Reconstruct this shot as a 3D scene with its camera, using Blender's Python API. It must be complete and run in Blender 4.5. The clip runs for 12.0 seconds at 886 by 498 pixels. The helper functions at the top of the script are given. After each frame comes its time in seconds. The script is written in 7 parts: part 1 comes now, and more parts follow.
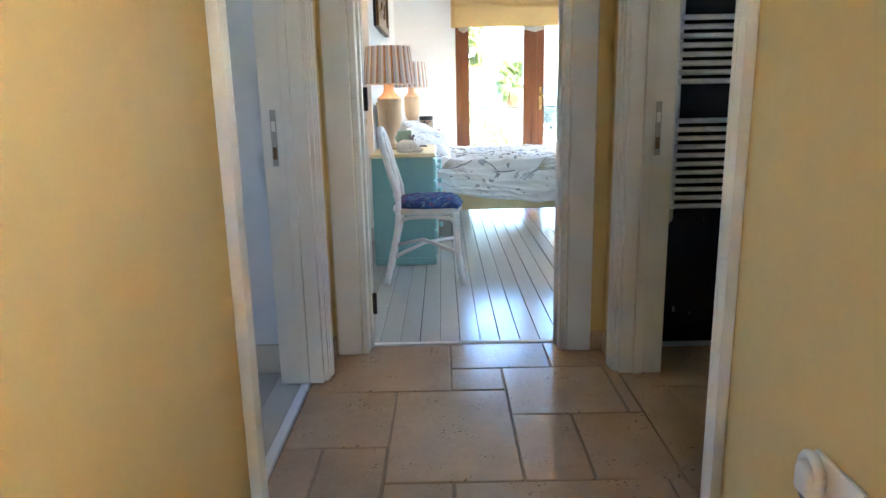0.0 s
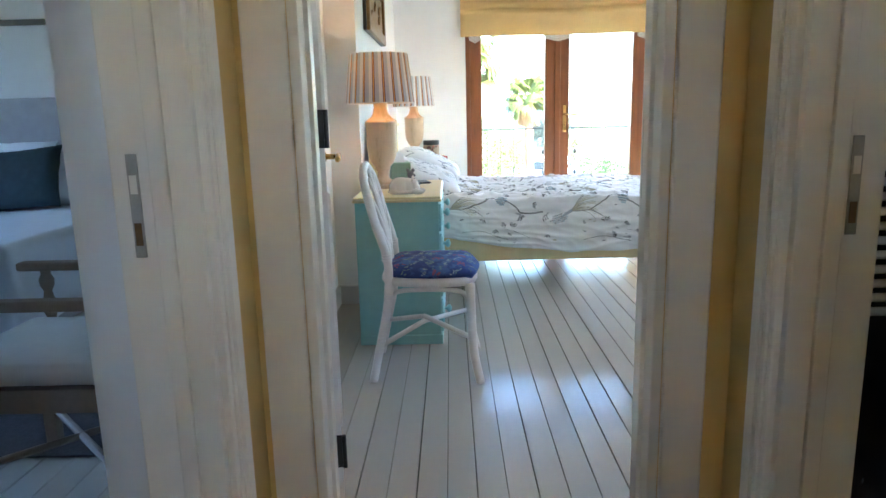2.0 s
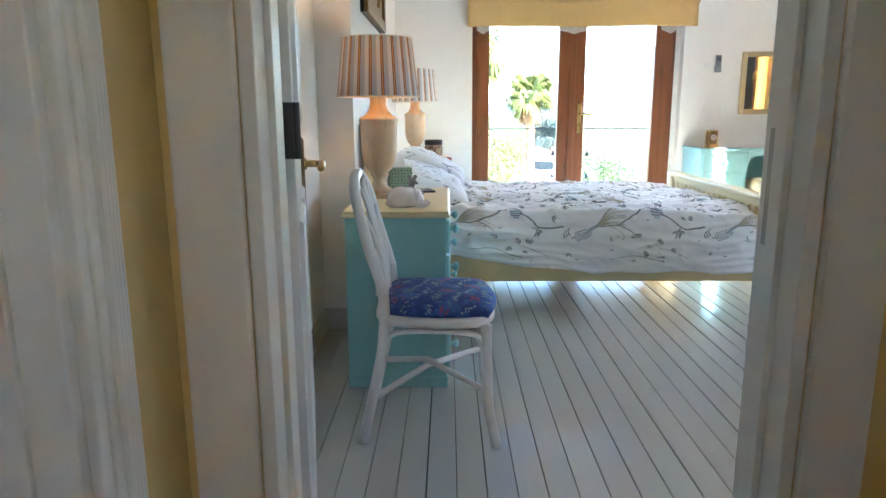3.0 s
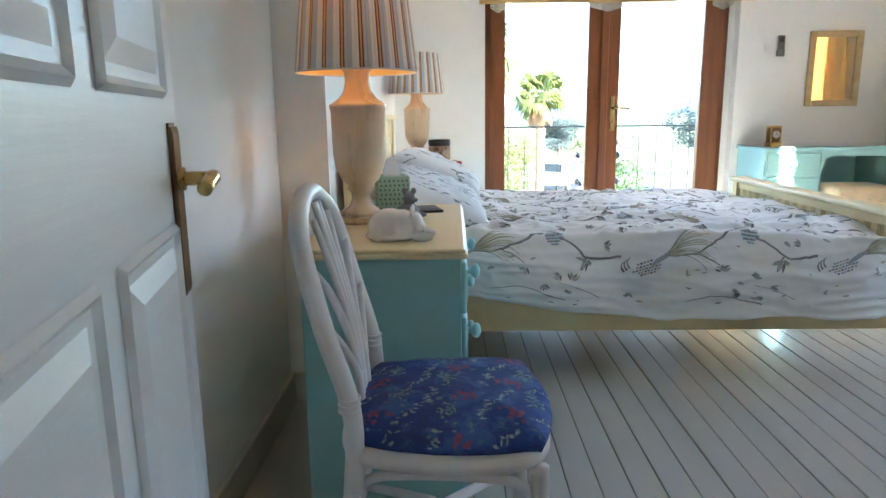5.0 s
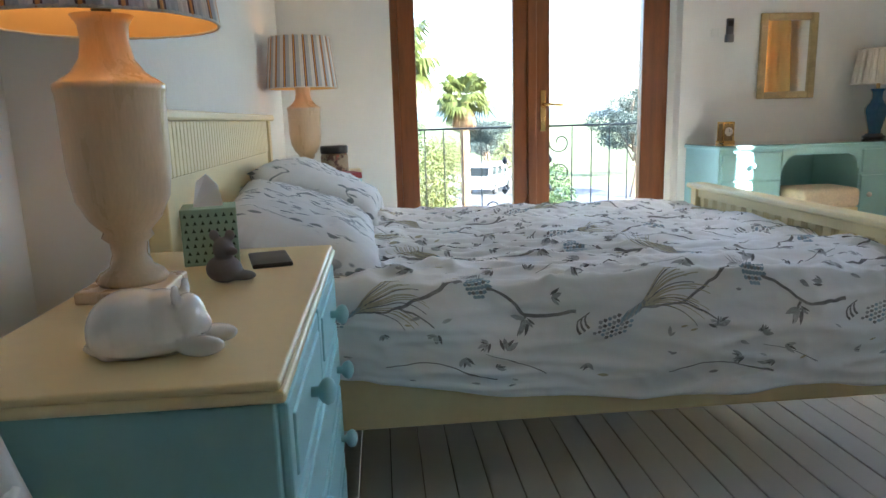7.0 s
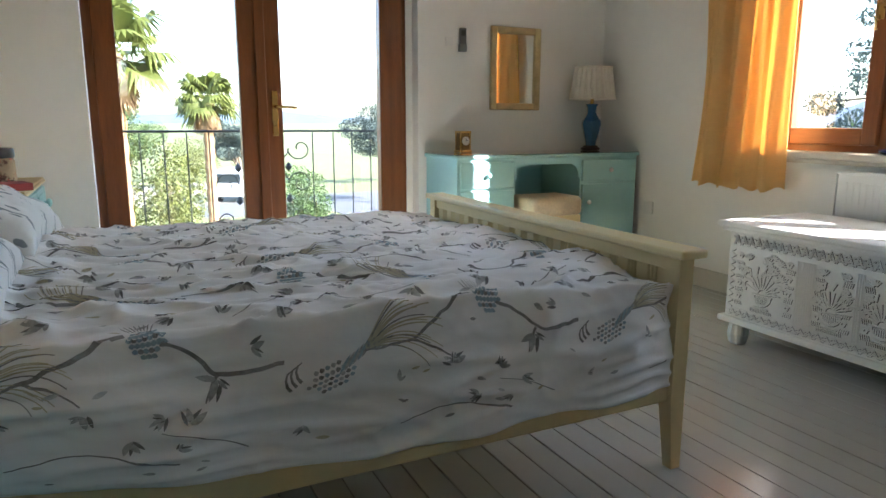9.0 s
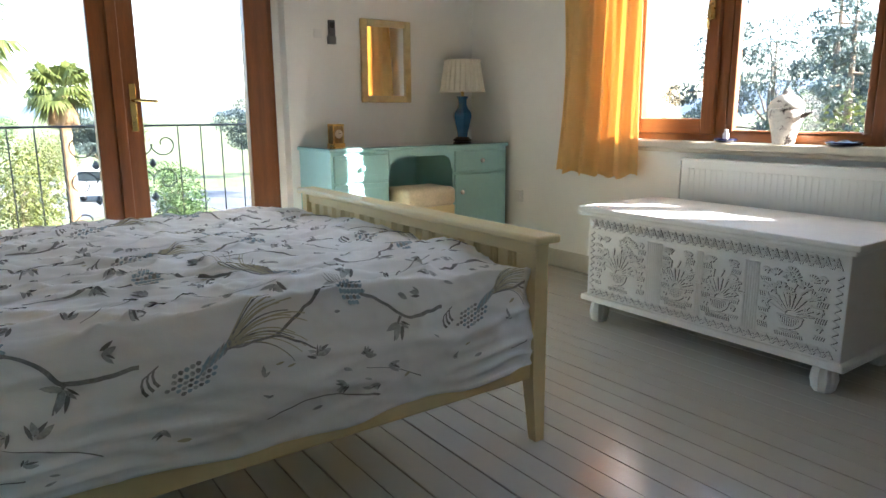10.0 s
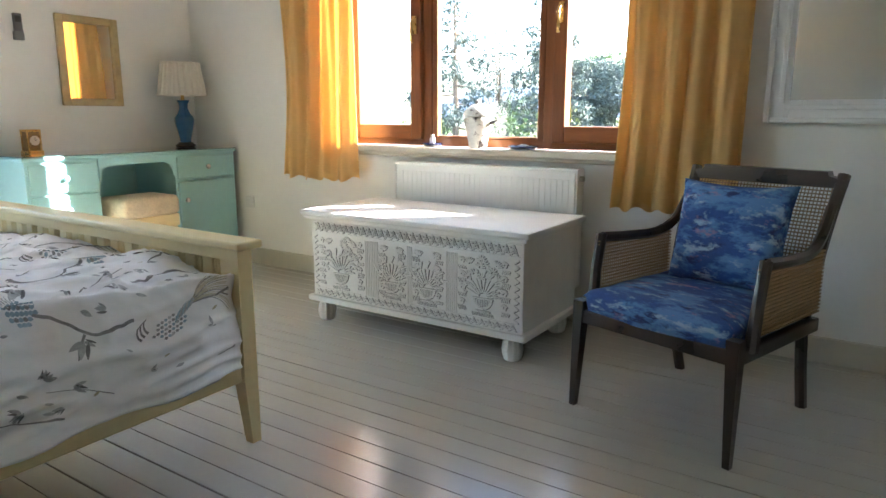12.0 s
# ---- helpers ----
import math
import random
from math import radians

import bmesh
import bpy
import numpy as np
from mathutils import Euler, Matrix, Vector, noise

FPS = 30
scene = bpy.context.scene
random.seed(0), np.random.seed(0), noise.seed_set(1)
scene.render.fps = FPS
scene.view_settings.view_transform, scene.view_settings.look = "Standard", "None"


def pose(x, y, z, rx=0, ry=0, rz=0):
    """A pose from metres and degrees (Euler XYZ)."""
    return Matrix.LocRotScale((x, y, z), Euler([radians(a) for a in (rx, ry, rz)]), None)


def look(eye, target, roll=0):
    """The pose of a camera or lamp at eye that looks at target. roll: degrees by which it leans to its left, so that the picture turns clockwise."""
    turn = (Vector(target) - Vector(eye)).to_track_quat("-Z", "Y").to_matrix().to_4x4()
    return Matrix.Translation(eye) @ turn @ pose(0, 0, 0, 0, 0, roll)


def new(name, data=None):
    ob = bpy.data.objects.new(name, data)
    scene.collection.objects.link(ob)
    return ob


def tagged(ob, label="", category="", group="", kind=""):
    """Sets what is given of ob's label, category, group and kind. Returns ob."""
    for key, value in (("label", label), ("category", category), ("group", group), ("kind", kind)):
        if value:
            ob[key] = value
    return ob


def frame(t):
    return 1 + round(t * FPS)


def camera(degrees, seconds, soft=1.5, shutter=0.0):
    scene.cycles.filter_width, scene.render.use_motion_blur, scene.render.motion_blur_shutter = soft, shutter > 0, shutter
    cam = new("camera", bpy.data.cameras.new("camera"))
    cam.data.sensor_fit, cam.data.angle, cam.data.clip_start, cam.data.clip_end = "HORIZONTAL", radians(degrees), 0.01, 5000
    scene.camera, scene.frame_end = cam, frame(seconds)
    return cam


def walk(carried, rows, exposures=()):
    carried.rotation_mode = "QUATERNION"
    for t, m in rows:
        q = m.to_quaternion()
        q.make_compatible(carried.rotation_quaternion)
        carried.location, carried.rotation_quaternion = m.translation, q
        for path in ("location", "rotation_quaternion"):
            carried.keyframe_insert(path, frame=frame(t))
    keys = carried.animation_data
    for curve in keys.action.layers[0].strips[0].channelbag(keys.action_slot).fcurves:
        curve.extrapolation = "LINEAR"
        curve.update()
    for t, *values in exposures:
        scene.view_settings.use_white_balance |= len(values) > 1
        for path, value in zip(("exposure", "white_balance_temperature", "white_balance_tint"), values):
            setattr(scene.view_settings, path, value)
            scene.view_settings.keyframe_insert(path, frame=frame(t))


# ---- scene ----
cam = camera(67.3, 12.0)
PATH = [
    (0, (0.109, 0.141, 1.095), (0.103, 2.091, 0.652), -1.2),
    (0.5, (0.151, 0.406, 1.121), (0.141, 2.359, 0.689), -0.7),
    (1, (0.121, 0.677, 1.103), (0.123, 2.633, 0.683), -0.4),
    (1.5, (0.086, 1.023, 1.118), (0.07, 2.979, 0.7), -0.7),
    (2, (0.109, 1.315, 1.123), (0.08, 3.276, 0.73), -1.4),
    (2.5, (0.111, 1.599, 1.118), (0.095, 3.563, 0.736), -0.5),
    (3, (0.052, 1.888, 1.128), (0.037, 3.847, 0.725), -0.2),
    (3.2, (0.047, 1.993, 1.104), (0.019, 3.955, 0.716), -1.1),
    (4.8, (0.026, 2.803, 1.065), (-0.007, 4.765, 0.676), -0.8),
    (5, (0.027, 2.886, 1.067), (-0.006, 4.846, 0.673), -0.7),
    (5.5, (0.087, 3.097, 1.051), (0.047, 5.053, 0.637), -1.1),
    (6, (0.112, 3.366, 1.013), (0.094, 5.328, 0.625), -0.3),
    (6.5, (0.132, 3.601, 1.022), (0.159, 5.557, 0.606), 0.1),
    (6.7, (0.146, 3.665, 1.031), (0.225, 5.624, 0.636), -0.6),
    (8.3, (0.354, 4.094, 1.007), (0.976, 5.959, 0.638), -1.0),
    (8.5, (0.363, 4.096, 1.009), (1.059, 5.935, 0.642), -0.4),
    (9, (0.395, 4.084, 1.016), (1.253, 5.851, 0.642), 0.1),
    (9.5, (0.405, 4.054, 1.022), (1.418, 5.735, 0.635), -0.2),
    (10, (0.43, 4.02, 1.024), (1.575, 5.61, 0.625), -0.3),
    (10.5, (0.454, 3.981, 1.026), (1.744, 5.457, 0.63), 0.0),
    (11, (0.473, 3.946, 1.033), (1.89, 5.301, 0.638), 0.1),
    (11.5, (0.49, 3.889, 1.046), (2.021, 5.112, 0.644), -0.0),
    (12, (0.481, 3.82, 1.045), (2.117, 4.901, 0.651), 0.1),
]
walk(cam, [(t, look(eye, target, roll)) for t, eye, target, roll in PATH],
     exposures=[(0.0, 5.5, 5250, 13), (1.5, 5.45, 5250, 12), (2.5, 5.0, 5420, 12), (3.0, 4.95, 5400, 12), (5.5, 4.5, 5480, 12), (6.7, 4.05, 5560, 12), (8.5, 3.5, 5950, 13), (10.0, 3.72, 5950, 13), (12.0, 4.25, 5950, 13)])

# ---- daylight ----
SUN_AZ, SUN_EL = radians(135), radians(29)          # compass bearing (north is +y), height
world = bpy.data.worlds.new("sky")
scene.world = world
world.use_nodes = True
wn = world.node_tree
sky = wn.nodes.new("ShaderNodeTexSky")
sky.sky_type, sky.sun_disc = 'NISHITA', False
sky.sun_elevation, sky.sun_rotation = SUN_EL, SUN_AZ
sky.air_density, sky.dust_density = 1.0, 1.6
bg = wn.nodes["Background"]
bg.inputs["Strength"].default_value = 0.13
wn.links.new(sky.outputs["Color"], bg.inputs["Color"])
sun = new("sun", bpy.data.lights.new("sun", 'SUN'))
sun.data.energy, sun.data.angle, sun.data.color = 4.0, radians(0.53), (1.0, 0.94, 0.84)
sun_dir = Vector((math.sin(SUN_AZ) * math.cos(SUN_EL), math.cos(SUN_AZ) * math.cos(SUN_EL), math.sin(SUN_EL)))
sun.matrix_world = look(sun_dir * 30, (0, 0, 0))


# ---- materials ----
def mat(name, color, rough=0.5, metal=0.0, vary=0.08, scale=6.0, bump=0.0, bump_scale=60.0, spec=0.5,
        per_object=0.0, trans=0.0, coat=0.0, stretch=(1, 1, 1), sheen=0.07):
    m = bpy.data.materials.new(name)
    m.use_nodes = True
    nt = m.node_tree
    b = nt.nodes["Principled BSDF"]
    b.inputs["Roughness"].default_value = rough
    b.inputs["Metallic"].default_value = metal
    b.inputs["Specular IOR Level"].default_value = spec
    b.inputs["Coat Weight"].default_value = coat
    tc = nt.nodes.new("ShaderNodeTexCoord")
    mp = nt.nodes.new("ShaderNodeMapping")
    mp.inputs["Scale"].default_value = stretch
    nt.links.new(tc.outputs["Object"], mp.inputs["Vector"])
    n1 = nt.nodes.new("ShaderNodeTexNoise")
    n1.inputs["Scale"].default_value, n1.inputs["Detail"].default_value = scale, 5
    nt.links.new(mp.outputs["Vector"], n1.inputs["Vector"])
    n2 = nt.nodes.new("ShaderNodeTexNoise")
    n2.inputs["Scale"].default_value, n2.inputs["Detail"].default_value = scale * 9, 4
    nt.links.new(mp.outputs["Vector"], n2.inputs["Vector"])
    add = nt.nodes.new("ShaderNodeMath")
    add.operation = 'MULTIPLY_ADD'
    add.inputs[1].default_value = 0.5
    nt.links.new(n2.outputs["Fac"], add.inputs[0])
    nt.links.new(n1.outputs["Fac"], add.inputs[2])
    if per_object:
        info = nt.nodes.new("ShaderNodeObjectInfo")
        a2 = nt.nodes.new("ShaderNodeMath")
        a2.operation = 'MULTIPLY_ADD'
        a2.inputs[1].default_value = per_object
        nt.links.new(info.outputs["Random"], a2.inputs[0])
        # each piece shows its own stretch of the grain
        shift = nt.nodes.new("ShaderNodeMath")
        shift.operation = 'MULTIPLY'
        shift.inputs[1].default_value = 40.0
        nt.links.new(info.outputs["Random"], shift.inputs[0])
        nt.links.new(shift.outputs[0], mp.inputs["Location"])
        nt.links.new(add.outputs[0], a2.inputs[2])
        add = a2
    ramp = nt.nodes.new("ShaderNodeMapRange")
    ramp.inputs[1].default_value, ramp.inputs[2].default_value = 0.4, 1.1 + per_object
    ramp.inputs[3].default_value, ramp.inputs[4].default_value = 1 - vary, 1 + vary
    nt.links.new(add.outputs[0], ramp.inputs[0])
    mul = nt.nodes.new("ShaderNodeVectorMath")
    mul.operation = 'SCALE'
    mul.inputs[0].default_value = color
    nt.links.new(ramp.outputs[0], mul.inputs["Scale"])
    nt.links.new(mul.outputs["Vector"], b.inputs["Base Color"])
    rr = nt.nodes.new("ShaderNodeMapRange")
    rr.inputs[1].default_value, rr.inputs[2].default_value = 0.3, 0.7
    rr.inputs[3].default_value, rr.inputs[4].default_value = max(rough - sheen, 0.02), min(rough + sheen, 1)
    nt.links.new(n1.outputs["Fac"], rr.inputs[0])
    nt.links.new(rr.outputs[0], b.inputs["Roughness"])
    if bump:
        nb = nt.nodes.new("ShaderNodeTexNoise")
        nb.inputs["Scale"].default_value, nb.inputs["Detail"].default_value = bump_scale, 4
        nt.links.new(mp.outputs["Vector"], nb.inputs["Vector"])
        bp = nt.nodes.new("ShaderNodeBump")
        bp.inputs["Strength"].default_value, bp.inputs["Distance"].default_value = bump, 0.004
        nt.links.new(nb.outputs["Fac"], bp.inputs["Height"])
        nt.links.new(bp.outputs["Normal"], b.inputs["Normal"])
    if trans:
        tr = nt.nodes.new("ShaderNodeBsdfTranslucent")
        nt.links.new(mul.outputs["Vector"], tr.inputs["Color"])
        mx = nt.nodes.new("ShaderNodeMixShader")
        mx.inputs[0].default_value = trans
        nt.links.new(b.outputs[0], mx.inputs[1])
        nt.links.new(tr.outputs[0], mx.inputs[2])
        nt.links.new(mx.outputs[0], nt.nodes["Material Output"].inputs["Surface"])
    return m


def node(m, kind, **values):
    """A node of that kind in m, with inputs set by name."""
    n = m.node_tree.nodes.new(kind)
    for k, v in values.items():
        n.inputs[k.replace("_", " ")].default_value = v
    return n


WHITE = mat("white_wall_plaster", (0.84, 0.83, 0.79), 0.85, vary=0.03, scale=1.5, bump=0.25, bump_scale=45)
CEIL = mat("ceiling_paint", (0.80, 0.79, 0.76), 0.9, vary=0.03, scale=2)
YELLOW = mat("ochre_yellow_wall_paint", (0.67, 0.48, 0.185), 0.7, vary=0.07, scale=1.4, bump=0.25, bump_scale=40)
COOLW = mat("cool_white_plaster", (0.70, 0.72, 0.74), 0.85, vary=0.03, scale=2, bump=0.2)
TRIM = mat("cream_gloss_woodwork", (0.76, 0.73, 0.66), 0.45, vary=0.025, scale=2, stretch=(1, 1, 0.6), sheen=0.02)
SKIRT = mat("painted_skirting", (0.55, 0.52, 0.45), 0.5, vary=0.06, scale=4)
STONESK = mat("stone_skirting", (0.46, 0.31, 0.19), 0.6, vary=0.18, scale=9, bump=0.4)
DOORP = mat("white_moulded_door_paint", (0.78, 0.77, 0.74), 0.33, vary=0.03, scale=3, bump=0.3, bump_scale=26, stretch=(1, 0.12, 2.2))
BOARD = mat("white_painted_floorboard", (0.50, 0.48, 0.43), 0.20, vary=0.05, scale=3, bump=0.08, bump_scale=18, per_object=0.4, stretch=(1.5, 0.3, 1), sheen=0.02)
GAP = mat("dark_floor_gap", (0.035, 0.03, 0.025), 0.9)
STONE = mat("travertine", (0.44, 0.295, 0.19), 0.165, vary=0.25, scale=5, bump=0.35, bump_scale=50, per_object=0.4)
GROUT = mat("stone_grout", (0.27, 0.185, 0.125), 0.9, vary=0.15, scale=20)
BLACKT = mat("black_marble_tile", (0.008, 0.008, 0.009), 0.18, vary=0.3, scale=5)
TGROUT = mat("grey_tile_grout", (0.42, 0.41, 0.39), 0.9)
RAILW = mat("white_enamel_rail", (0.80, 0.81, 0.83), 0.25, vary=0.02)
PINE = mat("varnished_brown_wood", (0.20, 0.066, 0.018), 0.38, vary=0.35, scale=5, bump=0.12, stretch=(6, 6, 0.5))
PINE_H = mat("varnished_brown_wood_rail", (0.29, 0.098, 0.026), 0.36, vary=0.3, scale=5, bump=0.12, stretch=(0.5, 0.5, 6))
BRASS = mat("aged_brass", (0.60, 0.40, 0.15), 0.28, 1.0, vary=0.12, scale=14)
DBRASS = mat("dark_bronze", (0.20, 0.13, 0.07), 0.38, 0.9, vary=0.25, scale=18)
STEEL = mat("dull_steel", (0.42, 0.40, 0.36), 0.38, 0.9, vary=0.15, scale=20)
IRON = mat("black_wrought_iron", (0.03, 0.03, 0.03), 0.5, 0.4)
TEAL = mat("turquoise_paint", (0.30, 0.54, 0.51), 0.5, vary=0.07, scale=4, bump=0.1, bump_scale=30)
AQUA = mat("pale_aqua_paint", (0.36, 0.62, 0.62), 0.42, vary=0.06, scale=4, bump=0.1)
CREAM = mat("cream_paint", (0.80, 0.66, 0.36), 0.36, vary=0.05, scale=4, bump=0.08)
BEDW = mat("cream_painted_bed", (0.78, 0.625, 0.33), 0.42, vary=0.06, scale=4, bump=0.08)
RATTAN = mat("white_painted_cane", (0.74, 0.69, 0.64), 0.38, vary=0.06, scale=8, bump=0.12)
URN = mat("cream_crackled_wood_urn", (0.66, 0.48, 0.30), 0.3, vary=0.14, scale=7, bump=0.1, stretch=(3, 3, 0.6), coat=0.3)
CHINA = mat("white_glazed_china", (0.82, 0.78, 0.74), 0.12, vary=0.03, coat=0.5)
GREYC = mat("grey_felt", (0.20, 0.20, 0.22), 0.8, vary=0.15, scale=30)
DARKW = mat("dark_mahogany", (0.026, 0.014, 0.010), 0.32, vary=0.3, scale=6, bump=0.1, coat=0.3)
TRUNKP = mat("chalk_white_carved_wood", (0.74, 0.73, 0.70), 0.6, vary=0.06, scale=9, bump=0.3, bump_scale=60)
RADP = mat("white_radiator_enamel", (0.80, 0.79, 0.75), 0.35, vary=0.02)
CURT = mat("mustard_curtain_cotton", (0.86, 0.60, 0.25), 0.85, vary=0.06, scale=5, bump=0.2, bump_scale=120, trans=0.42)
BLINDM = mat("gold_blind_cloth", (0.72, 0.50, 0.19), 0.8, vary=0.06, scale=5, bump=0.2, bump_scale=120, trans=0.25)
LACE = mat("white_fringe", (0.8, 0.78, 0.72), 0.9, trans=0.4)
GOLDF = mat("pale_gilt_frame", (0.50, 0.40, 0.22), 0.42, 0.5, vary=0.25, scale=22, bump=0.5, bump_scale=70)
DGOLD = mat("dark_gilt_carving", (0.22, 0.13, 0.045), 0.4, 0.6, vary=0.5, scale=16, bump=0.8, bump_scale=26)
BLUEG = mat("blue_glaze", (0.035, 0.13, 0.27), 0.18, vary=0.2, scale=12, coat=0.5)
BLACKP = mat("black_plastic", (0.015, 0.015, 0.016), 0.35)
WHITEP = mat("white_plastic", (0.78, 0.78, 0.75), 0.35, vary=0.02)
SHADE3 = mat("pleated_cream_shade", (0.84, 0.79, 0.69), 0.8, vary=0.08, scale=8, trans=0.35)
SHADEIN = mat("shade_lining", (0.80, 0.55, 0.22), 0.7, vary=0.04, trans=0.3)
LINEN = mat("white_bed_linen", (0.72, 0.73, 0.76), 0.85, vary=0.04, scale=4, bump=0.4, bump_scale=14)
GREYFAB = mat("grey_upholstery", (0.33, 0.33, 0.35), 0.9, vary=0.1, scale=14, bump=0.2)
TEALDK = mat("dark_teal_velvet", (0.012, 0.028, 0.036), 0.75, vary=0.4, scale=3)
LIMEW = mat("limed_brown_wood", (0.20, 0.15, 0.11), 0.5, vary=0.25, scale=6, bump=0.1)
CALICO = mat("pale_calico_seat", (0.52, 0.50, 0.46), 0.9, vary=0.06, bump=0.2)
RUGM = mat("dark_rug", (0.055, 0.05, 0.055), 0.95, vary=0.6, scale=7, bump=0.6, bump_scale=90)
SILLM = mat("pale_stone_sill", (0.66, 0.60, 0.50), 0.4, vary=0.08, scale=6)
GRASS = mat("dry_lawn", (0.09, 0.10, 0.03), 0.95, vary=0.4, scale=0.25)
PAVE = mat("grey_road", (0.07, 0.07, 0.078), 0.9, vary=0.15, scale=0.6)
DIRT = mat("pale_gravel", (0.20, 0.18, 0.14), 0.95, vary=0.2, scale=0.5)
RENDERW = mat("outside_render", (0.62, 0.58, 0.50), 0.9, vary=0.05)
LEAF = mat("green_leaves", (0.05, 0.085, 0.022), 0.6, vary=0.5, scale=1.5, trans=0.25)
LEAFY = mat("yellow_green_leaves", (0.085, 0.095, 0.017), 0.6, vary=0.45, scale=1.5, trans=0.25)
LEAFB = mat("blue_green_needles", (0.062, 0.082, 0.070), 0.7, vary=0.5, scale=1.2, trans=0.15)
PALMT = mat("shaggy_palm_trunk", (0.20, 0.12, 0.06), 0.9, vary=0.5, scale=9, bump=0.5, bump_scale=30)
PALMF = mat("palm_frond", (0.11, 0.13, 0.03), 0.5, vary=0.5, scale=3, trans=0.45)
BARK = mat("bark", (0.16, 0.11, 0.075), 0.9, vary=0.4, scale=5, bump=0.8, bump_scale=12)
# blue of distance haze is put into the hills' base colour
HILLM = mat("far_hill_scrub_haze_tint", (0.055, 0.08, 0.115), 0.95, vary=0.35, scale=0.02)
VANW = mat("white_car_paint", (0.78, 0.79, 0.80), 0.25, coat=0.5, vary=0.02)
VANG = mat("dark_car_glass", (0.02, 0.025, 0.03), 0.08)
RUBBER = mat("rubber", (0.02, 0.02, 0.02), 0.8)
STEELW = mat("cable_sheath", (0.5, 0.5, 0.5), 0.6)

# veins of the black marble
for m_, lo, hi, sc, col, stretch in ((BLACKT, 0.695, 0.71, 9.0, (0.12, 0.12, 0.11, 1), (3, 1, 0.8)),):
    nt_ = m_.node_tree
    b_ = nt_.nodes["Principled BSDF"]
    src_ = b_.inputs["Base Color"].links[0].from_socket
    tc_ = node(m_, "ShaderNodeTexCoord")
    mp_ = node(m_, "ShaderNodeMapping")
    mp_.inputs["Scale"].default_value = stretch
    oi_ = node(m_, "ShaderNodeObjectInfo")
    nt_.links.new(tc_.outputs["Object"], mp_.inputs["Vector"])
    nt_.links.new(oi_.outputs["Location"], mp_.inputs["Location"])
    n_ = node(m_, "ShaderNodeTexNoise", Scale=sc, Detail=3.0, Roughness=0.6)
    nt_.links.new(mp_.outputs["Vector"], n_.inputs["Vector"])
    mr_ = node(m_, "ShaderNodeMapRange")
    mr_.inputs[1].default_value, mr_.inputs[2].default_value = lo, hi
    nt_.links.new(n_.outputs["Fac"], mr_.inputs[0])
    mx_ = nt_.nodes.new("ShaderNodeMix")
    mx_.data_type = 'RGBA'
    nt_.links.new(mr_.outputs[0], mx_.inputs[0])
    nt_.links.new(src_, mx_.inputs[6])
    mx_.inputs[7].default_value = col
    nt_.links.new(mx_.outputs[2], b_.inputs["Base Color"])
# small dark pits gathered in drifts on the travertine
nt_ = STONE.node_tree
b_ = nt_.nodes["Principled BSDF"]
tc_ = node(STONE, "ShaderNodeTexCoord")
oi_ = node(STONE, "ShaderNodeObjectInfo")
mp_ = node(STONE, "ShaderNodeMapping")
mp_.inputs["Scale"].default_value = (1.0, 1.5, 1)
nt_.links.new(tc_.outputs["Object"], mp_.inputs["Vector"])
vo_ = node(STONE, "ShaderNodeTexVoronoi", Scale=52.0)
dr_ = node(STONE, "ShaderNodeTexNoise", Scale=7.0, Detail=2.0)
nt_.links.new(mp_.outputs["Vector"], vo_.inputs["Vector"])
nt_.links.new(mp_.outputs["Vector"], dr_.inputs["Vector"])
th_ = node(STONE, "ShaderNodeMapRange")
th_.inputs[1].default_value, th_.inputs[2].default_value = 0.46, 0.74
th_.inputs[3].default_value, th_.inputs[4].default_value = 0.04, 0.36
nt_.links.new(dr_.outputs["Fac"], th_.inputs[0])
pit_ = nt_.nodes.new("ShaderNodeMath")
pit_.operation = 'LESS_THAN'
nt_.links.new(vo_.outputs["Distance"], pit_.inputs[0])
nt_.links.new(th_.outputs[0], pit_.inputs[1])
src_ = b_.inputs["Base Color"].links[0].from_socket
mx_ = nt_.nodes.new("ShaderNodeMix")
mx_.data_type = 'RGBA'
nt_.links.new(pit_.outputs[0], mx_.inputs[0])
nt_.links.new(src_, mx_.inputs[6])
mx_.inputs[7].default_value = (0.17, 0.11, 0.07, 1)
nt_.links.new(mx_.outputs[2], b_.inputs["Base Color"])

MIRROR = bpy.data.materials.new("silvered_mirror")
MIRROR.use_nodes = True
MIRROR.node_tree.nodes["Principled BSDF"].inputs["Metallic"].default_value = 1
MIRROR.node_tree.nodes["Principled BSDF"].inputs["Roughness"].default_value = 0.015
MIRROR.node_tree.nodes["Principled BSDF"].inputs["Base Color"].default_value = (0.86, 0.88, 0.87, 1)

GLASS = bpy.data.materials.new("window_glass")
GLASS.use_nodes = True
gt = GLASS.node_tree
gt.nodes.remove(gt.nodes["Principled BSDF"])
g_tr = gt.nodes.new("ShaderNodeBsdfTransparent")
g_tr.inputs["Color"].default_value = (0.95, 0.97, 0.96, 1)
g_gl = gt.nodes.new("ShaderNodeBsdfGlossy")
g_gl.inputs["Roughness"].default_value = 0.02
g_fr = gt.nodes.new("ShaderNodeFresnel")
g_fr.inputs["IOR"].default_value = 1.45
g_mx = gt.nodes.new("ShaderNodeMixShader")
gt.links.new(g_fr.outputs[0], g_mx.inputs[0])
gt.links.new(g_tr.outputs[0], g_mx.inputs[1])
gt.links.new(g_gl.outputs[0], g_mx.inputs[2])
gt.links.new(g_mx.outputs[0], gt.nodes["Material Output"].inputs["Surface"])


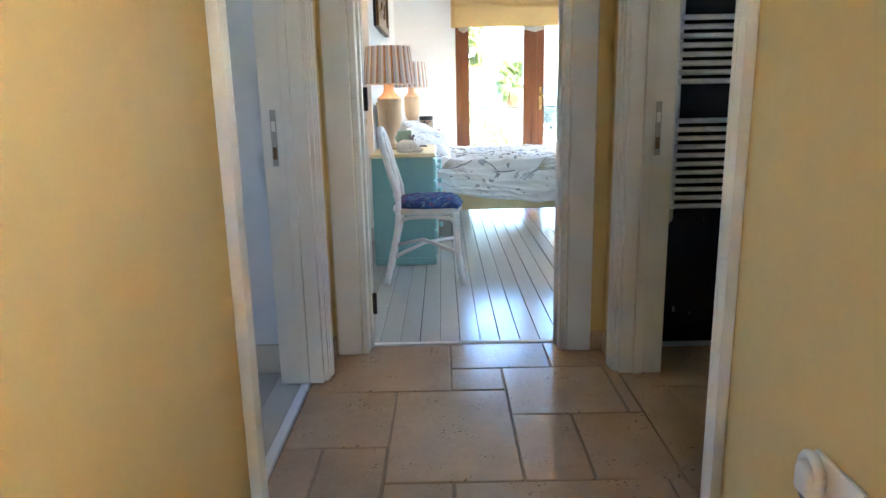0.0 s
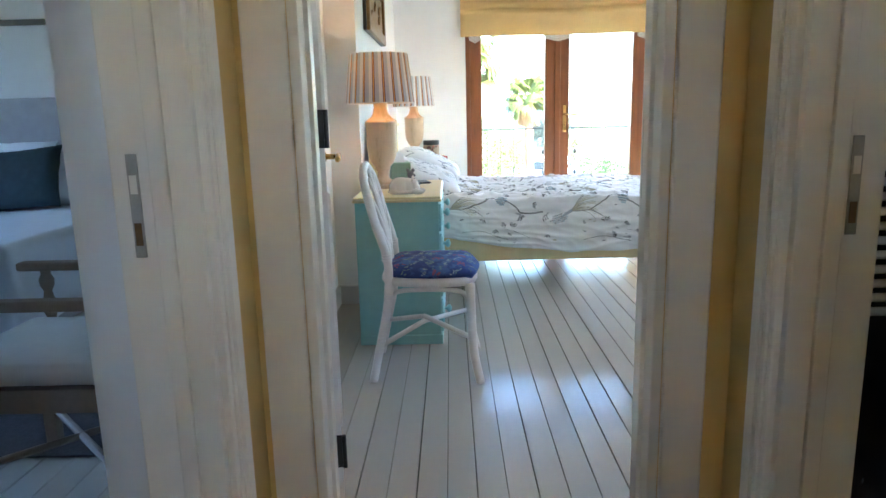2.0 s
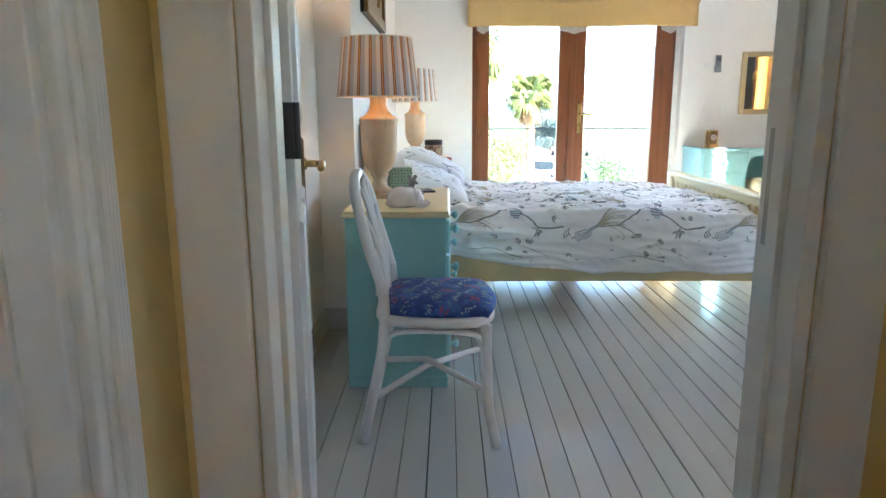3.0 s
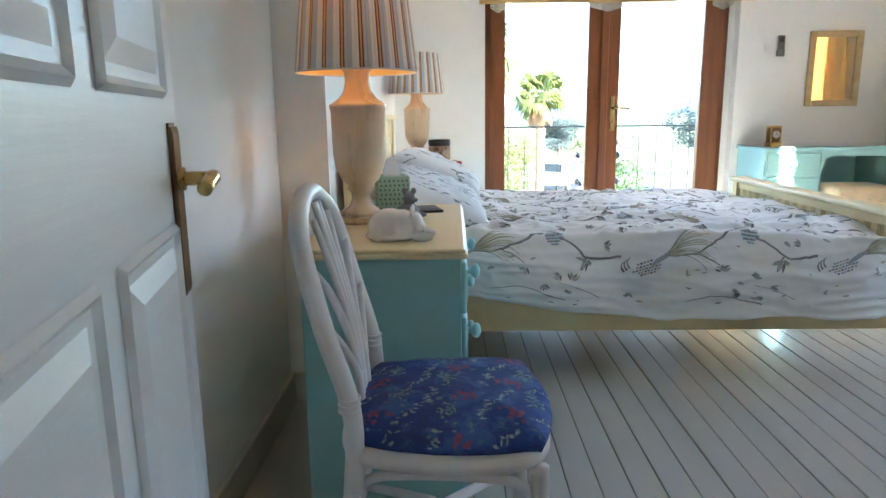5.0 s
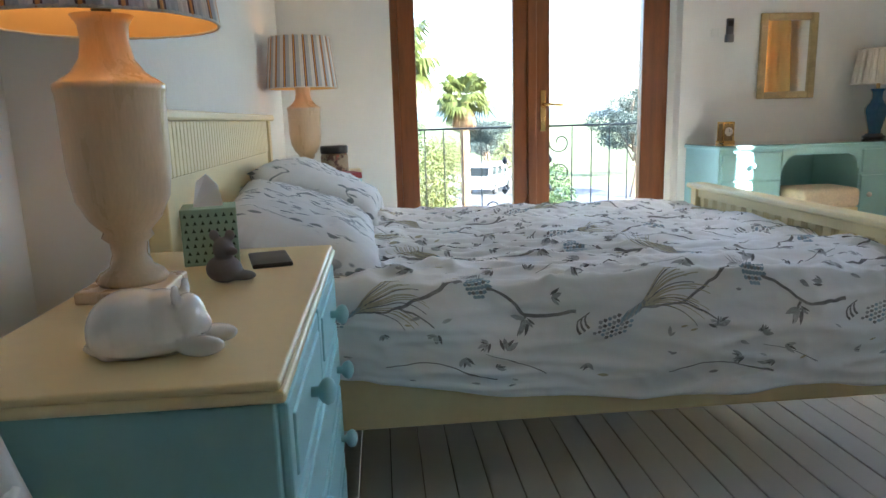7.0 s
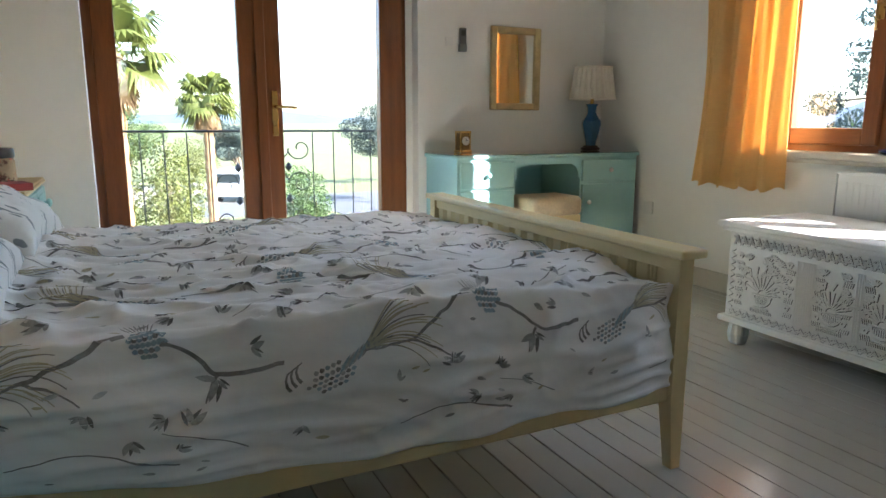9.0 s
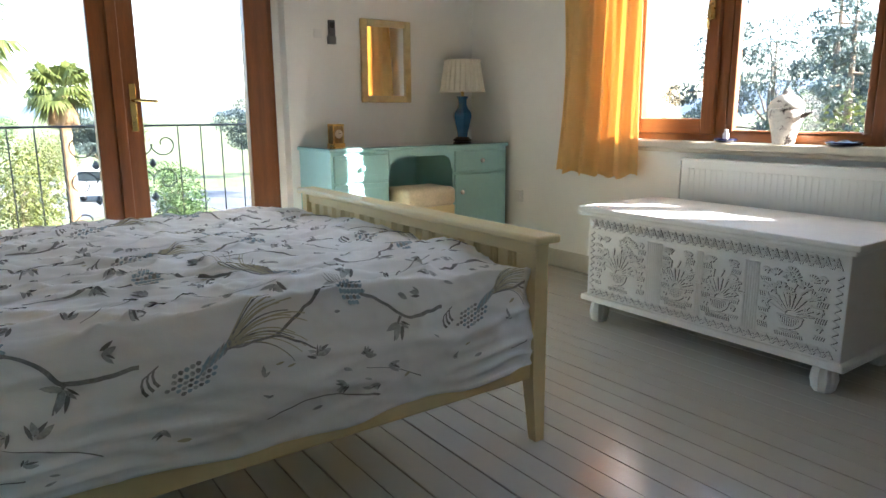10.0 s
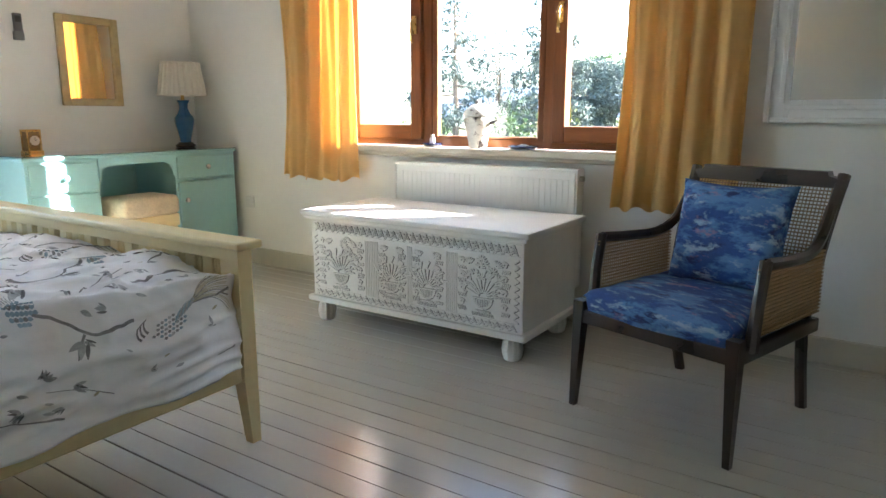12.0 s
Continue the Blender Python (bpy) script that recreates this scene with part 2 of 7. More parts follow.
# ---- mesh helpers ----
def bx(bm, x0, y0, z0, x1, y1, z1, bevel=0.0, seg=2):
    """A box, its edges rounded by bevel."""
    x0, x1 = min(x0, x1), max(x0, x1)
    y0, y1 = min(y0, y1), max(y0, y1)
    z0, z1 = min(z0, z1), max(z0, z1)
    vs = [bm.verts.new((x, y, z)) for z in (z0, z1) for y in (y0, y1) for x in (x0, x1)]
    fs = [bm.faces.new([vs[i] for i in q]) for q in
          ((0, 2, 3, 1), (4, 5, 7, 6), (0, 1, 5, 4), (2, 6, 7, 3), (0, 4, 6, 2), (1, 3, 7, 5))]
    if bevel:
        es = list({e for f in fs for e in f.edges})
        bmesh.ops.bevel(bm, geom=es, offset=bevel, segments=seg, affect='EDGES', profile=0.5)
    return vs


def lathe(bm, profile, cx=0.0, cy=0.0, seg=32, lobes=0, depth=0.0):
    """A turned body; profile is (radius, height) rows. lobes flutes it."""
    rings = []
    for r, z in profile:
        ring = []
        for i in range(seg):
            a = 2 * math.pi * i / seg
            rr = r * (1 + (depth * math.cos(lobes * a) if lobes else 0))
            ring.append(bm.verts.new((cx + rr * math.cos(a), cy + rr * math.sin(a), z)))
        rings.append(ring)
    for a, b in zip(rings, rings[1:]):
        for i in range(seg):
            bm.faces.new((a[i], a[(i + 1) % seg], b[(i + 1) % seg], b[i]))
    bm.faces.new(rings[0][::-1])
    bm.faces.new(rings[-1])


def tube(bm, pts, radius, seg=10, closed=False):
    """A round bar along pts; radius is one number or one for each point."""
    pts = [Vector(p) for p in pts]
    n = len(pts)
    rings, ref = [], Vector((0.31, 0.17, 0.93)).normalized()
    for i, p in enumerate(pts):
        a = pts[(i - 1) % n] if closed or i else pts[0]
        b = pts[(i + 1) % n] if closed or i < n - 1 else pts[-1]
        d = (b - a).normalized()
        s = d.cross(ref)
        if s.length < 0.05:
            s = d.cross(Vector((1, 0, 0)))
        s.normalize()
        u = s.cross(d).normalized()
        r = radius[i] if isinstance(radius, (list, tuple)) else radius
        rings.append([bm.verts.new(p + (s * math.cos(t) + u * math.sin(t)) * r)
                      for t in [2 * math.pi * k / seg for k in range(seg)]])
    pairs = list(zip(rings, rings[1:])) + ([(rings[-1], rings[0])] if closed else [])
    for a, b in pairs:
        for k in range(seg):
            bm.faces.new((a[k], a[(k + 1) % seg], b[(k + 1) % seg], b[k]))
    if not closed:
        bm.faces.new(rings[0][::-1])
        bm.faces.new(rings[-1])


def curve_pts(ctrl, n=16):
    """Points of a smooth line through ctrl (Catmull-Rom)."""
    c = [Vector(p) for p in ctrl]
    c = [c[0] * 2 - c[1]] + c + [c[-1] * 2 - c[-2]]
    out = []
    for i in range(1, len(c) - 2):
        p0, p1, p2, p3 = c[i - 1:i + 3]
        for k in range(n):
            t = k / n
            out.append(0.5 * ((2 * p1) + (p2 - p0) * t + (2 * p0 - 5 * p1 + 4 * p2 - p3) * t * t
                              + (3 * p1 - p0 - 3 * p2 + p3) * t ** 3))
    out.append(c[-2])
    return out


def extrude_shape(bm, pts, axis, a, b):
    """A flat outline pts (two coordinates each) pulled from a to b along axis 0, 1 or 2."""
    def at(p, v):
        q = list(p)
        q.insert(axis, v)
        return q
    lo = [bm.verts.new(at(p, a)) for p in pts]
    hi = [bm.verts.new(at(p, b)) for p in pts]
    bm.faces.new(lo[::-1])
    bm.faces.new(hi)
    for i in range(len(pts)):
        j = (i + 1) % len(pts)
        bm.faces.new((lo[i], lo[j], hi[j], hi[i]))


def mesh_of(name, bm, material, smooth=False):
    bmesh.ops.recalc_face_normals(bm, faces=bm.faces)
    me = bpy.data.meshes.new(name)
    bm.to_mesh(me)
    bm.free()
    me.materials.append(material)
    if smooth:
        for p in me.polygons:
            p.use_smooth = True
    return me


def part(name, bm, material, parent, label="", smooth=False):
    ob = new(name, mesh_of(name, bm, material, smooth))
    ob.parent = parent
    if label:
        ob["label"] = label
    return ob


def thing(name, label, category, loc=(0, 0, 0), rz=0, group="", kind=""):
    ob = new(name)
    ob.empty_display_size = 0.1
    ob.matrix_world = pose(*loc, 0, 0, rz)
    return tagged(ob, label, category, group, kind)


def single(name, bm, material, label, category, smooth=False, loc=(0, 0, 0), rz=0, kind="", group=""):
    ob = new(name, mesh_of(name, bm, material, smooth))
    ob.matrix_world = pose(*loc, 0, 0, rz)
    return tagged(ob, label, category, group, kind)


def setting(name, material, *boxes, bevel=0.0):
    bm = bmesh.new()
    for b in boxes:
        bx(bm, *b, bevel=bevel)
    return tagged(new(name, mesh_of(name, bm, material)), kind="structure")


def B():
    return bmesh.new()


# ---- structure: bedroom ----
X0, X1, YS, YN, H = -0.60, 3.66, 3.06, 8.12, 2.62     # bedroom inside faces
JOG_X, JOG_Y = -0.42, 5.28                             # the bed stands against a thicker stretch of wall
HL, HR, HN = -0.385, 0.80, 2.91                        # hall inside faces
DL, DR, DH = -0.255, 0.625, 2.05                       # bedroom door opening
FL, FR_, FTOP = 0.275, 2.175, 2.20                     # French window opening
WY0, WY1, WZ0, WZ1 = 4.70, 6.72, 0.86, 2.10            # east window opening

setting("wall_north", WHITE, (X0 - 0.3, YN, -0.1, FL, YN + 0.28, H), (FR_, YN, -0.1, X1 + 0.3, YN + 0.28, H), (FL, YN, FTOP, FR_, YN + 0.28, H))
setting("wall_east", WHITE, (X1, 2.6, -0.1, X1 + 0.26, WY0, H), (X1, WY1, -0.1, X1 + 0.26, YN, H), (X1, WY0, -0.1, X1 + 0.26, WY1, WZ0), (X1, WY0, WZ1, X1 + 0.26, WY1, H))
setting("wall_west", WHITE, (-0.655, YS + 0.004, -0.1, X0, YN, H), (X0, JOG_Y, -0.1, JOG_X, YN, H))
# wall between hall and bedroom: white inside, yellow on the hall side
setting("wall_south", WHITE, (-0.655, 2.985, -0.1, DL, YS, H), (DR, 2.985, -0.1, X1, YS, H), (DL, 2.985, DH, DR, YS, H))
setting("wall_hall_end", YELLOW, (HL - 0.004, HN, -0.1, DL, 2.985, H), (DR, HN, -0.1, HR, 2.985, H), (DL, HN, DH, DR, 2.985, H))
setting("ceiling", CEIL, (X0 - 0.2, YS, H, X1 + 0.2, YN + 0.2, H + 0.15))
# hall side walls with the two door openings
LY0, LY1 = 1.70, 2.62
RY0, RY1 = 1.74, 2.66
HS = -1.9
setting("wall_hall_left", YELLOW, (HL - 0.075, HS, -0.1, HL, LY0, H), (HL - 0.075, LY1, -0.1, HL, HN - 0.0, H), (HL - 0.075, LY0, 2.05, HL, LY1, H))
setting("wall_hall_right", YELLOW, (HR, -0.35, -0.1, HR + 0.075, RY0, H), (HR, HS, -0.1, HR + 0.075, -0.80, H), (HR, -0.80, -0.1, HR + 0.075, -0.35, 1.2), (HR, -0.80, 2.05, HR + 0.075, -0.35, H), (HR, RY1, -0.1, HR + 0.075, HN, H), (HR, RY0, 2.05, HR + 0.075, RY1, H))
setting("wall_left_room", COOLW, (HL - 0.15, HS, -0.1, HL - 0.075, LY0, H), (HL - 0.15, LY1, -0.1, HL - 0.075, 2.73, H), (HL - 0.15, LY0, 2.05, HL - 0.075, LY1, H),
        (-0.712, 2.73, -0.1, HL - 0.079, 2.905, H), (-0.712, 2.905, -0.1, -0.657, 6.45, H))
setting("wall_bathroom_near", COOLW, (HR + 0.075, 0.7, -0.1, HR + 0.15, RY0, H), (HR + 0.075, RY1, -0.1, HR + 0.15, 2.93, H), (HR + 0.075, RY0, 2.05, HR + 0.15, RY1, H))
# unseen windows added to light the hall: narrow and high at the far end, another on the garden side
setting("wall_hall_south", YELLOW, (HL - 0.3, HS - 0.2, -0.1, 0.48, HS, H), (HR - 0.12, HS - 0.2, -0.1, HR + 0.3, HS, H), (0.48, HS - 0.2, 2.2, HR - 0.12, HS, H), (0.48, HS - 0.2, -0.1, HR - 0.12, HS, 1.5))
# unseen slab added outside to keep direct sun out of the garden-side window
setting("added_sun_block", RENDERW, (HR + 0.155, -2.1, 2.12, HR + 1.35, 0.65, 2.24))
setting("ceiling_hall", CEIL, (HL - 0.1, HS - 0.2, H, HR + 0.1, YS - 0.002, H + 0.15))
# room seen through the left doorway
setting("wall_left_room_far", COOLW, (-4.2, 6.3, -0.1, -0.713, 6.45, H))
setting("wall_left_room_west", COOLW, (-4.35, 0.6, -0.1, -4.2, 3.9, H), (-4.35, 4.8, -0.1, -4.2, 6.45, H), (-4.35, 3.9, -0.1, -4.2, 4.8, 1.0), (-4.35, 3.9, 2.0, -4.2, 4.8, H))
setting("wall_left_room_south", COOLW, (-4.35, 0.45, -0.1, HL - 0.15, 0.6, H))
setting("ceiling_left_room", CEIL, (-4.3, 0.5, H, HL - 0.1, 6.4, H + 0.15))
# bathroom through the right doorway
setting("wall_bathroom_tiled", TGROUT, (HR + 0.15, 2.932, -0.1, 3.0, 2.98, H))
# small unseen east opening added to brighten the towel rail
setting("wall_bathroom_side", COOLW, (3.0, 0.8, -0.1, 3.12, 1.2, H), (3.0, 1.5, -0.1, 3.12, 2.98, H), (3.0, 1.2, -0.1, 3.12, 1.5, 1.55), (3.0, 1.2, 1.95, 3.12, 1.5, H))
# unseen slab added so that no sun patch falls through that opening
setting("added_sun_block_bathroom", RENDERW, (3.125, -0.5, 2.03, 4.35, 2.1, 2.13))
setting("wall_bathroom_south", COOLW, (HR + 0.15, 0.68, -0.1, 3.12, 0.8, H))
setting("ceiling_bathroom", CEIL, (HR + 0.1, 0.7, H, 3.1, 2.95, H + 0.15))


def casing(side, x, y0, y1, h, w=0.115, out=0.02, hall=1):
    """Door lining and stepped architrave round an opening in a wall that runs along y. side: +1 room to +x."""
    root = thing("door_frame", "cream gloss-painted door lining with moulded architrave", "door frame", kind="structure")
    for name, a, b in (("near", y0, y0 - w), ("far", y1, y1 + w)):
        s = 1 if b > a else -1
        bm = B()
        bx(bm, x, a, 0, x + side * out, b - s * 0.03, h + w, bevel=0.004)
        bx(bm, x, b - s * 0.036, 0, x + side * (out + 0.006), b, h + w, bevel=0.003)
        for q in range(4):
            tube(bm, [(x + side * (out + 0.006), b - s * (0.0045 + 0.009 * q), 0.002), (x + side * (out + 0.006), b - s * (0.0045 + 0.009 * q), h + w - 0.004)], 0.0046, 8)
        bx(bm, x + side * out * 0.7, a + s * 0.02, 0, x + side * (out + 0.006), a + s * 0.034, h + 0.03, bevel=0.003)
        part("architrave", bm, TRIM, root)
    bm = B()
    bx(bm, x, y0 - w, h + 0.0, x + side * out, y1 + w, h + w, bevel=0.004)
    part("architrave", bm, TRIM, root)
    for a, s in ((y0, 1), (y1, -1)):
        bm = B()
        bx(bm, x + side * 0.004, a - s * 0.004, 0, x - side * 0.165, a + s * 0.022, h, bevel=0.003)
        bx(bm, x - side * 0.05, a + s * 0.02, 0, x - side * 0.085, a + s * 0.034, h, bevel=0.003)
        part("lining", bm, TRIM, root)
    bm = B()
    bx(bm, x + side * 0.003, y0, h - 0.022, x - side * 0.165, y1, h + 0.003)
    part("lining", bm, TRIM, root)
    return root


def strike(root, x, y, z0, z1, s, side):
    """Strike plate on a lining that faces along y."""
    bm = B()
    bx(bm, x - 0.011, y, z0, x + 0.011, y + s * 0.003, z1, bevel=0.001)
    p = part("strike_plate", bm, STEEL, root, "worn metal strike plate")
    for a, b in ((0.62, 0.8), (0.12, 0.34)):
        bm = B()
        bx(bm, x - 0.007, y + s * 0.0032, z0 + (z1 - z0) * a, x + 0.007, y + s * 0.0045, z0 + (z1 - z0) * b)
        part("latch_slot", bm, TRIM if a > 0.5 else DBRASS, p)


left_frame = casing(1, HL, LY0, LY1, 2.05, w=0.085)
strike(left_frame, -0.505, LY1 - 0.0225, 0.862, 1.065, -1, 1)
right_frame = casing(-1, HR, RY0, RY1, 2.05, w=0.085)
strike(right_frame, 0.905, RY1 - 0.0225, 0.870, 1.066, -1, -1)

# bedroom door frame (wall runs along x)
bed_frame = thing("door_frame", "cream gloss-painted bedroom door lining with flat architrave", "door frame", kind="structure")
for a, s in ((DL, -1), (DR, 1)):
    bm = B()
    bx(bm, a + s * 0.005, HN - 0.018, 0, a + s * 0.112, HN, DH + 0.1, bevel=0.006)
    part("architrave", bm, TRIM, bed_frame)
    bm = B()
    bx(bm, a + s * 0.004, HN - 0.006, 0, a - s * 0.022, YS + 0.004, DH, bevel=0.003)
    bx(bm, a - s * 0.02, 2.965, 0, a - s * 0.034, 3.005, DH, bevel=0.002)
    part("lining", bm, TRIM, bed_frame)
    bm = B()
    bx(bm, a + s * 0.005, YS, 0, a + s * 0.09, YS + 0.018, DH + 0.1, bevel=0.004)
    part("architrave", bm, TRIM, bed_frame)
bm = B()
bx(bm, DL - 0.112, HN - 0.018, DH + 0.0, DR + 0.112, HN - 0.001, DH + 0.11, bevel=0.005)
bx(bm, DL, HN - 0.004, DH - 0.022, DR, YS + 0.002, DH + 0.004)
part("architrave", bm, TRIM, bed_frame)
bm = B()
bx(bm, DR - 0.026, 3.015, 0.90, DR - 0.0225, 3.037, 1.10, bevel=0.001)
part("strike_plate", bm, STEEL, bed_frame, "worn metal strike plate")
setting("threshold_bedroom", TRIM, (DL + 0.02, 3.006, -0.01, DR - 0.02, 3.034, 0.003), bevel=0.002)
setting("threshold_left_room", RAILW, (HL - 0.082, LY0 + 0.02, -0.01, HL - 0.048, LY1 - 0.02, 0.010), bevel=0.004)
setting("threshold_bathroom", STONE, (HR, RY0 + 0.02, -0.02, HR + 0.15, RY1 - 0.02, 0.002))

# skirtings
setting("baseboard", SKIRT, (X1 - 0.022, YS, 0, X1, YN, 0.115), (X0, YN - 0.02, 0, FL - 0.02, YN, 0.115), (FR_ + 0.02, YN - 0.02, 0, X1 - 0.022, YN, 0.115),
        (X0, YS + 0.02, 0, X0 + 0.02, JOG_Y - 0.02, 0.115), (X0, JOG_Y - 0.02, 0, JOG_X + 0.02, JOG_Y, 0.115), (JOG_X, JOG_Y, 0, JOG_X + 0.02, YN - 0.02, 0.115),
        (DR + 0.1, YS, 0, X1 - 0.022, YS + 0.02, 0.115), bevel=0.005)
setting("baseboard_hall", STONESK, (HL, LY1 + 0.088, 0, HL + 0.012, HN - 0.001, 0.085), (DR + 0.115, HN - 0.012, 0, HR - 0.001, HN, 0.085), (HR - 0.012, RY1 + 0.088, 0, HR, HN - 0.013, 0.085),
        (HL, HS, 0, HL + 0.012, LY0 - 0.088, 0.085), (HR - 0.012, HS, 0, HR, RY0 - 0.088, 0.085), bevel=0.003)
setting("baseboard_left_room", SKIRT, (-0.71, 2.712, 0, HL - 0.17, 2.729, 0.12), (-0.73, 2.712, 0, -0.7125, 6.3, 0.12), bevel=0.003)

# floors
floor = setting("floor", GAP, (X0 - 0.05, 3.03, -0.12, X1 + 0.1, YN + 0.02, -0.018))
floor_left = setting("floor_left_room", GAP, (-4.25, 0.55, -0.12, HL - 0.061, 6.35, -0.018))
floor_hall = setting("floor_hall", GROUT, (HL - 0.06, HS - 0.1, -0.12, HR + 0.09, 3.004, -0.006))
floor_bath = setting("floor_bathroom", GROUT, (HR + 0.091, 0.75, -0.12, 3.05, 2.95, -0.006))

# ---- French window, north ----
fw = thing("french_window", "varnished brown wooden double glazed doors, closed", "glazed door", (0, 0, 0), kind="structure")
FY0, FY1 = 8.215, 8.275
bm = B()
bx(bm, FL + 0.004, FY0 + 0.005, 0.0, 0.335, FY1 + 0.01, FTOP, bevel=0.004)
bx(bm, 2.085, FY0 + 0.005, 0.0, FR_ - 0.045, FY1 + 0.01, FTOP, bevel=0.004)
bx(bm, 0.335, FY0 + 0.005, 2.13, 2.085, FY1 + 0.01, FTOP, bevel=0.004)
part("door_surround", bm, PINE, fw)
setting("reveal_north", WHITE, (FR_ - 0.045, FY0 + 0.002, -0.05, FR_, YN + 0.27, FTOP))
for a, b in ((0.335, 1.196), (1.196, 2.085)):
    lo = a < 1
    leaf_root = part("door_leaf", B(), PINE, fw)
    ia, ib = (a + 0.10, b - 0.125) if lo else (a + 0.12, b - 0.14)
    bm = B()
    bx(bm, a - (0.014 if lo else -0.002), FY0 - 0.012, 0.02, ia, FY1, 2.12, bevel=0.006)
    bx(bm, ib, FY0 - 0.012, 0.02, b + (-0.002 if lo else 0.014), FY1, 2.12, bevel=0.006)
    part("stile", bm, PINE, leaf_root)
    bm = B()
    bx(bm, ia, FY0 - 0.01, 0.02, ib, FY1, 0.16, bevel=0.006)
    bx(bm, ia, FY0 - 0.01, 2.02, ib, FY1, 2.12, bevel=0.006)
    part("rail", bm, PINE_H, leaf_root)
    bm = B()
    bx(bm, ia - 0.008, FY0 + 0.025, 0.15, ib + 0.008, FY0 + 0.031, 2.03)
    p = part("pane", bm, GLASS, leaf_root)
    p.visible_shadow = False
bm = B()
bx(bm, 1.165, FY0 - 0.028, 0.02, 1.225, FY0 - 0.012, 2.12, bevel=0.006)
part("cover_strip", bm, PINE, fw)
bm = B()
bx(bm, 1.252, FY0 - 0.024, 0.93, 1.288, FY0 - 0.012, 1.20, bevel=0.004)
hp = part("handle_plate", bm, BRASS, fw, "brass handle plate")
bm = B()
tube(bm, curve_pts([(1.27, FY0 - 0.02, 1.105), (1.27, FY0 - 0.065, 1.105), (1.30, FY0 - 0.075, 1.105), (1.39, FY0 - 0.07, 1.10)], 6), 0.009)
part("lever", bm, BRASS, hp, "brass lever", True)

# balcony outside with iron rail
setting("balcony", RENDERW, (-0.3, YN + 0.28, -0.25, 3.0, 9.25, -0.06))
br = thing("balcony_railing", "black wrought-iron balcony railing with scrolls", "railing", (0, 9.15, -0.06))
bm = B()
tube(bm, [(-0.3, 0, 1.01), (3.0, 0, 1.01)], 0.008)
part("top_rail", bm, IRON, br)
bm = B()
tube(bm, [(-0.3, 0, 0.10), (3.0, 0, 0.10)], 0.008)
part("bottom_rail", bm, IRON, br)
for i in range(22):
    x = -0.22 + 0.152 * i
    if abs(x - 1.37) < 0.40:
        continue
    bm = B()
    tube(bm, [(x, 0, 0.0), (x, 0, 1.0)], 0.005, 6)
    part("baluster", bm, IRON, br)


def scroll(cx, cz, r, turn, flip):
    pts = []
    for k in range(26):
        a = k / 25 * turn
        q = r * (1 - 0.75 * k / 25)
        pts.append((cx + flip * q * math.cos(a), 0, cz + q * math.sin(a)))
    return pts


for cx in (1.185, 1.555):
    for cz, fl, tn in ((0.62, 1, 7.5), (0.62, -1, 7.5), (0.36, 1, -7.5), (0.36, -1, -7.5), (0.88, 1, -6.5), (0.88, -1, -6.5), (0.17, 1, 6), (0.17, -1, 6)):
        bm = B()
        tube(bm, scroll(cx + fl * -0.09, cz, 0.095, tn, fl), 0.005, 6)
        part("scroll", bm, IRON, br)
    bm = B()
    for s in (-0.19, 0.19):
        tube(bm, [(cx + s, 0, 0), (cx + s, 0, 1.0)], 0.005, 6)
    part("scroll_post", bm, IRON, br)
    for dz in (0.50, 0.24, 0.74):
        bm = B()
        lathe(bm, [(0.002, dz - 0.03), (0.022, dz - 0.01), (0.026, dz + 0.005), (0.012, dz + 0.03), (0.002, dz + 0.04)], cx, 0, 8)
        part("leaf_boss", bm, IRON, br)

# roman blind over the French window
rb = thing("roman_blind", "gathered gold cotton roman blind, half raised", "blind", (0.23, 8.06, 1.865))
bm = B()
n, ww = 40, 2.03
prof = [(0.0, 0.0), (-0.004, 0.02), (0.0, 0.19)]
for k in range(5):
    z = 0.19 + 0.075 * k
    prof += [(-0.035, z + 0.004), (-0.05, z + 0.022), (-0.028, z + 0.05), (-0.002, z + 0.072)]
prof += [(0.0, 0.60), (0.0, 0.68)]
rows = []
for j, (yy, zz) in enumerate(prof):
    row = []
    for i in range(n + 1):
        u = i / n
        sag = 0.010 * math.sin(u * 9.4) * (1 if j > 2 else 0.25) + 0.006 * noise.noise((u * 7, j * 0.6, 3))
        fold = yy * (0.75 + 0.5 * noise.noise((u * 5, j * 0.25, 8)))
        row.append(bm.verts.new((u * ww, fold, zz + sag)))
    rows.append(row)
for a, b in zip(rows, rows[1:]):
    for i in range(n):
        bm.faces.new((a[i], a[i + 1], b[i + 1], b[i]))
cl = part("cloth", bm, BLINDM, rb, "", True)
sm = cl.modifiers.new("thick", 'SOLIDIFY')
sm.thickness = 0.004
bm = B()
bx(bm, 0, -0.01, 0.62, ww, 0.055, 0.68, bevel=0.004)
part("head_rail", bm, BLINDM, rb)
for xa, xb in ((0.08, 0.20), (0.81, 1.09), (1.72, 1.88)):
    bm = B()
    m_ = int((xb - xa) / 0.008)
    for k in range(m_):
        x = xa + (xb - xa) * (k + 0.5) / m_
        d = 0.025 + 0.035 * (1 - abs(2 * (k + 0.5) / m_ - 1))
        bx(bm, x - 0.0025, 0.02, -d, x + 0.0025, 0.024, 0.01)
    part("fringe", bm, LACE, rb, "white beaded fringe")

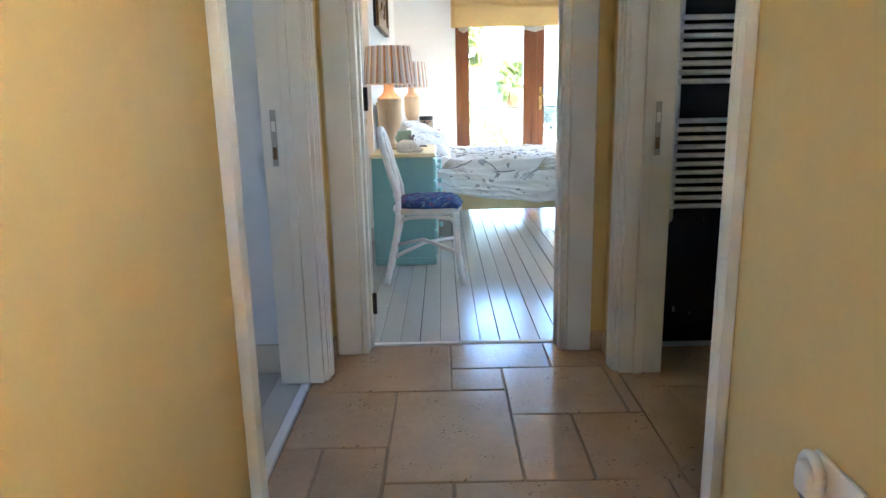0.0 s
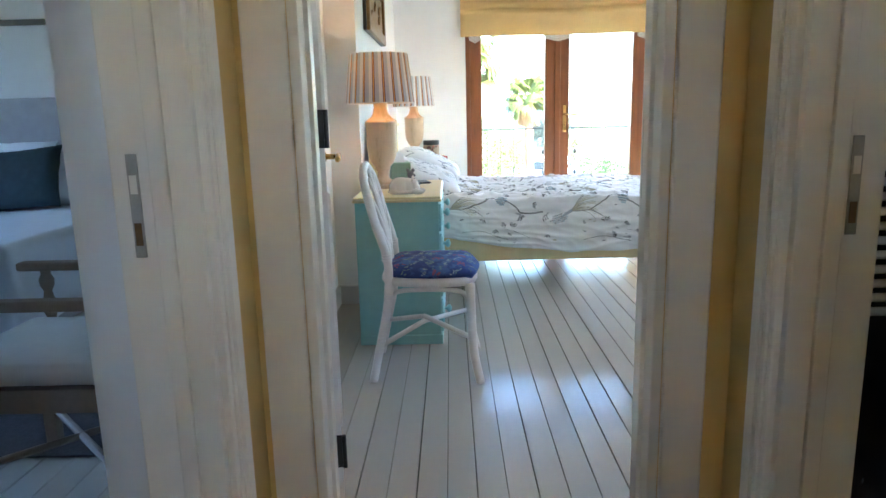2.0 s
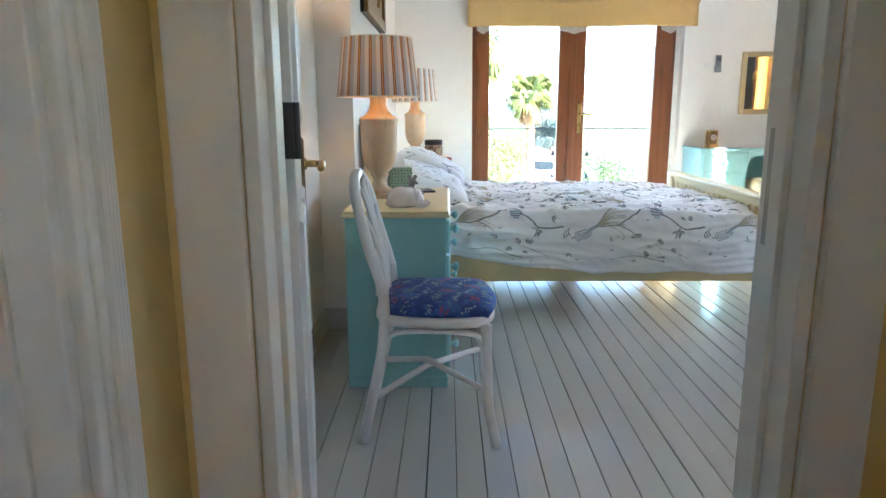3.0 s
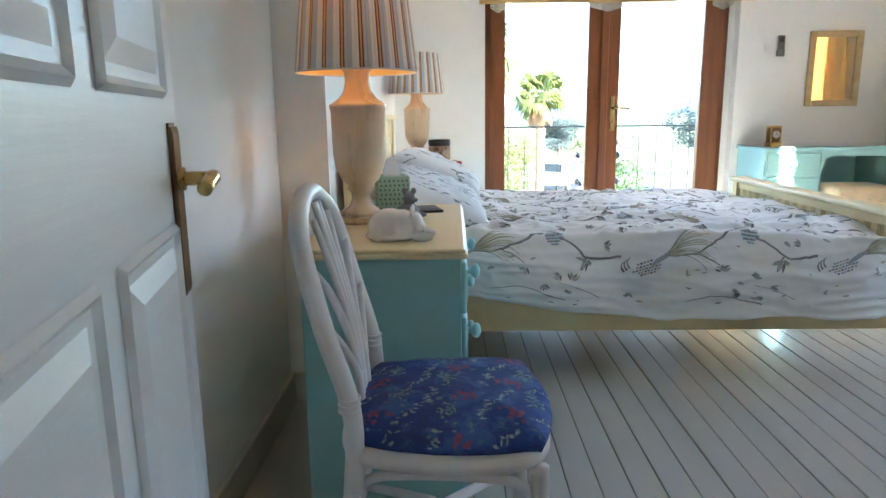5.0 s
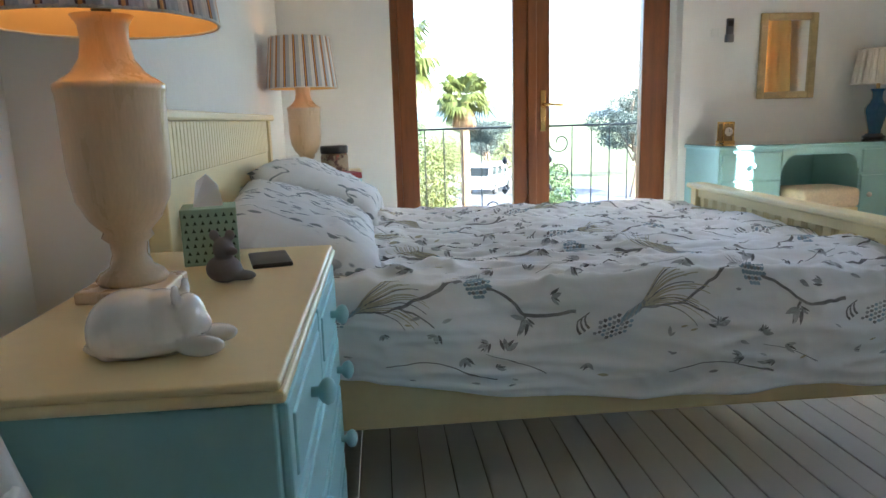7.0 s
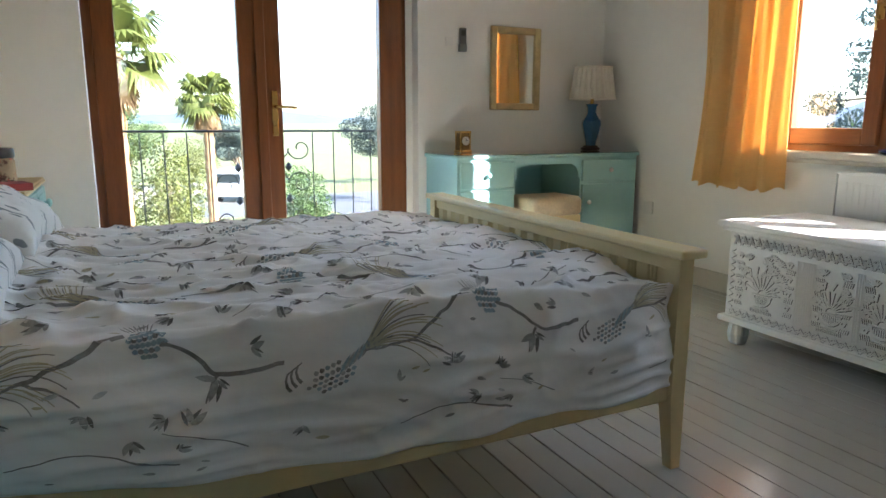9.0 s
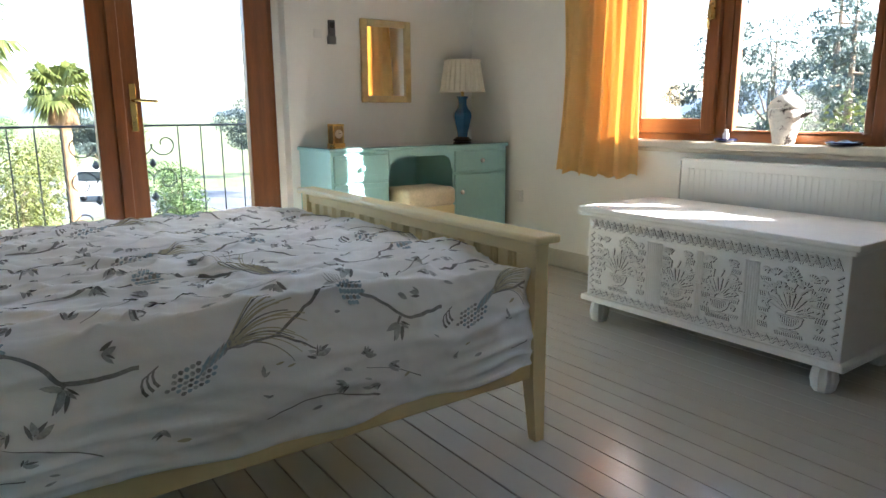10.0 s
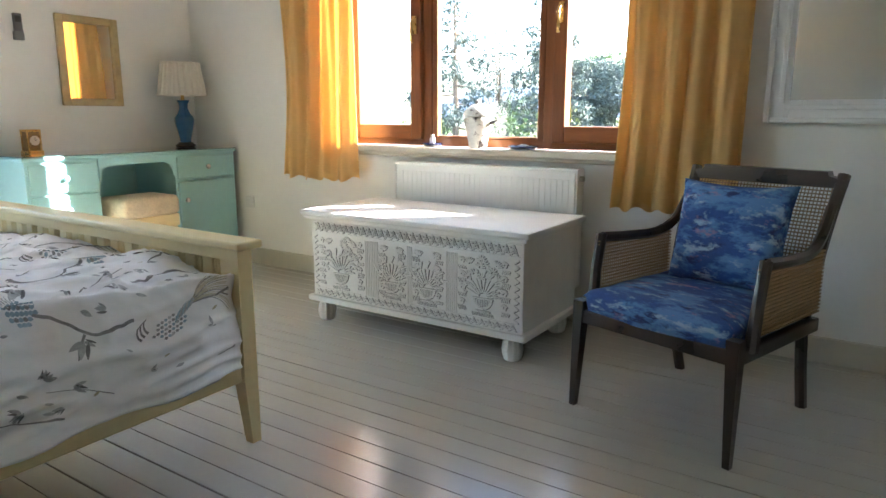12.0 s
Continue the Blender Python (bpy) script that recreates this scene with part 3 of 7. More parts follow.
# ---- east window ----
ew = thing("window_east", "varnished brown wooden three-light window, closed", "window", kind="structure")
WX0, WX1 = 3.735, 3.80
bm = B()
bx(bm, WX0 + 0.01, WY0 + 0.002, WZ0 + 0.010, WX1, 4.775, WZ1 - 0.003, bevel=0.004)
bx(bm, WX0 + 0.01, 6.655, WZ0 + 0.010, WX1, WY1 - 0.002, WZ1 - 0.003, bevel=0.004)
bx(bm, WX0 + 0.01, 6.055, WZ0 + 0.010, WX1, 6.115, WZ1 - 0.003, bevel=0.004)
bx(bm, WX0 + 0.01, 5.29, WZ0 + 0.010, WX1, 5.345, WZ1 - 0.003, bevel=0.004)
part("window_frame", bm, PINE, ew)
bm = B()
bx(bm, WX0 + 0.012, WY0 + 0.003, WZ0 + 0.009, WX1, WY1 - 0.003, WZ0 + 0.062, bevel=0.003)
bx(bm, WX0 + 0.012, WY0 + 0.003, WZ1 - 0.05, WX1, WY1 - 0.003, WZ1 - 0.002, bevel=0.003)
part("window_frame", bm, PINE_H, ew)
for a, b, w_, zb in ((6.117, 6.653, 0.072, 0.085), (5.347, 6.053, 0.035, 0.025), (4.777, 5.288, 0.072, 0.085)):
    sash = part("sash", B(), PINE, ew)
    z0, z1 = WZ0 + 0.045, WZ1 - 0.04
    dx = -0.018 if w_ > 0.05 else 0.012
    bm = B()
    bx(bm, WX0 + dx, a, z0, WX1 - 0.01, a + w_, z1, bevel=0.006)
    bx(bm, WX0 + dx, b - w_, z0, WX1 - 0.01, b, z1, bevel=0.006)
    part("stile", bm, PINE, sash)
    bm = B()
    bx(bm, WX0 + dx, a + w_, z0, WX1 - 0.01, b - w_, z0 + zb, bevel=0.006)
    bx(bm, WX0 + dx, a + w_, z1 - zb, WX1 - 0.01, b - w_, z1, bevel=0.006)
    part("rail", bm, PINE_H, sash)
    bm = B()
    bx(bm, WX0 + 0.03, a + w_ - 0.006, z0 + zb - 0.006, WX0 + 0.036, b - w_ + 0.006, z1 - zb + 0.006)
    p = part("pane", bm, GLASS, sash)
    p.visible_shadow = False
for y in (6.155, 5.25):
    bm = B()
    bx(bm, WX0 - 0.028, y - 0.014, 1.50, WX0 - 0.018, y + 0.014, 1.60, bevel=0.003)
    p = part("handle_plate", bm, BRASS, ew, "brass window handle")
    bm = B()
    tube(bm, [(WX0 - 0.022, y, 1.575), (WX0 - 0.05, y, 1.575), (WX0 - 0.055, y, 1.565), (WX0 - 0.055, y, 1.45)], 0.008, 8)
    part("lever", bm, BRASS, p, "", True)
sill = setting("window_sill", SILLM, (3.60, WY0 - 0.06, 0.832, WX0 + 0.02, WY1 + 0.05, 0.868), (3.635, WY0 - 0.05, 0.808, X1, WY1 + 0.04, 0.832), bevel=0.008)
from mathutils.bvhtree import BVHTree



# ---- patterned cloth ----
def floral_duvet():
    """White cotton printed with grey-blue branches, leaves, birds' plumage and shell flowers."""
    m = bpy.data.materials.new("floral_cotton")
    m.use_nodes = True
    nt = m.node_tree
    L = nt.links.new
    b = nt.nodes["Principled BSDF"]
    b.inputs["Roughness"].default_value = 0.85
    b.inputs["Sheen Weight"].default_value = 0.15
    uv = node(m, "ShaderNodeTexCoord")
    src = uv.outputs["UV"]

    def math_(op, a, c, d=None):
        n = nt.nodes.new("ShaderNodeMath")
        n.operation = op
        for i, v in enumerate((a, c, d)):
            if v is None:
                continue
            if isinstance(v, (int, float)):
                n.inputs[i].default_value = v
            else:
                L(v, n.inputs[i])
        return n.outputs[0]

    def mapped(scale, rot=0.0, loc=(0, 0, 0)):
        mp = node(m, "ShaderNodeMapping")
        mp.inputs["Scale"].default_value = scale
        mp.inputs["Rotation"].default_value = (0, 0, rot)
        mp.inputs["Location"].default_value = loc
        L(src, mp.inputs["Vector"])
        return mp.outputs["Vector"]

    def noise_(vec, scale, detail=2.0):
        n = node(m, "ShaderNodeTexNoise", Scale=scale, Detail=detail)
        L(vec, n.inputs["Vector"])
        return n.outputs["Fac"]

    def below(v, edge, soft):
        n = node(m, "ShaderNodeMapRange")
        n.inputs[1].default_value, n.inputs[2].default_value = edge, edge + soft
        n.inputs[3].default_value, n.inputs[4].default_value = 1, 0
        L(v, n.inputs[0])
        return n.outputs[0]

    # branches: thin bands along level lines of a smooth field, broken up
    f = noise_(mapped((1.3, 2.6, 1), 0.25), 2.1, 2.5)
    band = below(math_('ABSOLUTE', math_('SUBTRACT', f, 0.5), 0), 0.006, 0.004)
    gate = below(noise_(mapped((1, 1, 1), 0, (7, 3, 0)), 2.8, 0), 0.56, 0.02)
    branch = math_('MULTIPLY', band, gate)
    total = branch
    # leaves: stretched cells of three directions, a share of the cells only
    for rot, sc, share, seed, size in ((0.5, (15, 46, 1), 0.45, 0, 0.30), (-0.6, (16, 48, 1), 0.42, 5, 0.30), (1.35, (16, 50, 1), 0.36, 11, 0.30)):
        v = node(m, "ShaderNodeTexVoronoi", Scale=1.0, Randomness=1.0)
        L(mapped(sc, rot, (seed, seed * 0.7, 0)), v.inputs["Vector"])
        sep = node(m, "ShaderNodeSeparateColor")
        L(v.outputs["Color"], sep.inputs[0])
        leaf = math_('MULTIPLY', below(v.outputs["Distance"], size, 0.05), below(sep.outputs[0], share, 0.01))
        near = below(math_('ABSOLUTE', math_('SUBTRACT', f, 0.5), 0), 0.06, 0.02)
        leaf = math_('MULTIPLY', leaf, near)
        total = math_('MAXIMUM', total, leaf)
    # shell flowers: sparse large cells with fine ribs
    vf = node(m, "ShaderNodeTexVoronoi", Scale=2.6, Randomness=0.9)
    L(mapped((1, 1.35, 1), 0.3, (2.3, 1.1, 0)), vf.inputs["Vector"])
    sepf = node(m, "ShaderNodeSeparateColor")
    L(vf.outputs["Color"], sepf.inputs[0])
    wave = node(m, "ShaderNodeTexWave", Scale=38.0, Distortion=5.0, Detail=1.0)
    L(mapped((1, 1, 1), 0.5), wave.inputs["Vector"])
    fl = math_('MULTIPLY', below(vf.outputs["Distance"], 0.15, 0.04), below(sepf.outputs[0], 0.60, 0.01))
    fl = math_('MULTIPLY', fl, math_('MULTIPLY_ADD', wave.outputs["Fac"], 0.6, 0.4))
    # straw-coloured plumage
    fern = math_('MULTIPLY', below(vf.outputs["Distance"], 0.22, 0.06), below(sepf.outputs[1], 0.30, 0.01))
    w2 = node(m, "ShaderNodeTexWave", Scale=26.0, Distortion=2.0)
    L(mapped((1, 1, 1), -0.5), w2.inputs["Vector"])
    fern = math_('MULTIPLY', fern, below(w2.outputs["Fac"], 0.35, 0.2))

    def mix(a, fac, col):
        x = nt.nodes.new("ShaderNodeMix")
        x.data_type = 'RGBA'
        L(fac, x.inputs[0])
        if isinstance(a, tuple):
            x.inputs[6].default_value = a
        else:
            L(a, x.inputs[6])
        if isinstance(col, tuple):
            x.inputs[7].default_value = col
        else:
            L(col, x.inputs[7])
        return x.outputs[2]

    tone = node(m, "ShaderNodeMapRange")
    L(noise_(mapped((1, 1, 1)), 9.0, 2), tone.inputs[0])
    ink = mix((0.11, 0.12, 0.11, 1), tone.outputs[0], (0.20, 0.24, 0.27, 1))
    c = mix((0.74, 0.73, 0.71, 1), math_('MULTIPLY', fern, 0.75), (0.46, 0.40, 0.26, 1))
    c = mix(c, math_('MULTIPLY', fl, 0.9), (0.16, 0.24, 0.30, 1))
    c = mix(c, math_('MULTIPLY', total, 0.9), ink)
    L(c, b.inputs["Base Color"])
    bp = node(m, "ShaderNodeBump", Strength=0.35, Distance=0.01)
    L(noise_(mapped((2.0, 6, 1), 0.2), 3.0, 5), bp.inputs["Height"])
    L(bp.outputs["Normal"], b.inputs["Normal"])
    return m


def splash_cloth(name, ground, tints, scale, stretch=(1, 1, 1)):
    """Printed cloth: blurred flecks of tints over a ground colour."""
    m = mat(name, ground, 0.85, vary=0.25, scale=8, bump=0.3, bump_scale=150)
    nt = m.node_tree
    b = nt.nodes["Principled BSDF"]
    link = b.inputs["Base Color"].links[0]
    cur = link.from_socket
    tc = node(m, "ShaderNodeTexCoord")
    for i, (col, edge, sc) in enumerate(tints):
        mp = node(m, "ShaderNodeMapping")
        mp.inputs["Scale"].default_value = stretch
        mp.inputs["Location"].default_value = (i * 3.1, i * 1.7, i)
        nt.links.new(tc.outputs["Object"], mp.inputs["Vector"])
        n = node(m, "ShaderNodeTexNoise", Scale=scale * sc, Detail=4.0, Roughness=0.7)
        nt.links.new(mp.outputs["Vector"], n.inputs["Vector"])
        mr = node(m, "ShaderNodeMapRange")
        mr.inputs[1].default_value, mr.inputs[2].default_value = edge, edge + 0.09
        nt.links.new(n.outputs["Fac"], mr.inputs[0])
        x = nt.nodes.new("ShaderNodeMix")
        x.data_type = 'RGBA'
        nt.links.new(mr.outputs[0], x.inputs[0])
        nt.links.new(cur, x.inputs[6])
        x.inputs[7].default_value = (*col, 1)
        cur = x.outputs[2]
    nt.links.new(cur, b.inputs["Base Color"])
    return m


DUVET = floral_duvet()
BLUEFLOWER = splash_cloth("blue_floral_tapestry", (0.026, 0.052, 0.21), [((0.06, 0.12, 0.34), 0.50, 1.0), ((0.24, 0.07, 0.17), 0.64, 0.9), ((0.16, 0.26, 0.32), 0.60, 2.6)], 14)
BLUESPLASH = splash_cloth("blue_watercolour_print", (0.030, 0.085, 0.28), [((0.10, 0.23, 0.48), 0.47, 0.8), ((0.016, 0.030, 0.12), 0.56, 1.0), ((0.30, 0.42, 0.58), 0.56, 1.3), ((0.30, 0.20, 0.32), 0.60, 1.1)], 9, (0.8, 1.8, 2.0))


def striped_shade(name, n, cols):
    """Lampshade cloth with upright woven stripes round the axis."""
    m = mat(name, cols[0], 0.85, vary=0.04, scale=20, trans=0.16)
    nt = m.node_tree
    tc = node(m, "ShaderNodeTexCoord")
    sep = node(m, "ShaderNodeSeparateXYZ")
    nt.links.new(tc.outputs["Object"], sep.inputs[0])
    at = nt.nodes.new("ShaderNodeMath")
    at.operation = 'ARCTAN2'
    nt.links.new(sep.outputs[1], at.inputs[0])
    nt.links.new(sep.outputs[0], at.inputs[1])
    k = nt.nodes.new("ShaderNodeMath")
    k.operation = 'MULTIPLY'
    k.inputs[1].default_value = n / (2 * math.pi)
    nt.links.new(at.outputs[0], k.inputs[0])
    fr = nt.nodes.new("ShaderNodeMath")
    fr.operation = 'FRACT'
    nt.links.new(k.outputs[0], fr.inputs[0])
    ramp = nt.nodes.new("ShaderNodeValToRGB")
    ramp.color_ramp.interpolation = 'CONSTANT'
    stops = [0.0, 0.36, 0.43, 0.54, 0.61]
    el = ramp.color_ramp.elements
    while len(el) < len(stops):
        el.new(0.9)
    for e, s, c in zip(el, stops, cols):
        e.position, e.color = s, (*c, 1)
    nt.links.new(fr.outputs[0], ramp.inputs[0])
    for n_ in nt.nodes:
        if n_.type in ('BSDF_PRINCIPLED', 'BSDF_TRANSLUCENT'):
            nt.links.new(ramp.outputs[0], n_.inputs[0])
    return m


STRIPE = striped_shade("striped_shade_cloth", 21, [(0.80, 0.79, 0.75), (0.13, 0.08, 0.08), (0.70, 0.36, 0.12), (0.13, 0.08, 0.08), (0.52, 0.56, 0.58)])


# ---- bed ----
BX0, BX1, BY0, BY1 = -0.375, 1.86, 5.43, 7.09
bed = thing("double_bed", "cream painted wooden double bed with panelled ends", "bed", (0.75, 6.26, 0))
ox, oy = 0.75, 6.26
for y0, y1 in ((5.445, 5.475), (7.04, 7.07)):
    bm = B()
    bx(bm, BX0 + 0.05 - ox, y0 - oy, 0.212, 1.79 - ox, y1 - oy, 0.375, bevel=0.006)
    part("side_rail", bm, BEDW, bed)
foot = part("footboard", B(), BEDW, bed)
for y in (5.43, 7.045):
    bm = B()
    s = 1 if y < 6 else -1
    # tapered leg running up into the post
    for z0, z1, a0, a1 in ((0.0, 0.22, 0.034, 0.052), (0.22, 0.645, 0.052, 0.052)):
        lo = [bm.verts.new((1.838 - ox - dx * a0, y - oy + (0.052 if s < 0 else 0) + s * dy * a0, z0)) for dx, dy in ((0, 0), (1, 0), (1, 1), (0, 1))]
        hi = [bm.verts.new((1.838 - ox - dx * a1, y - oy + (0.052 if s < 0 else 0) + s * dy * a1, z1)) for dx, dy in ((0, 0), (1, 0), (1, 1), (0, 1))]
        bm.faces.new(lo[::-1])
        bm.faces.new(hi)
        for i in range(4):
            bm.faces.new((lo[i], lo[(i + 1) % 4], hi[(i + 1) % 4], hi[i]))
    part("leg", bm, BEDW, foot)
bm = B()
bx(bm, 1.768 - ox, 5.405 - oy, 0.642, 1.866 - ox, 7.12 - oy, 0.668, bevel=0.008, seg=3)
part("top_rail", bm, BEDW, foot)
bm = B()
bx(bm, 1.796 - ox, 5.482 - oy, 0.225, 1.830 - ox, 7.045 - oy, 0.335, bevel=0.004)
bx(bm, 1.796 - ox, 5.482 - oy, 0.60, 1.830 - ox, 7.045 - oy, 0.642, bevel=0.004)
part("cross_rail", bm, BEDW, foot)
def beads(parent, x0, x1, z0, z1, widths, gap):
    """Boarded infill: upright battens of the given widths in turn, alike ones on one mesh."""
    shared = {}
    for w in widths:
        if w not in shared:
            bm = B()
            bx(bm, x0 - ox, 0, z0, x1 - ox, w, z1, bevel=0.003, seg=1)
            shared[w] = mesh_of("batten", bm, BEDW)
    y, k = 5.486, 0
    while y < 7.0:
        w = widths[k % len(widths)]
        ob = new("batten", shared[w])
        ob.parent = parent
        ob.location = (0, y - oy, 0)
        y += w + gap
        k += 1


beads(foot, 1.803, 1.822, 0.335, 0.60, (0.052, 0.009, 0.009), 0.006)
bm = B()
bx(bm, 1.812 - ox, 5.482 - oy, 0.335, 1.828 - ox, 7.045 - oy, 0.60)
part("back_board", bm, BEDW, foot)
head = part("headboard", B(), BEDW, bed)
for y in (5.43, 7.04):
    bm = B()
    bx(bm, BX0 - 0.02 - ox, y - oy, 0, BX0 + 0.035 - ox, y + 0.05 - oy, 1.05, bevel=0.004)
    part("post", bm, BEDW, head)
bm = B()
bx(bm, BX0 - 0.026 - ox, 5.40 - oy, 1.045, BX0 + 0.05 - ox, 7.12 - oy, 1.072, bevel=0.008)
part("top_rail", bm, BEDW, head)
bm = B()
bx(bm, BX0 - 0.01 - ox, 5.48 - oy, 0.3, BX0 + 0.02 - ox, 7.04 - oy, 0.90, bevel=0.003)
part("panel", bm, BEDW, head)
beads(head, BX0 - 0.005, BX0 + 0.028, 0.90, 1.046, (0.031,), 0.003)
bm = B()
bx(bm, BX0 + 0.05 - ox, 5.475 - oy, 0.25, 1.80 - ox, 7.04 - oy, 0.30)
part("slat_base", bm, BEDW, bed)
bm = B()
bx(bm, BX0 + 0.06 - ox, 5.50 - oy, 0.30, 1.78 - ox, 7.02 - oy, 0.535, bevel=0.05, seg=4)
single("mattress", bm, LINEN, "white mattress on the cream bed under the duvet", "mattress", True, (ox, oy, 0))


COTTON = mat("white_cotton", (0.86, 0.845, 0.825), 0.85, vary=0.03, scale=5, bump=0.6, bump_scale=17, stretch=(0.6, 1.6, 1))
COTTON.node_tree.nodes["Principled BSDF"].inputs["Sheen Weight"].default_value = 0.5
INK = mat("grey_green_print", (0.27, 0.26, 0.25), 0.85, vary=0.65, scale=16)
INKD = mat("dark_leaf_print", (0.19, 0.185, 0.18), 0.85, vary=0.5, scale=20)
INKL = mat("pale_leaf_print", (0.43, 0.43, 0.42), 0.85, vary=0.6, scale=20)
INKB = mat("slate_blue_print", (0.33, 0.42, 0.47), 0.85, vary=0.4, scale=18)
INKS = mat("straw_print", (0.52, 0.47, 0.33), 0.85, vary=0.15, scale=18)
D_DROP, D_FLAT = 0.36, 7.05 - 5.46
D_X0, D_X1 = -0.02, 1.788


def duvet_at(x, s):
    """Surface of the duvet: x along the bed, s across it from the near hem over the top to the far hem."""
    drop, flat, bulge = D_DROP, D_FLAT, 0.05
    fu = (x - D_X0) / (D_X1 - D_X0)
    hem = 0.275 + 0.105 * max(0.0, 1 - (x + 0.02) / 0.85) ** 1.2 + 0.014 * noise.noise((x * 3.3, 0.3, 1.0)) + 0.003 * math.sin(x * 11.0)
    w = 0.0
    if s < drop:
        w = 1 - s / drop
        y = 5.448 - bulge * math.sin(min(1, w * 1.25) * math.pi * 0.62)
        z = 0.575 - w * (0.575 - hem) + 0.02 * (1 - w) ** 2
    elif s > drop + flat:
        w = (s - drop - flat) / drop
        y = 7.05 + bulge * math.sin(min(1, w * 1.25) * math.pi * 0.62)
        z = 0.575 - w * (drop - 0.12)
    else:
        q = (s - drop) / flat
        y = 5.448 + q * (7.05 - 5.448)
        z = 0.590 + 0.018 * math.sin(q * math.pi) ** 0.6 - 0.02 * q
    top = max(0.0, 1 - w * 5)
    z += 0.012 * math.sin(min(1, fu * 1.15) * math.pi) * top
    endf = max(0.0, (x - 1.60) / 0.20)
    z -= 0.05 * endf ** 2 * (0.4 + 0.6 * top)
    side = -1 if s < drop else 1
    if w:
        y -= side * 0.06 * endf ** 2 * min(1, w * 4)
    # soft swells, long creases running down the bed, small crumples
    wr = 0.018 * noise.noise((x * 2.0 + 0.6 * y, y * 5.0 - x * 1.3, 0.2))
    wr += 0.011 * noise.noise((x * 4.5 + y, y * 13 - x * 3.5, 4.2))
    r1 = 1 - abs(noise.noise((x * 2.6 + y * 2.2, y * 11 - x * 2.4, 5.5))) * 2.2
    r2 = 1 - abs(noise.noise((x * 4.2 - y * 1.5, y * 19 + x * 2.0, 2.5))) * 2.2
    wr += 0.015 * max(0, r1) ** 3 + 0.011 * max(0, r2) ** 3
    wr += 0.006 * noise.noise((x * 13, y * 30, 9.0))
    # drape folds slanting down the side
    fold = 0.010 * math.sin(x * 9 - w * 3.0 + 3.0 * noise.noise((x * 2.2, 1, 2))) + 0.005 * math.sin(x * 19 + w * 4 + 2.0 * noise.noise((x * 3, 4, 1)))
    if w:
        k = min(1, w * 3)
        y += side * (fold * k * (0.3 + 0.7 * w) + (0.018 * noise.noise((x * 3.2 + w * 2, w * 3, 7)) + 0.012 * max(0, 1 - abs(noise.noise((x * 2.2 + w * 3.0, w * 4 - x, 3))) * 2.4) ** 2 + 0.004 * max(0, 1 - abs(noise.noise((x * 7 - w * 2.0, w * 3 + x, 8))) * 2.4) ** 2) * k)
        z += wr * (1 - k)
    else:
        z += wr
    bunch = math.exp(-((x - 0.10) / 0.16) ** 2)
    z += bunch * (0.03 + 0.035 * noise.noise((x * 14, y * 9, 2.0))) * (0.3 + 0.7 * top)
    return Vector((x - ox, y - oy, z))


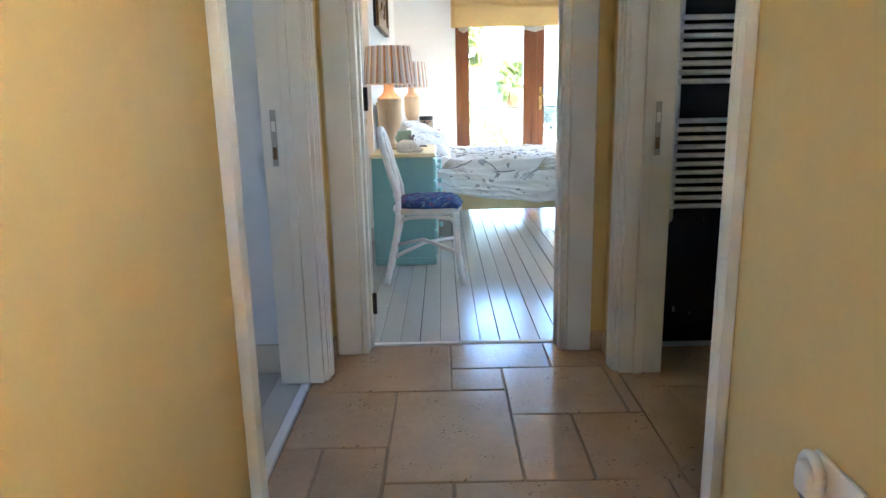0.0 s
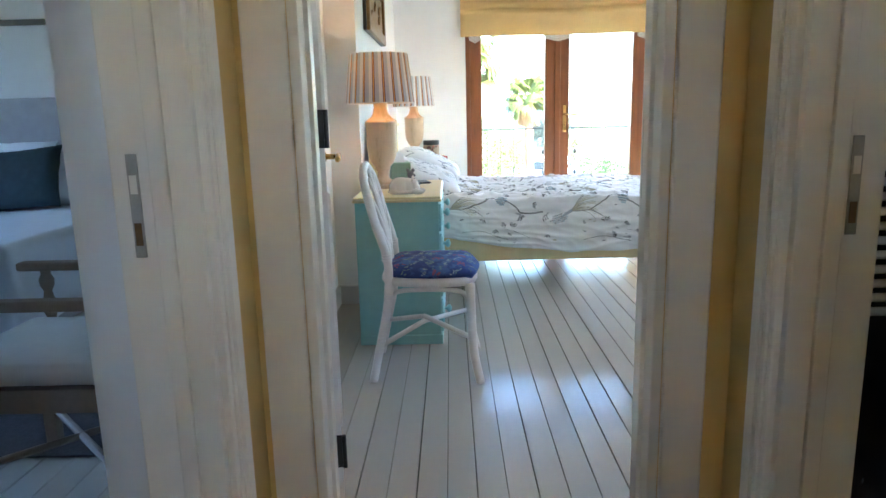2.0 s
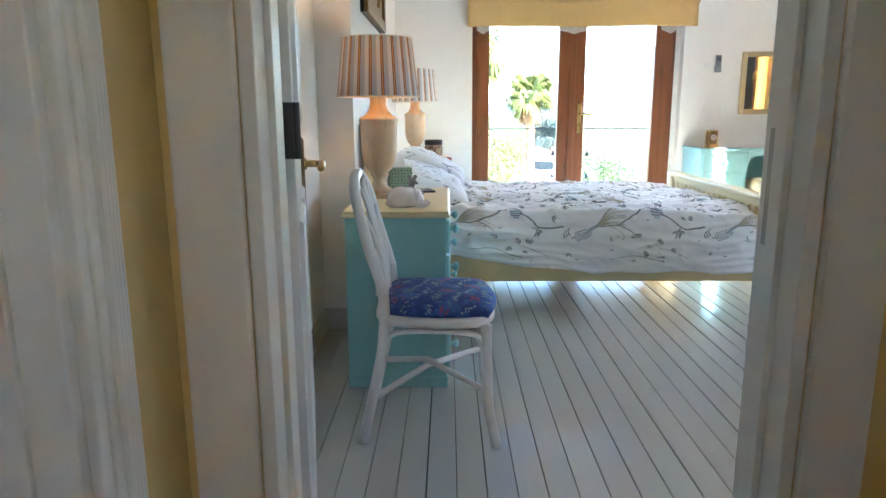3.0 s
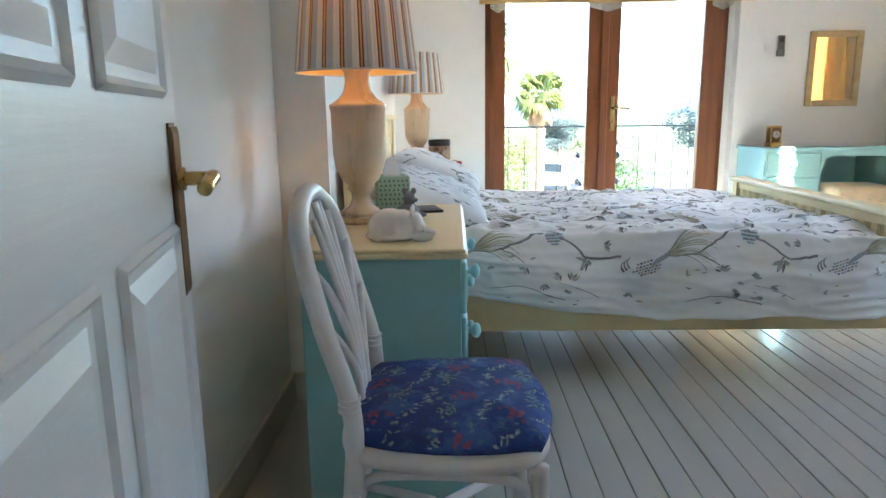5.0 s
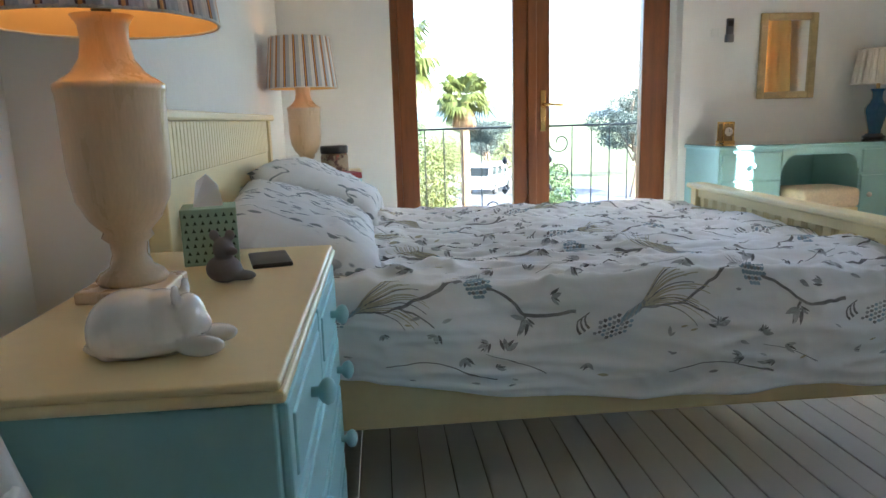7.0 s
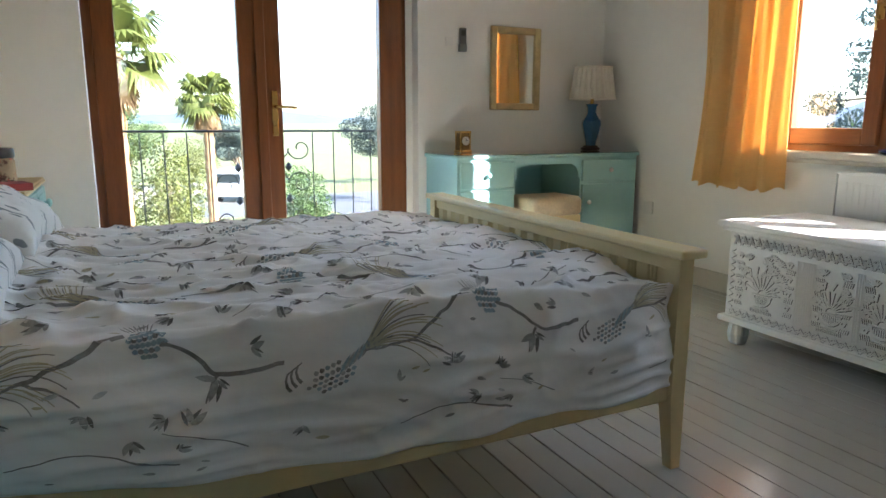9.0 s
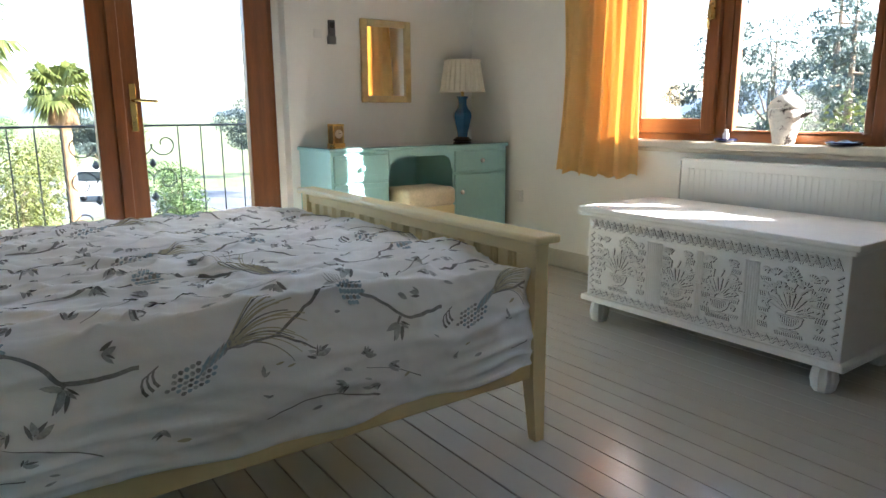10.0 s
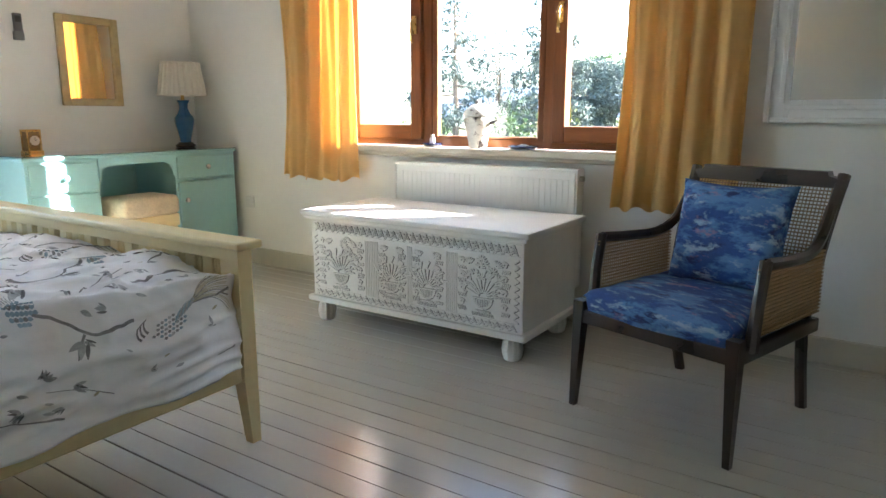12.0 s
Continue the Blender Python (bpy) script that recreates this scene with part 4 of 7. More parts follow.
def duvet():
    """Duvet draped over the mattress, hanging over both long sides, tucked in at the foot, with its print."""
    nu, nv = 230, 250
    total = D_FLAT + 2 * D_DROP
    bm = B()
    grid = [[bm.verts.new(duvet_at(D_X0 + (D_X1 - D_X0) * i / nu, total * j / nv)) for j in range(nv + 1)] for i in range(nu + 1)]
    for i in range(nu):
        for j in range(nv):
            bm.faces.new((grid[i][j], grid[i + 1][j], grid[i + 1][j + 1], grid[i][j + 1]))
    ob = single("duvet", bm, COTTON, "rumpled white duvet printed with grey-blue branches and leaves", "duvet", True, (ox, oy, 0))
    if sum(p.normal.z * p.area for p in ob.data.polygons) < 0:
        ob.data.flip_normals()
    so = ob.modifiers.new("thick", 'SOLIDIFY')
    so.thickness, so.offset = 0.016, -1

    def on(x, s):
        x, s = min(max(x, D_X0 + 0.01), D_X1 - 0.01), min(max(s, 0.006), total - 0.01)
        p = duvet_at(x, s)
        n = (duvet_at(x + 0.004, s) - p).cross(duvet_at(x, s + 0.004) - p).normalized()
        return p + n * 0.0022

    rng = random.Random(21)

    def ribbon(bm, pts, w0, w1):
        last = None
        for k, (x, s) in enumerate(pts):
            a, b = pts[max(k - 1, 0)], pts[min(k + 1, len(pts) - 1)]
            d = math.hypot(b[0] - a[0], b[1] - a[1]) or 1
            nx, ns = -(b[1] - a[1]) / d, (b[0] - a[0]) / d
            w = w0 + (w1 - w0) * k / max(1, len(pts) - 1)
            cur = (bm.verts.new(on(x + nx * w, s + ns * w)), bm.verts.new(on(x - nx * w, s - ns * w)))
            if last:
                bm.faces.new((last[0], last[1], cur[1], cur[0]))
            last = cur

    def leaf(bm, x, s, a, L, W):
        ca, sa = math.cos(a), math.sin(a)
        row = [(0, 0), (0.22, 0.8), (0.5, 1.0), (0.78, 0.6), (1.0, 0)]
        up = [(x + ca * L * t - sa * W * q, s + sa * L * t + ca * W * q) for t, q in row]
        dn = [(x + ca * L * t + sa * W * q, s + sa * L * t - ca * W * q) for t, q in row]
        last = None
        for u, d in zip(up, dn):
            cur = (bm.verts.new(on(*u)), bm.verts.new(on(*d)))
            if last:
                bm.faces.new((last[0], last[1], cur[1], cur[0]))
            last = cur

    bi, bl, bb, bs, bd = B(), B(), B(), B(), B()

    def inside(x, s):
        return D_X0 + 0.03 < x < D_X1 - 0.03 and 0.02 < s < total - 0.03

    def branch(pts, w0, w1, kinks=True):
        """A knotty printed branch through pts, cut off at the hems."""
        fine = [(p.x, p.y) for p in curve_pts([(x, s, 0) for x, s in pts], 9)]
        if kinks:
            fine = [(x + 0.004 * noise.noise((x * 38, s * 38, 1)), s + 0.005 * noise.noise((x * 38, s * 38, 6))) for x, s in fine]
        run = []
        for q in fine + [None]:
            if q and inside(*q):
                run.append(q)
                continue
            if len(run) > 3:
                h_ = len(run) // 2
                mid = (w0 + w1) / 2 * rng.uniform(0.75, 1.2)
                ribbon(bi, run[:h_ + 1], w0 * 0.8, mid * 0.8)
                ribbon(bi, run[h_:], mid * 0.8, w1 * 0.8)
            run = []

    def blade(bm, x, s, a, L, W):
        if inside(x, s) and inside(x + math.cos(a) * L, s + math.sin(a) * L):
            leaf(bm, x, s, a, L, W)

    def leaves(x, s, a, n, size):
        """A small spray: pale leaves with a dark shaded side."""
        for k in range(n):
            aa = a + (k - (n - 1) / 2) * rng.uniform(0.5, 1.5)
            L = size * rng.uniform(0.55, 1.1)
            W = L * rng.uniform(0.15, 0.21)
            blade(bl, x, s, aa, L, W)
            if rng.random() < 0.75:
                blade(bd, x - math.sin(aa) * W * 1.15, s + math.cos(aa) * W * 1.15, aa + 0.12, L * 0.95, W * 0.6)

    def rosette(x, s, r):
        """Slate-blue rounded bloom of overlapping scales under a crest of fine lines."""
        for i in range(-3, 4):
            for j in range(-3, 4):
                if i * i + j * j > 10:
                    continue
                blade(bb if (i * 2 + j) % 4 else bi, x + i * r * 0.27 + (j % 2) * r * 0.13, s + j * r * 0.25, 0.3 + 0.25 * j, r * 0.36, r * 0.13)
        for k in range(8):
            a = 1.15 + 0.13 * k
            blade(bi, x + math.cos(a) * r, s + math.sin(a) * r, a + 0.15, r * 1.1, r * 0.035)

    def fan(x, s, a, L, n=17):
        """Spread tail of long fine curved lines."""
        for k in range(n):
            f = (k / (n - 1) - 0.5) * 2
            l = L * rng.uniform(0.85, 1.05) * (1 - 0.2 * f * f)
            row = []
            for q in [0.06 + 0.94 * i / 14 for i in range(15)]:
                t = a + f * 0.42 * (0.5 + 0.7 * q) - 0.35 * q * q
                pt = (x + math.cos(t) * l * q, s + math.sin(t) * l * q)
                if not inside(*pt):
                    break
                row.append(pt)
            if len(row) > 2:
                ribbon(bi if k % 5 == 0 else bs, row, 0.0018, 0.0009)

    def bird(x, s, a, m):
        """Speckled slim body, crossed wing lines and a fan tail; m mirrors it."""
        for i in range(-4, 5):
            for j in range(-2, 3):
                if (i / 4.4) ** 2 + (j / 2.4) ** 2 > 1:
                    continue
                u, v = i * 0.0135 + (j % 2) * 0.006, j * 0.011
                blade((bi, bb, bl)[(i + 2 * j) % 3], x + m * (math.cos(a) * u - math.sin(a) * v), s + math.sin(a) * u + math.cos(a) * v, a if m > 0 else math.pi - a, 0.0125, 0.0044)
        for k in range(3):
            t = [(x - m * (0.050 + 0.012 * k + 0.018 * math.sin(q)), s + 0.018 - 0.026 * k * 0.3 + 0.022 * math.cos(q)) for q in (0.2, 0.8, 1.4, 2.0, 2.6)]
            if all(inside(*p) for p in t):
                ribbon(bi, t, 0.0012, 0.004)
        for k in range(6):
            blade(bl if k % 2 else bb, x + m * (0.022 + 0.011 * k), s + 0.006 + 0.006 * k, (a + 0.6) if m > 0 else math.pi - a - 0.6, 0.050, 0.0035)
        fan(x + m * 0.075, s + 0.045, (a + 0.25) if m > 0 else math.pi - a - 0.25, 0.20)

    def motif(x, s, m):
        """One repeat of the print round a bloom at (x, s): branch, bird, leaf sprays and a thin lower twig."""
        j = lambda v: v + rng.uniform(-0.012, 0.012)
        rosette(x, s, 0.036)
        branch([(x + m * 0.030, s - 0.012), (x + m * 0.085, s - 0.035), (x + m * j(0.135), s - 0.085), (x + m * 0.20, s - 0.088), (x + m * 0.265, s - 0.078)], 0.0045, 0.0065)
        branch([(x - m * 0.31, s - 0.075), (x - m * 0.20, s - 0.062), (x - m * 0.12, s - j(0.035)), (x - m * 0.07, s + 0.004), (x - m * 0.03, s + 0.02)], 0.0030, 0.0075)
        branch([(x - m * 0.20, s - 0.062), (x - m * 0.15, s - 0.085), (x - m * 0.11, s - 0.115)], 0.0040, 0.0020)
        branch([(x + m * 0.135, s - 0.085), (x + m * 0.12, s - 0.11), (x + m * 0.105, s - 0.145)], 0.005, 0.002)
        leaves(x + m * 0.13, s - 0.10, -2.0 if m > 0 else -1.1, 3, 0.048)
        bird(x + m * 0.355, s - 0.125, 0.30, m)
        branch([(x - m * 0.24, s - 0.27), (x - m * 0.12, s - 0.245), (x - m * 0.02, s - j(0.262)), (x + m * 0.05, s - 0.285)], 0.0020, 0.0035)
        branch([(x + m * 0.02, s - 0.20), (x + m * 0.10, s - 0.225), (x + m * 0.18, s - 0.27)], 0.0010, 0.0018, False)
        for u, v, n, size in ((0.02, -0.16, 3, 0.036), (0.07, -0.20, 2, 0.040), (-0.03, -0.215, 3, 0.034), (0.055, -0.245, 2, 0.032), (-0.10, -0.14, 3, 0.036), (0.21, -0.04, 2, 0.030), (0.26, 0.03, 3, 0.038),
                              (-0.16, 0.055, 3, 0.042), (0.40, 0.02, 2, 0.034), (0.05, 0.085, 3, 0.040), (-0.25, -0.15, 2, 0.032), (0.30, -0.23, 2, 0.034), (0.16, 0.08, 2, 0.030), (-0.30, 0.03, 2, 0.036)):
            leaves(x + m * j(u), s + j(v), rng.uniform(0, 6.28), n, size)

    for k in range(260):
        a = rng.uniform(-0.7, 0.7) + rng.choice((0, math.pi))
        x, q, L = rng.uniform(D_X0, D_X1), rng.uniform(0.03, total), rng.uniform(0.016, 0.034)
        blade(bl if k % 4 else bs, x, q, a, L, L * 0.17)
    for row in range(7):
        s0 = 0.355 + 0.335 * row
        m = 1 if row % 2 == 0 else -1
        for col in range(-1, 3):
            motif(0.409 + 0.755 * col + (0.36 if row % 2 else 0.0), s0, m)
    for nm, bm_, mt in (("branch_print", bi, INK), ("leaf_print", bl, INKL), ("shell_print", bb, INKB), ("plume_print", bs, INKS), ("dark_leaf_print", bd, INKD)):
        part(nm, bm_, mt, ob)["kind"] = "stuff"
    return ob


duvet()


def pillow(name, loc, size, rot, material, label, seed, category="pillow", n=26, puff=1.0):
    """A soft cushion with pinched corners."""
    bm = B()
    uvl = bm.loops.layers.uv.new("UVMap")
    sx, sy, sz = size
    uvs = {}
    for side in (1, -1):
        g = []
        for i in range(n + 1):
            row = []
            for j in range(n + 1):
                u, v = 2 * i / n - 1, 2 * j / n - 1
                pin = 1 - 0.09 * (u * u * (1 - v * v) + v * v * (1 - u * u))
                h = ((1 - u ** 4) * (1 - v ** 4)) ** 0.45
                z = side * sz * h * puff
                z += 0.012 * noise.noise((u * 3 + seed, v * 3, side)) * h * (sz / 0.1) + 0.010 * noise.noise((u * 7, v * 7 + seed, side * 2)) * (sz / 0.1)
                vt = bm.verts.new((u * sx * pin, v * sy * pin, z))
                uvs[vt] = (u * sx + seed, v * sy + seed * 0.7)
                row.append(vt)
            g.append(row)
        for i in range(n):
            for j in range(n):
                q = (g[i][j], g[i + 1][j], g[i + 1][j + 1], g[i][j + 1])
                f = bm.faces.new(q if side > 0 else q[::-1])
                for lp in f.loops:
                    lp[uvl].uv = uvs[lp.vert]
    bmesh.ops.remove_doubles(bm, verts=bm.verts, dist=0.002)
    ob = new(name, mesh_of(name, bm, material, True))
    ob.matrix_world = pose(*loc, *rot)
    return tagged(ob, label, category)


pillow("pillow", (-0.07, 5.84, 0.70), (0.25, 0.37, 0.095), (4, 20, 4), DUVET, "plump pillow in white branch-printed cotton on the bed", 1.3)
pillow("pillow", (-0.06, 6.62, 0.735), (0.26, 0.37, 0.10), (-2, 24, -3), DUVET, "plump pillow in white branch-printed cotton leaning on the headboard", 4.1)


# ---- chest of drawers ----
def knob(bm, x, y, z, r=0.019):
    prof = [(0.008, 0), (0.008, 0.012), (r * 0.8, 0.018), (r, 0.026), (r * 0.85, 0.034), (r * 0.3, 0.039)]
    rings = []
    for rr, d in prof:
        rings.append([bm.verts.new((x + d, y + rr * math.cos(a), z + rr * math.sin(a))) for a in [2 * math.pi * k / 14 for k in range(14)]])
    for a, b in zip(rings, rings[1:]):
        for k in range(14):
            bm.faces.new((a[k], a[(k + 1) % 14], b[(k + 1) % 14], b[k]))
    bm.faces.new(rings[-1])


def chest_of_drawers(loc, length):
    c = thing("chest_of_drawers", "turquoise painted chest of drawers with a cream top", "chest of drawers", loc)
    bm = B()
    bx(bm, -0.36, 0.018, 0.0, 0.045, length - 0.018, 0.722, bevel=0.003)
    part("carcass", bm, TEAL, c)
    bm = B()
    bx(bm, -0.37, 0.0, 0.719, 0.062, length, 0.734, bevel=0.006, seg=3)
    bx(bm, -0.366, 0.004, 0.733, 0.056, length - 0.004, 0.745, bevel=0.005, seg=3)
    part("top", bm, CREAM, c, "cream painted top with moulded edge")
    bm = B()
    bx(bm, -0.362, 0.014, 0.0, 0.052, length - 0.014, 0.05, bevel=0.004)
    part("plinth", bm, TEAL, c)
    rows = [(0.06, 0.23), (0.24, 0.405), (0.415, 0.56), (0.57, 0.705)]
    for k, (z0, z1) in enumerate(rows):
        spans = [(0.035, length - 0.035)] if k < 3 else [(0.035, length / 2 - 0.008), (length / 2 + 0.008, length - 0.035)]
        for a, b in spans:
            bm = B()
            bx(bm, 0.044, a, z0, 0.058, b, z1, bevel=0.004)
            bx(bm, 0.055, a + 0.03, z0 + 0.025, 0.062, b - 0.03, z1 - 0.025, bevel=0.003)
            d = part("drawer_front", bm, AQUA, c)
            ks = [a + 0.12, b - 0.12] if k < 3 else [(a + b) / 2]
            for y in ks:
                bm = B()
                knob(bm, 0.060, y, (z0 + z1) / 2, 0.021)
                part("knob", bm, AQUA, d, "", True)
    return c


chest_of_drawers((0, 4.48, 0), 0.86)
chest_of_drawers((0, 7.15, 0), 0.80)


# ---- cane dining chair ----
def cane_chair():
    c = thing("cane_chair", "white painted bent-cane chair with a blue floral cushion", "chair", (-0.005, 4.212, 0), 0)
    R = 0.0165
    ya, yb = 0.208, 0.182            # half widths, front and back
    zs = 0.435
    for s in (-1, 1):
        bm = B()
        p = curve_pts([(0.222, s * (ya + 0.012), 0.0), (0.195, s * ya, 0.14), (0.187, s * ya, 0.30), (0.185, s * ya, zs)], 8)
        tube(bm, p, [0.019] * len(p), 10)
        part("front_leg", bm, RATTAN, c, "", True)
        bm = B()
        p = curve_pts([(-0.240, s * yb, 0.0), (-0.205, s * yb, 0.16), (-0.170, s * yb, 0.32), (-0.158, s * yb, zs)], 8)
        tube(bm, p, 0.018, 10)
        part("back_leg", bm, RATTAN, c, "", True)
        bm = B()
        tube(bm, curve_pts([(-0.165, s * yb, 0.345), (-0.13, s * yb, 0.395), (-0.05, s * 0.19, 0.408), (0.08, s * 0.20, 0.408), (0.155, s * ya, 0.395), (0.183, s * ya, 0.34)], 6), 0.010, 8)
        part("side_brace", bm, RATTAN, c, "", True)
        bm = B()
        tube(bm, [(-0.195, s * yb, 0.165), (-0.02, 0, 0.235 if s > 0 else 0.213), (0.185, -s * ya, 0.20)], 0.0115, 8)
        part("cross_stretcher", bm, RATTAN, c, "", True)
    for x0, w, nm in ((0.186, ya, "front_brace"), (-0.16, yb, "rear_brace")):
        bm = B()
        tube(bm, curve_pts([(x0, -w, 0.34), (x0, -w + 0.04, 0.395), (x0, 0, 0.41), (x0, w - 0.04, 0.395), (x0, w, 0.34)], 6), 0.010, 8)
        part(nm, bm, RATTAN, c, "", True)
    bm = B()
    ring = []
    for k in range(40):
        a = 2 * math.pi * k / 40
        ca, sa = math.cos(a), math.sin(a)
        e = 0.45
        x = 0.012 + 0.19 * (abs(ca) ** e) * (1 if ca > 0 else -1)
        wy = ya + 0.008 if x > 0 else yb + 0.008 + (ya - yb) * max(0, (x + 0.18) / 0.18)
        ring.append((x, wy * (abs(sa) ** e) * (1 if sa > 0 else -1), zs + 0.008))
    tube(bm, ring, 0.019, 10, closed=True)
    part("seat_frame", bm, RATTAN, c, "", True)
    bm = B()
    bx(bm, -0.16, -0.17, zs - 0.012, 0.19, 0.17, zs + 0.012, bevel=0.01)
    part("seat", bm, RATTAN, c)
    # back loop
    loop = curve_pts([(-0.158, -yb, zs - 0.06), (-0.160, -yb, zs + 0.10), (-0.202, -yb - 0.008, 0.69), (-0.242, -yb + 0.016, 0.845), (-0.258, -0.075, 0.906), (-0.259, 0.0, 0.918),
                      (-0.258, 0.075, 0.906), (-0.242, yb - 0.016, 0.845), (-0.202, yb + 0.008, 0.69), (-0.160, yb, zs + 0.10), (-0.158, yb, zs - 0.06)], 7)
    bm = B()
    tube(bm, loop, 0.0185, 12)
    back = part("back_loop", bm, RATTAN, c, "", True)

    def bx_at(z):
        return -0.158 - 0.104 * max(0, (z - zs - 0.06) / 0.46) ** 1.35

    for s in (-1, 1):
        for y0, y1, z1 in ((0.012, 0.014, 0.90), (0.028, 0.070, 0.872)):
            bm = B()
            tube(bm, curve_pts([(bx_at(zs), s * y0, zs), (bx_at(0.62), s * y0, 0.62), (bx_at(0.78), s * (y0 + y1) / 2, 0.78), (bx_at(z1), s * y1, z1)], 6), 0.0075, 8)
            part("back_spindle", bm, RATTAN, back, "", True)
        for zt, zj in ((0.79, 0.56), (0.685, 0.475)):
            bm = B()
            yt = yb - 0.006 if zt > 0.7 else yb + 0.004
            tube(bm, curve_pts([(bx_at(zj), s * 0.042, zj), (bx_at(zj + 0.09), s * 0.062, zj + 0.09), (bx_at(zt - 0.05), s * (yt - 0.06), zt - 0.05), (bx_at(zt), s * yt, zt)], 6), 0.0085, 8)
            part("back_fork", bm, RATTAN, back, "", True)
    for s in (-1, 1):
        bm = B()
        for z in (zs + 0.10, zs + 0.112, zs + 0.124):
            tube(bm, [(-0.163 + 0.0 + 0.0195 * math.cos(a), s * yb + 0.0195 * math.sin(a), z) for a in [2 * math.pi * k / 12 for k in range(12)]], 0.003, 5, closed=True)
        part("cane_binding", bm, RATTAN, back, "", True)
    return c


cane_chair()


def seat_cushion(loc, ax, ay, az, material, label, rz=0, taper=0.12, corner=0.30, dome=2.6, edge=0.33):
    bm = B()
    n = 30
    for side in (1, -1):
        g = []
        for i in range(n + 1):
            row = []
            for j in range(n + 1):
                u, v = 2 * i / n - 1, 2 * j / n - 1
                # square to rounded square
                x = u * math.sqrt(1 - corner * v * v)
                y = v * math.sqrt(1 - corner * u * u)
                r = max(abs(u), abs(v))
                h = (1 - r ** dome) ** 0.6
                z = az * (edge + (1 - edge) * h) if side > 0 else -0.012 * h + 0.0
                if r > 0.999:
                    z = az * edge
                wob = 0.004 * noise.noise((u * 4, v * 4, side))
                row.append(bm.verts.new((x * ax, y * ay * (1 + taper * (x - 1) * 0.5), z + wob)))
            g.append(row)
        for i in range(n):
            for j in range(n):
                q = (g[i][j], g[i + 1][j], g[i + 1][j + 1], g[i][j + 1])
                bm.faces.new(q if side > 0 else q[::-1])
    bmesh.ops.remove_doubles(bm, verts=bm.verts, dist=0.004)
    return single("seat_cushion", bm, material, label, "cushion", True, loc, rz)


cane_cushion = seat_cushion((0.014, 4.212, 0.449), 0.212, 0.236, 0.069, BLUEFLOWER, "domed seat cushion in blue floral tapestry on the cane chair")



def tapestry_flowers(ob):
    """Woven sprays of small leaves and blooms over the top of a cushion."""
    surf = BVHTree.FromPolygons([v.co[:] for v in ob.data.vertices], [p.vertices[:] for p in ob.data.polygons])
    rng = random.Random(31)
    bms = [B(), B(), B()]

    def fleck(bm, x, y, a, L, W):
        vs = []
        for u, v in ((-L, 0), (0, W), (L, 0), (0, -W)):
            hit = surf.ray_cast(Vector((x + u * math.cos(a) - v * math.sin(a), y + u * math.sin(a) + v * math.cos(a), 0.4)), Vector((0, 0, -1)))
            if hit[0] is None:
                return
            vs.append(bm.verts.new(hit[0] + Vector((0, 0, 0.0012))))
        bm.faces.new(vs)

    for gx in range(-3, 4):
        for gy in range(-3, 4):
            x0, y0 = 0.068 * gx + 0.03 * (gy % 2) + rng.uniform(-0.012, 0.012), 0.07 * gy + rng.uniform(-0.012, 0.012)
            kind = (gx + 2 * gy) % 4
            if kind == 0:
                for k in range(30):
                    fleck(bms[0], x0 + rng.gauss(0, 0.011), y0 + rng.gauss(0, 0.017), rng.uniform(0, 6.28), rng.uniform(0.004, 0.008), 0.0026)
            elif kind == 1:
                for k in range(26):
                    q = rng.uniform(-1, 1)
                    fleck(bms[1], x0 + 0.008 * math.sin(q * 3) + rng.gauss(0, 0.004), y0 + 0.032 * q, rng.uniform(-0.5, 0.5), rng.uniform(0.004, 0.008), 0.0016)
            elif kind == 2:
                for k in range(18):
                    fleck(bms[2], x0 + rng.gauss(0, 0.013), y0 + rng.gauss(0, 0.009), rng.uniform(0, 6.28), rng.uniform(0.005, 0.009), 0.004)
            else:
                a = rng.uniform(0.4, 1.2)
                for k in range(16):
                    q = (k / 15 - 0.5) * 0.07
                    fleck(bms[1 if k % 3 else 0], x0 + q * math.cos(a) + rng.gauss(0, 0.004), y0 + q * math.sin(a) + rng.gauss(0, 0.004), a + rng.choice((-0.8, 0.8)), 0.006, 0.0024)
    for nm, bm, col in (("leaf_weave", bms[0], (0.20, 0.29, 0.27)), ("pale_weave", bms[1], (0.34, 0.40, 0.42)), ("rose_weave", bms[2], (0.26, 0.07, 0.13))):
        part(nm, bm, mat(nm, col, 0.9, vary=0.4, scale=30), ob)["kind"] = "stuff"


tapestry_flowers(cane_cushion)


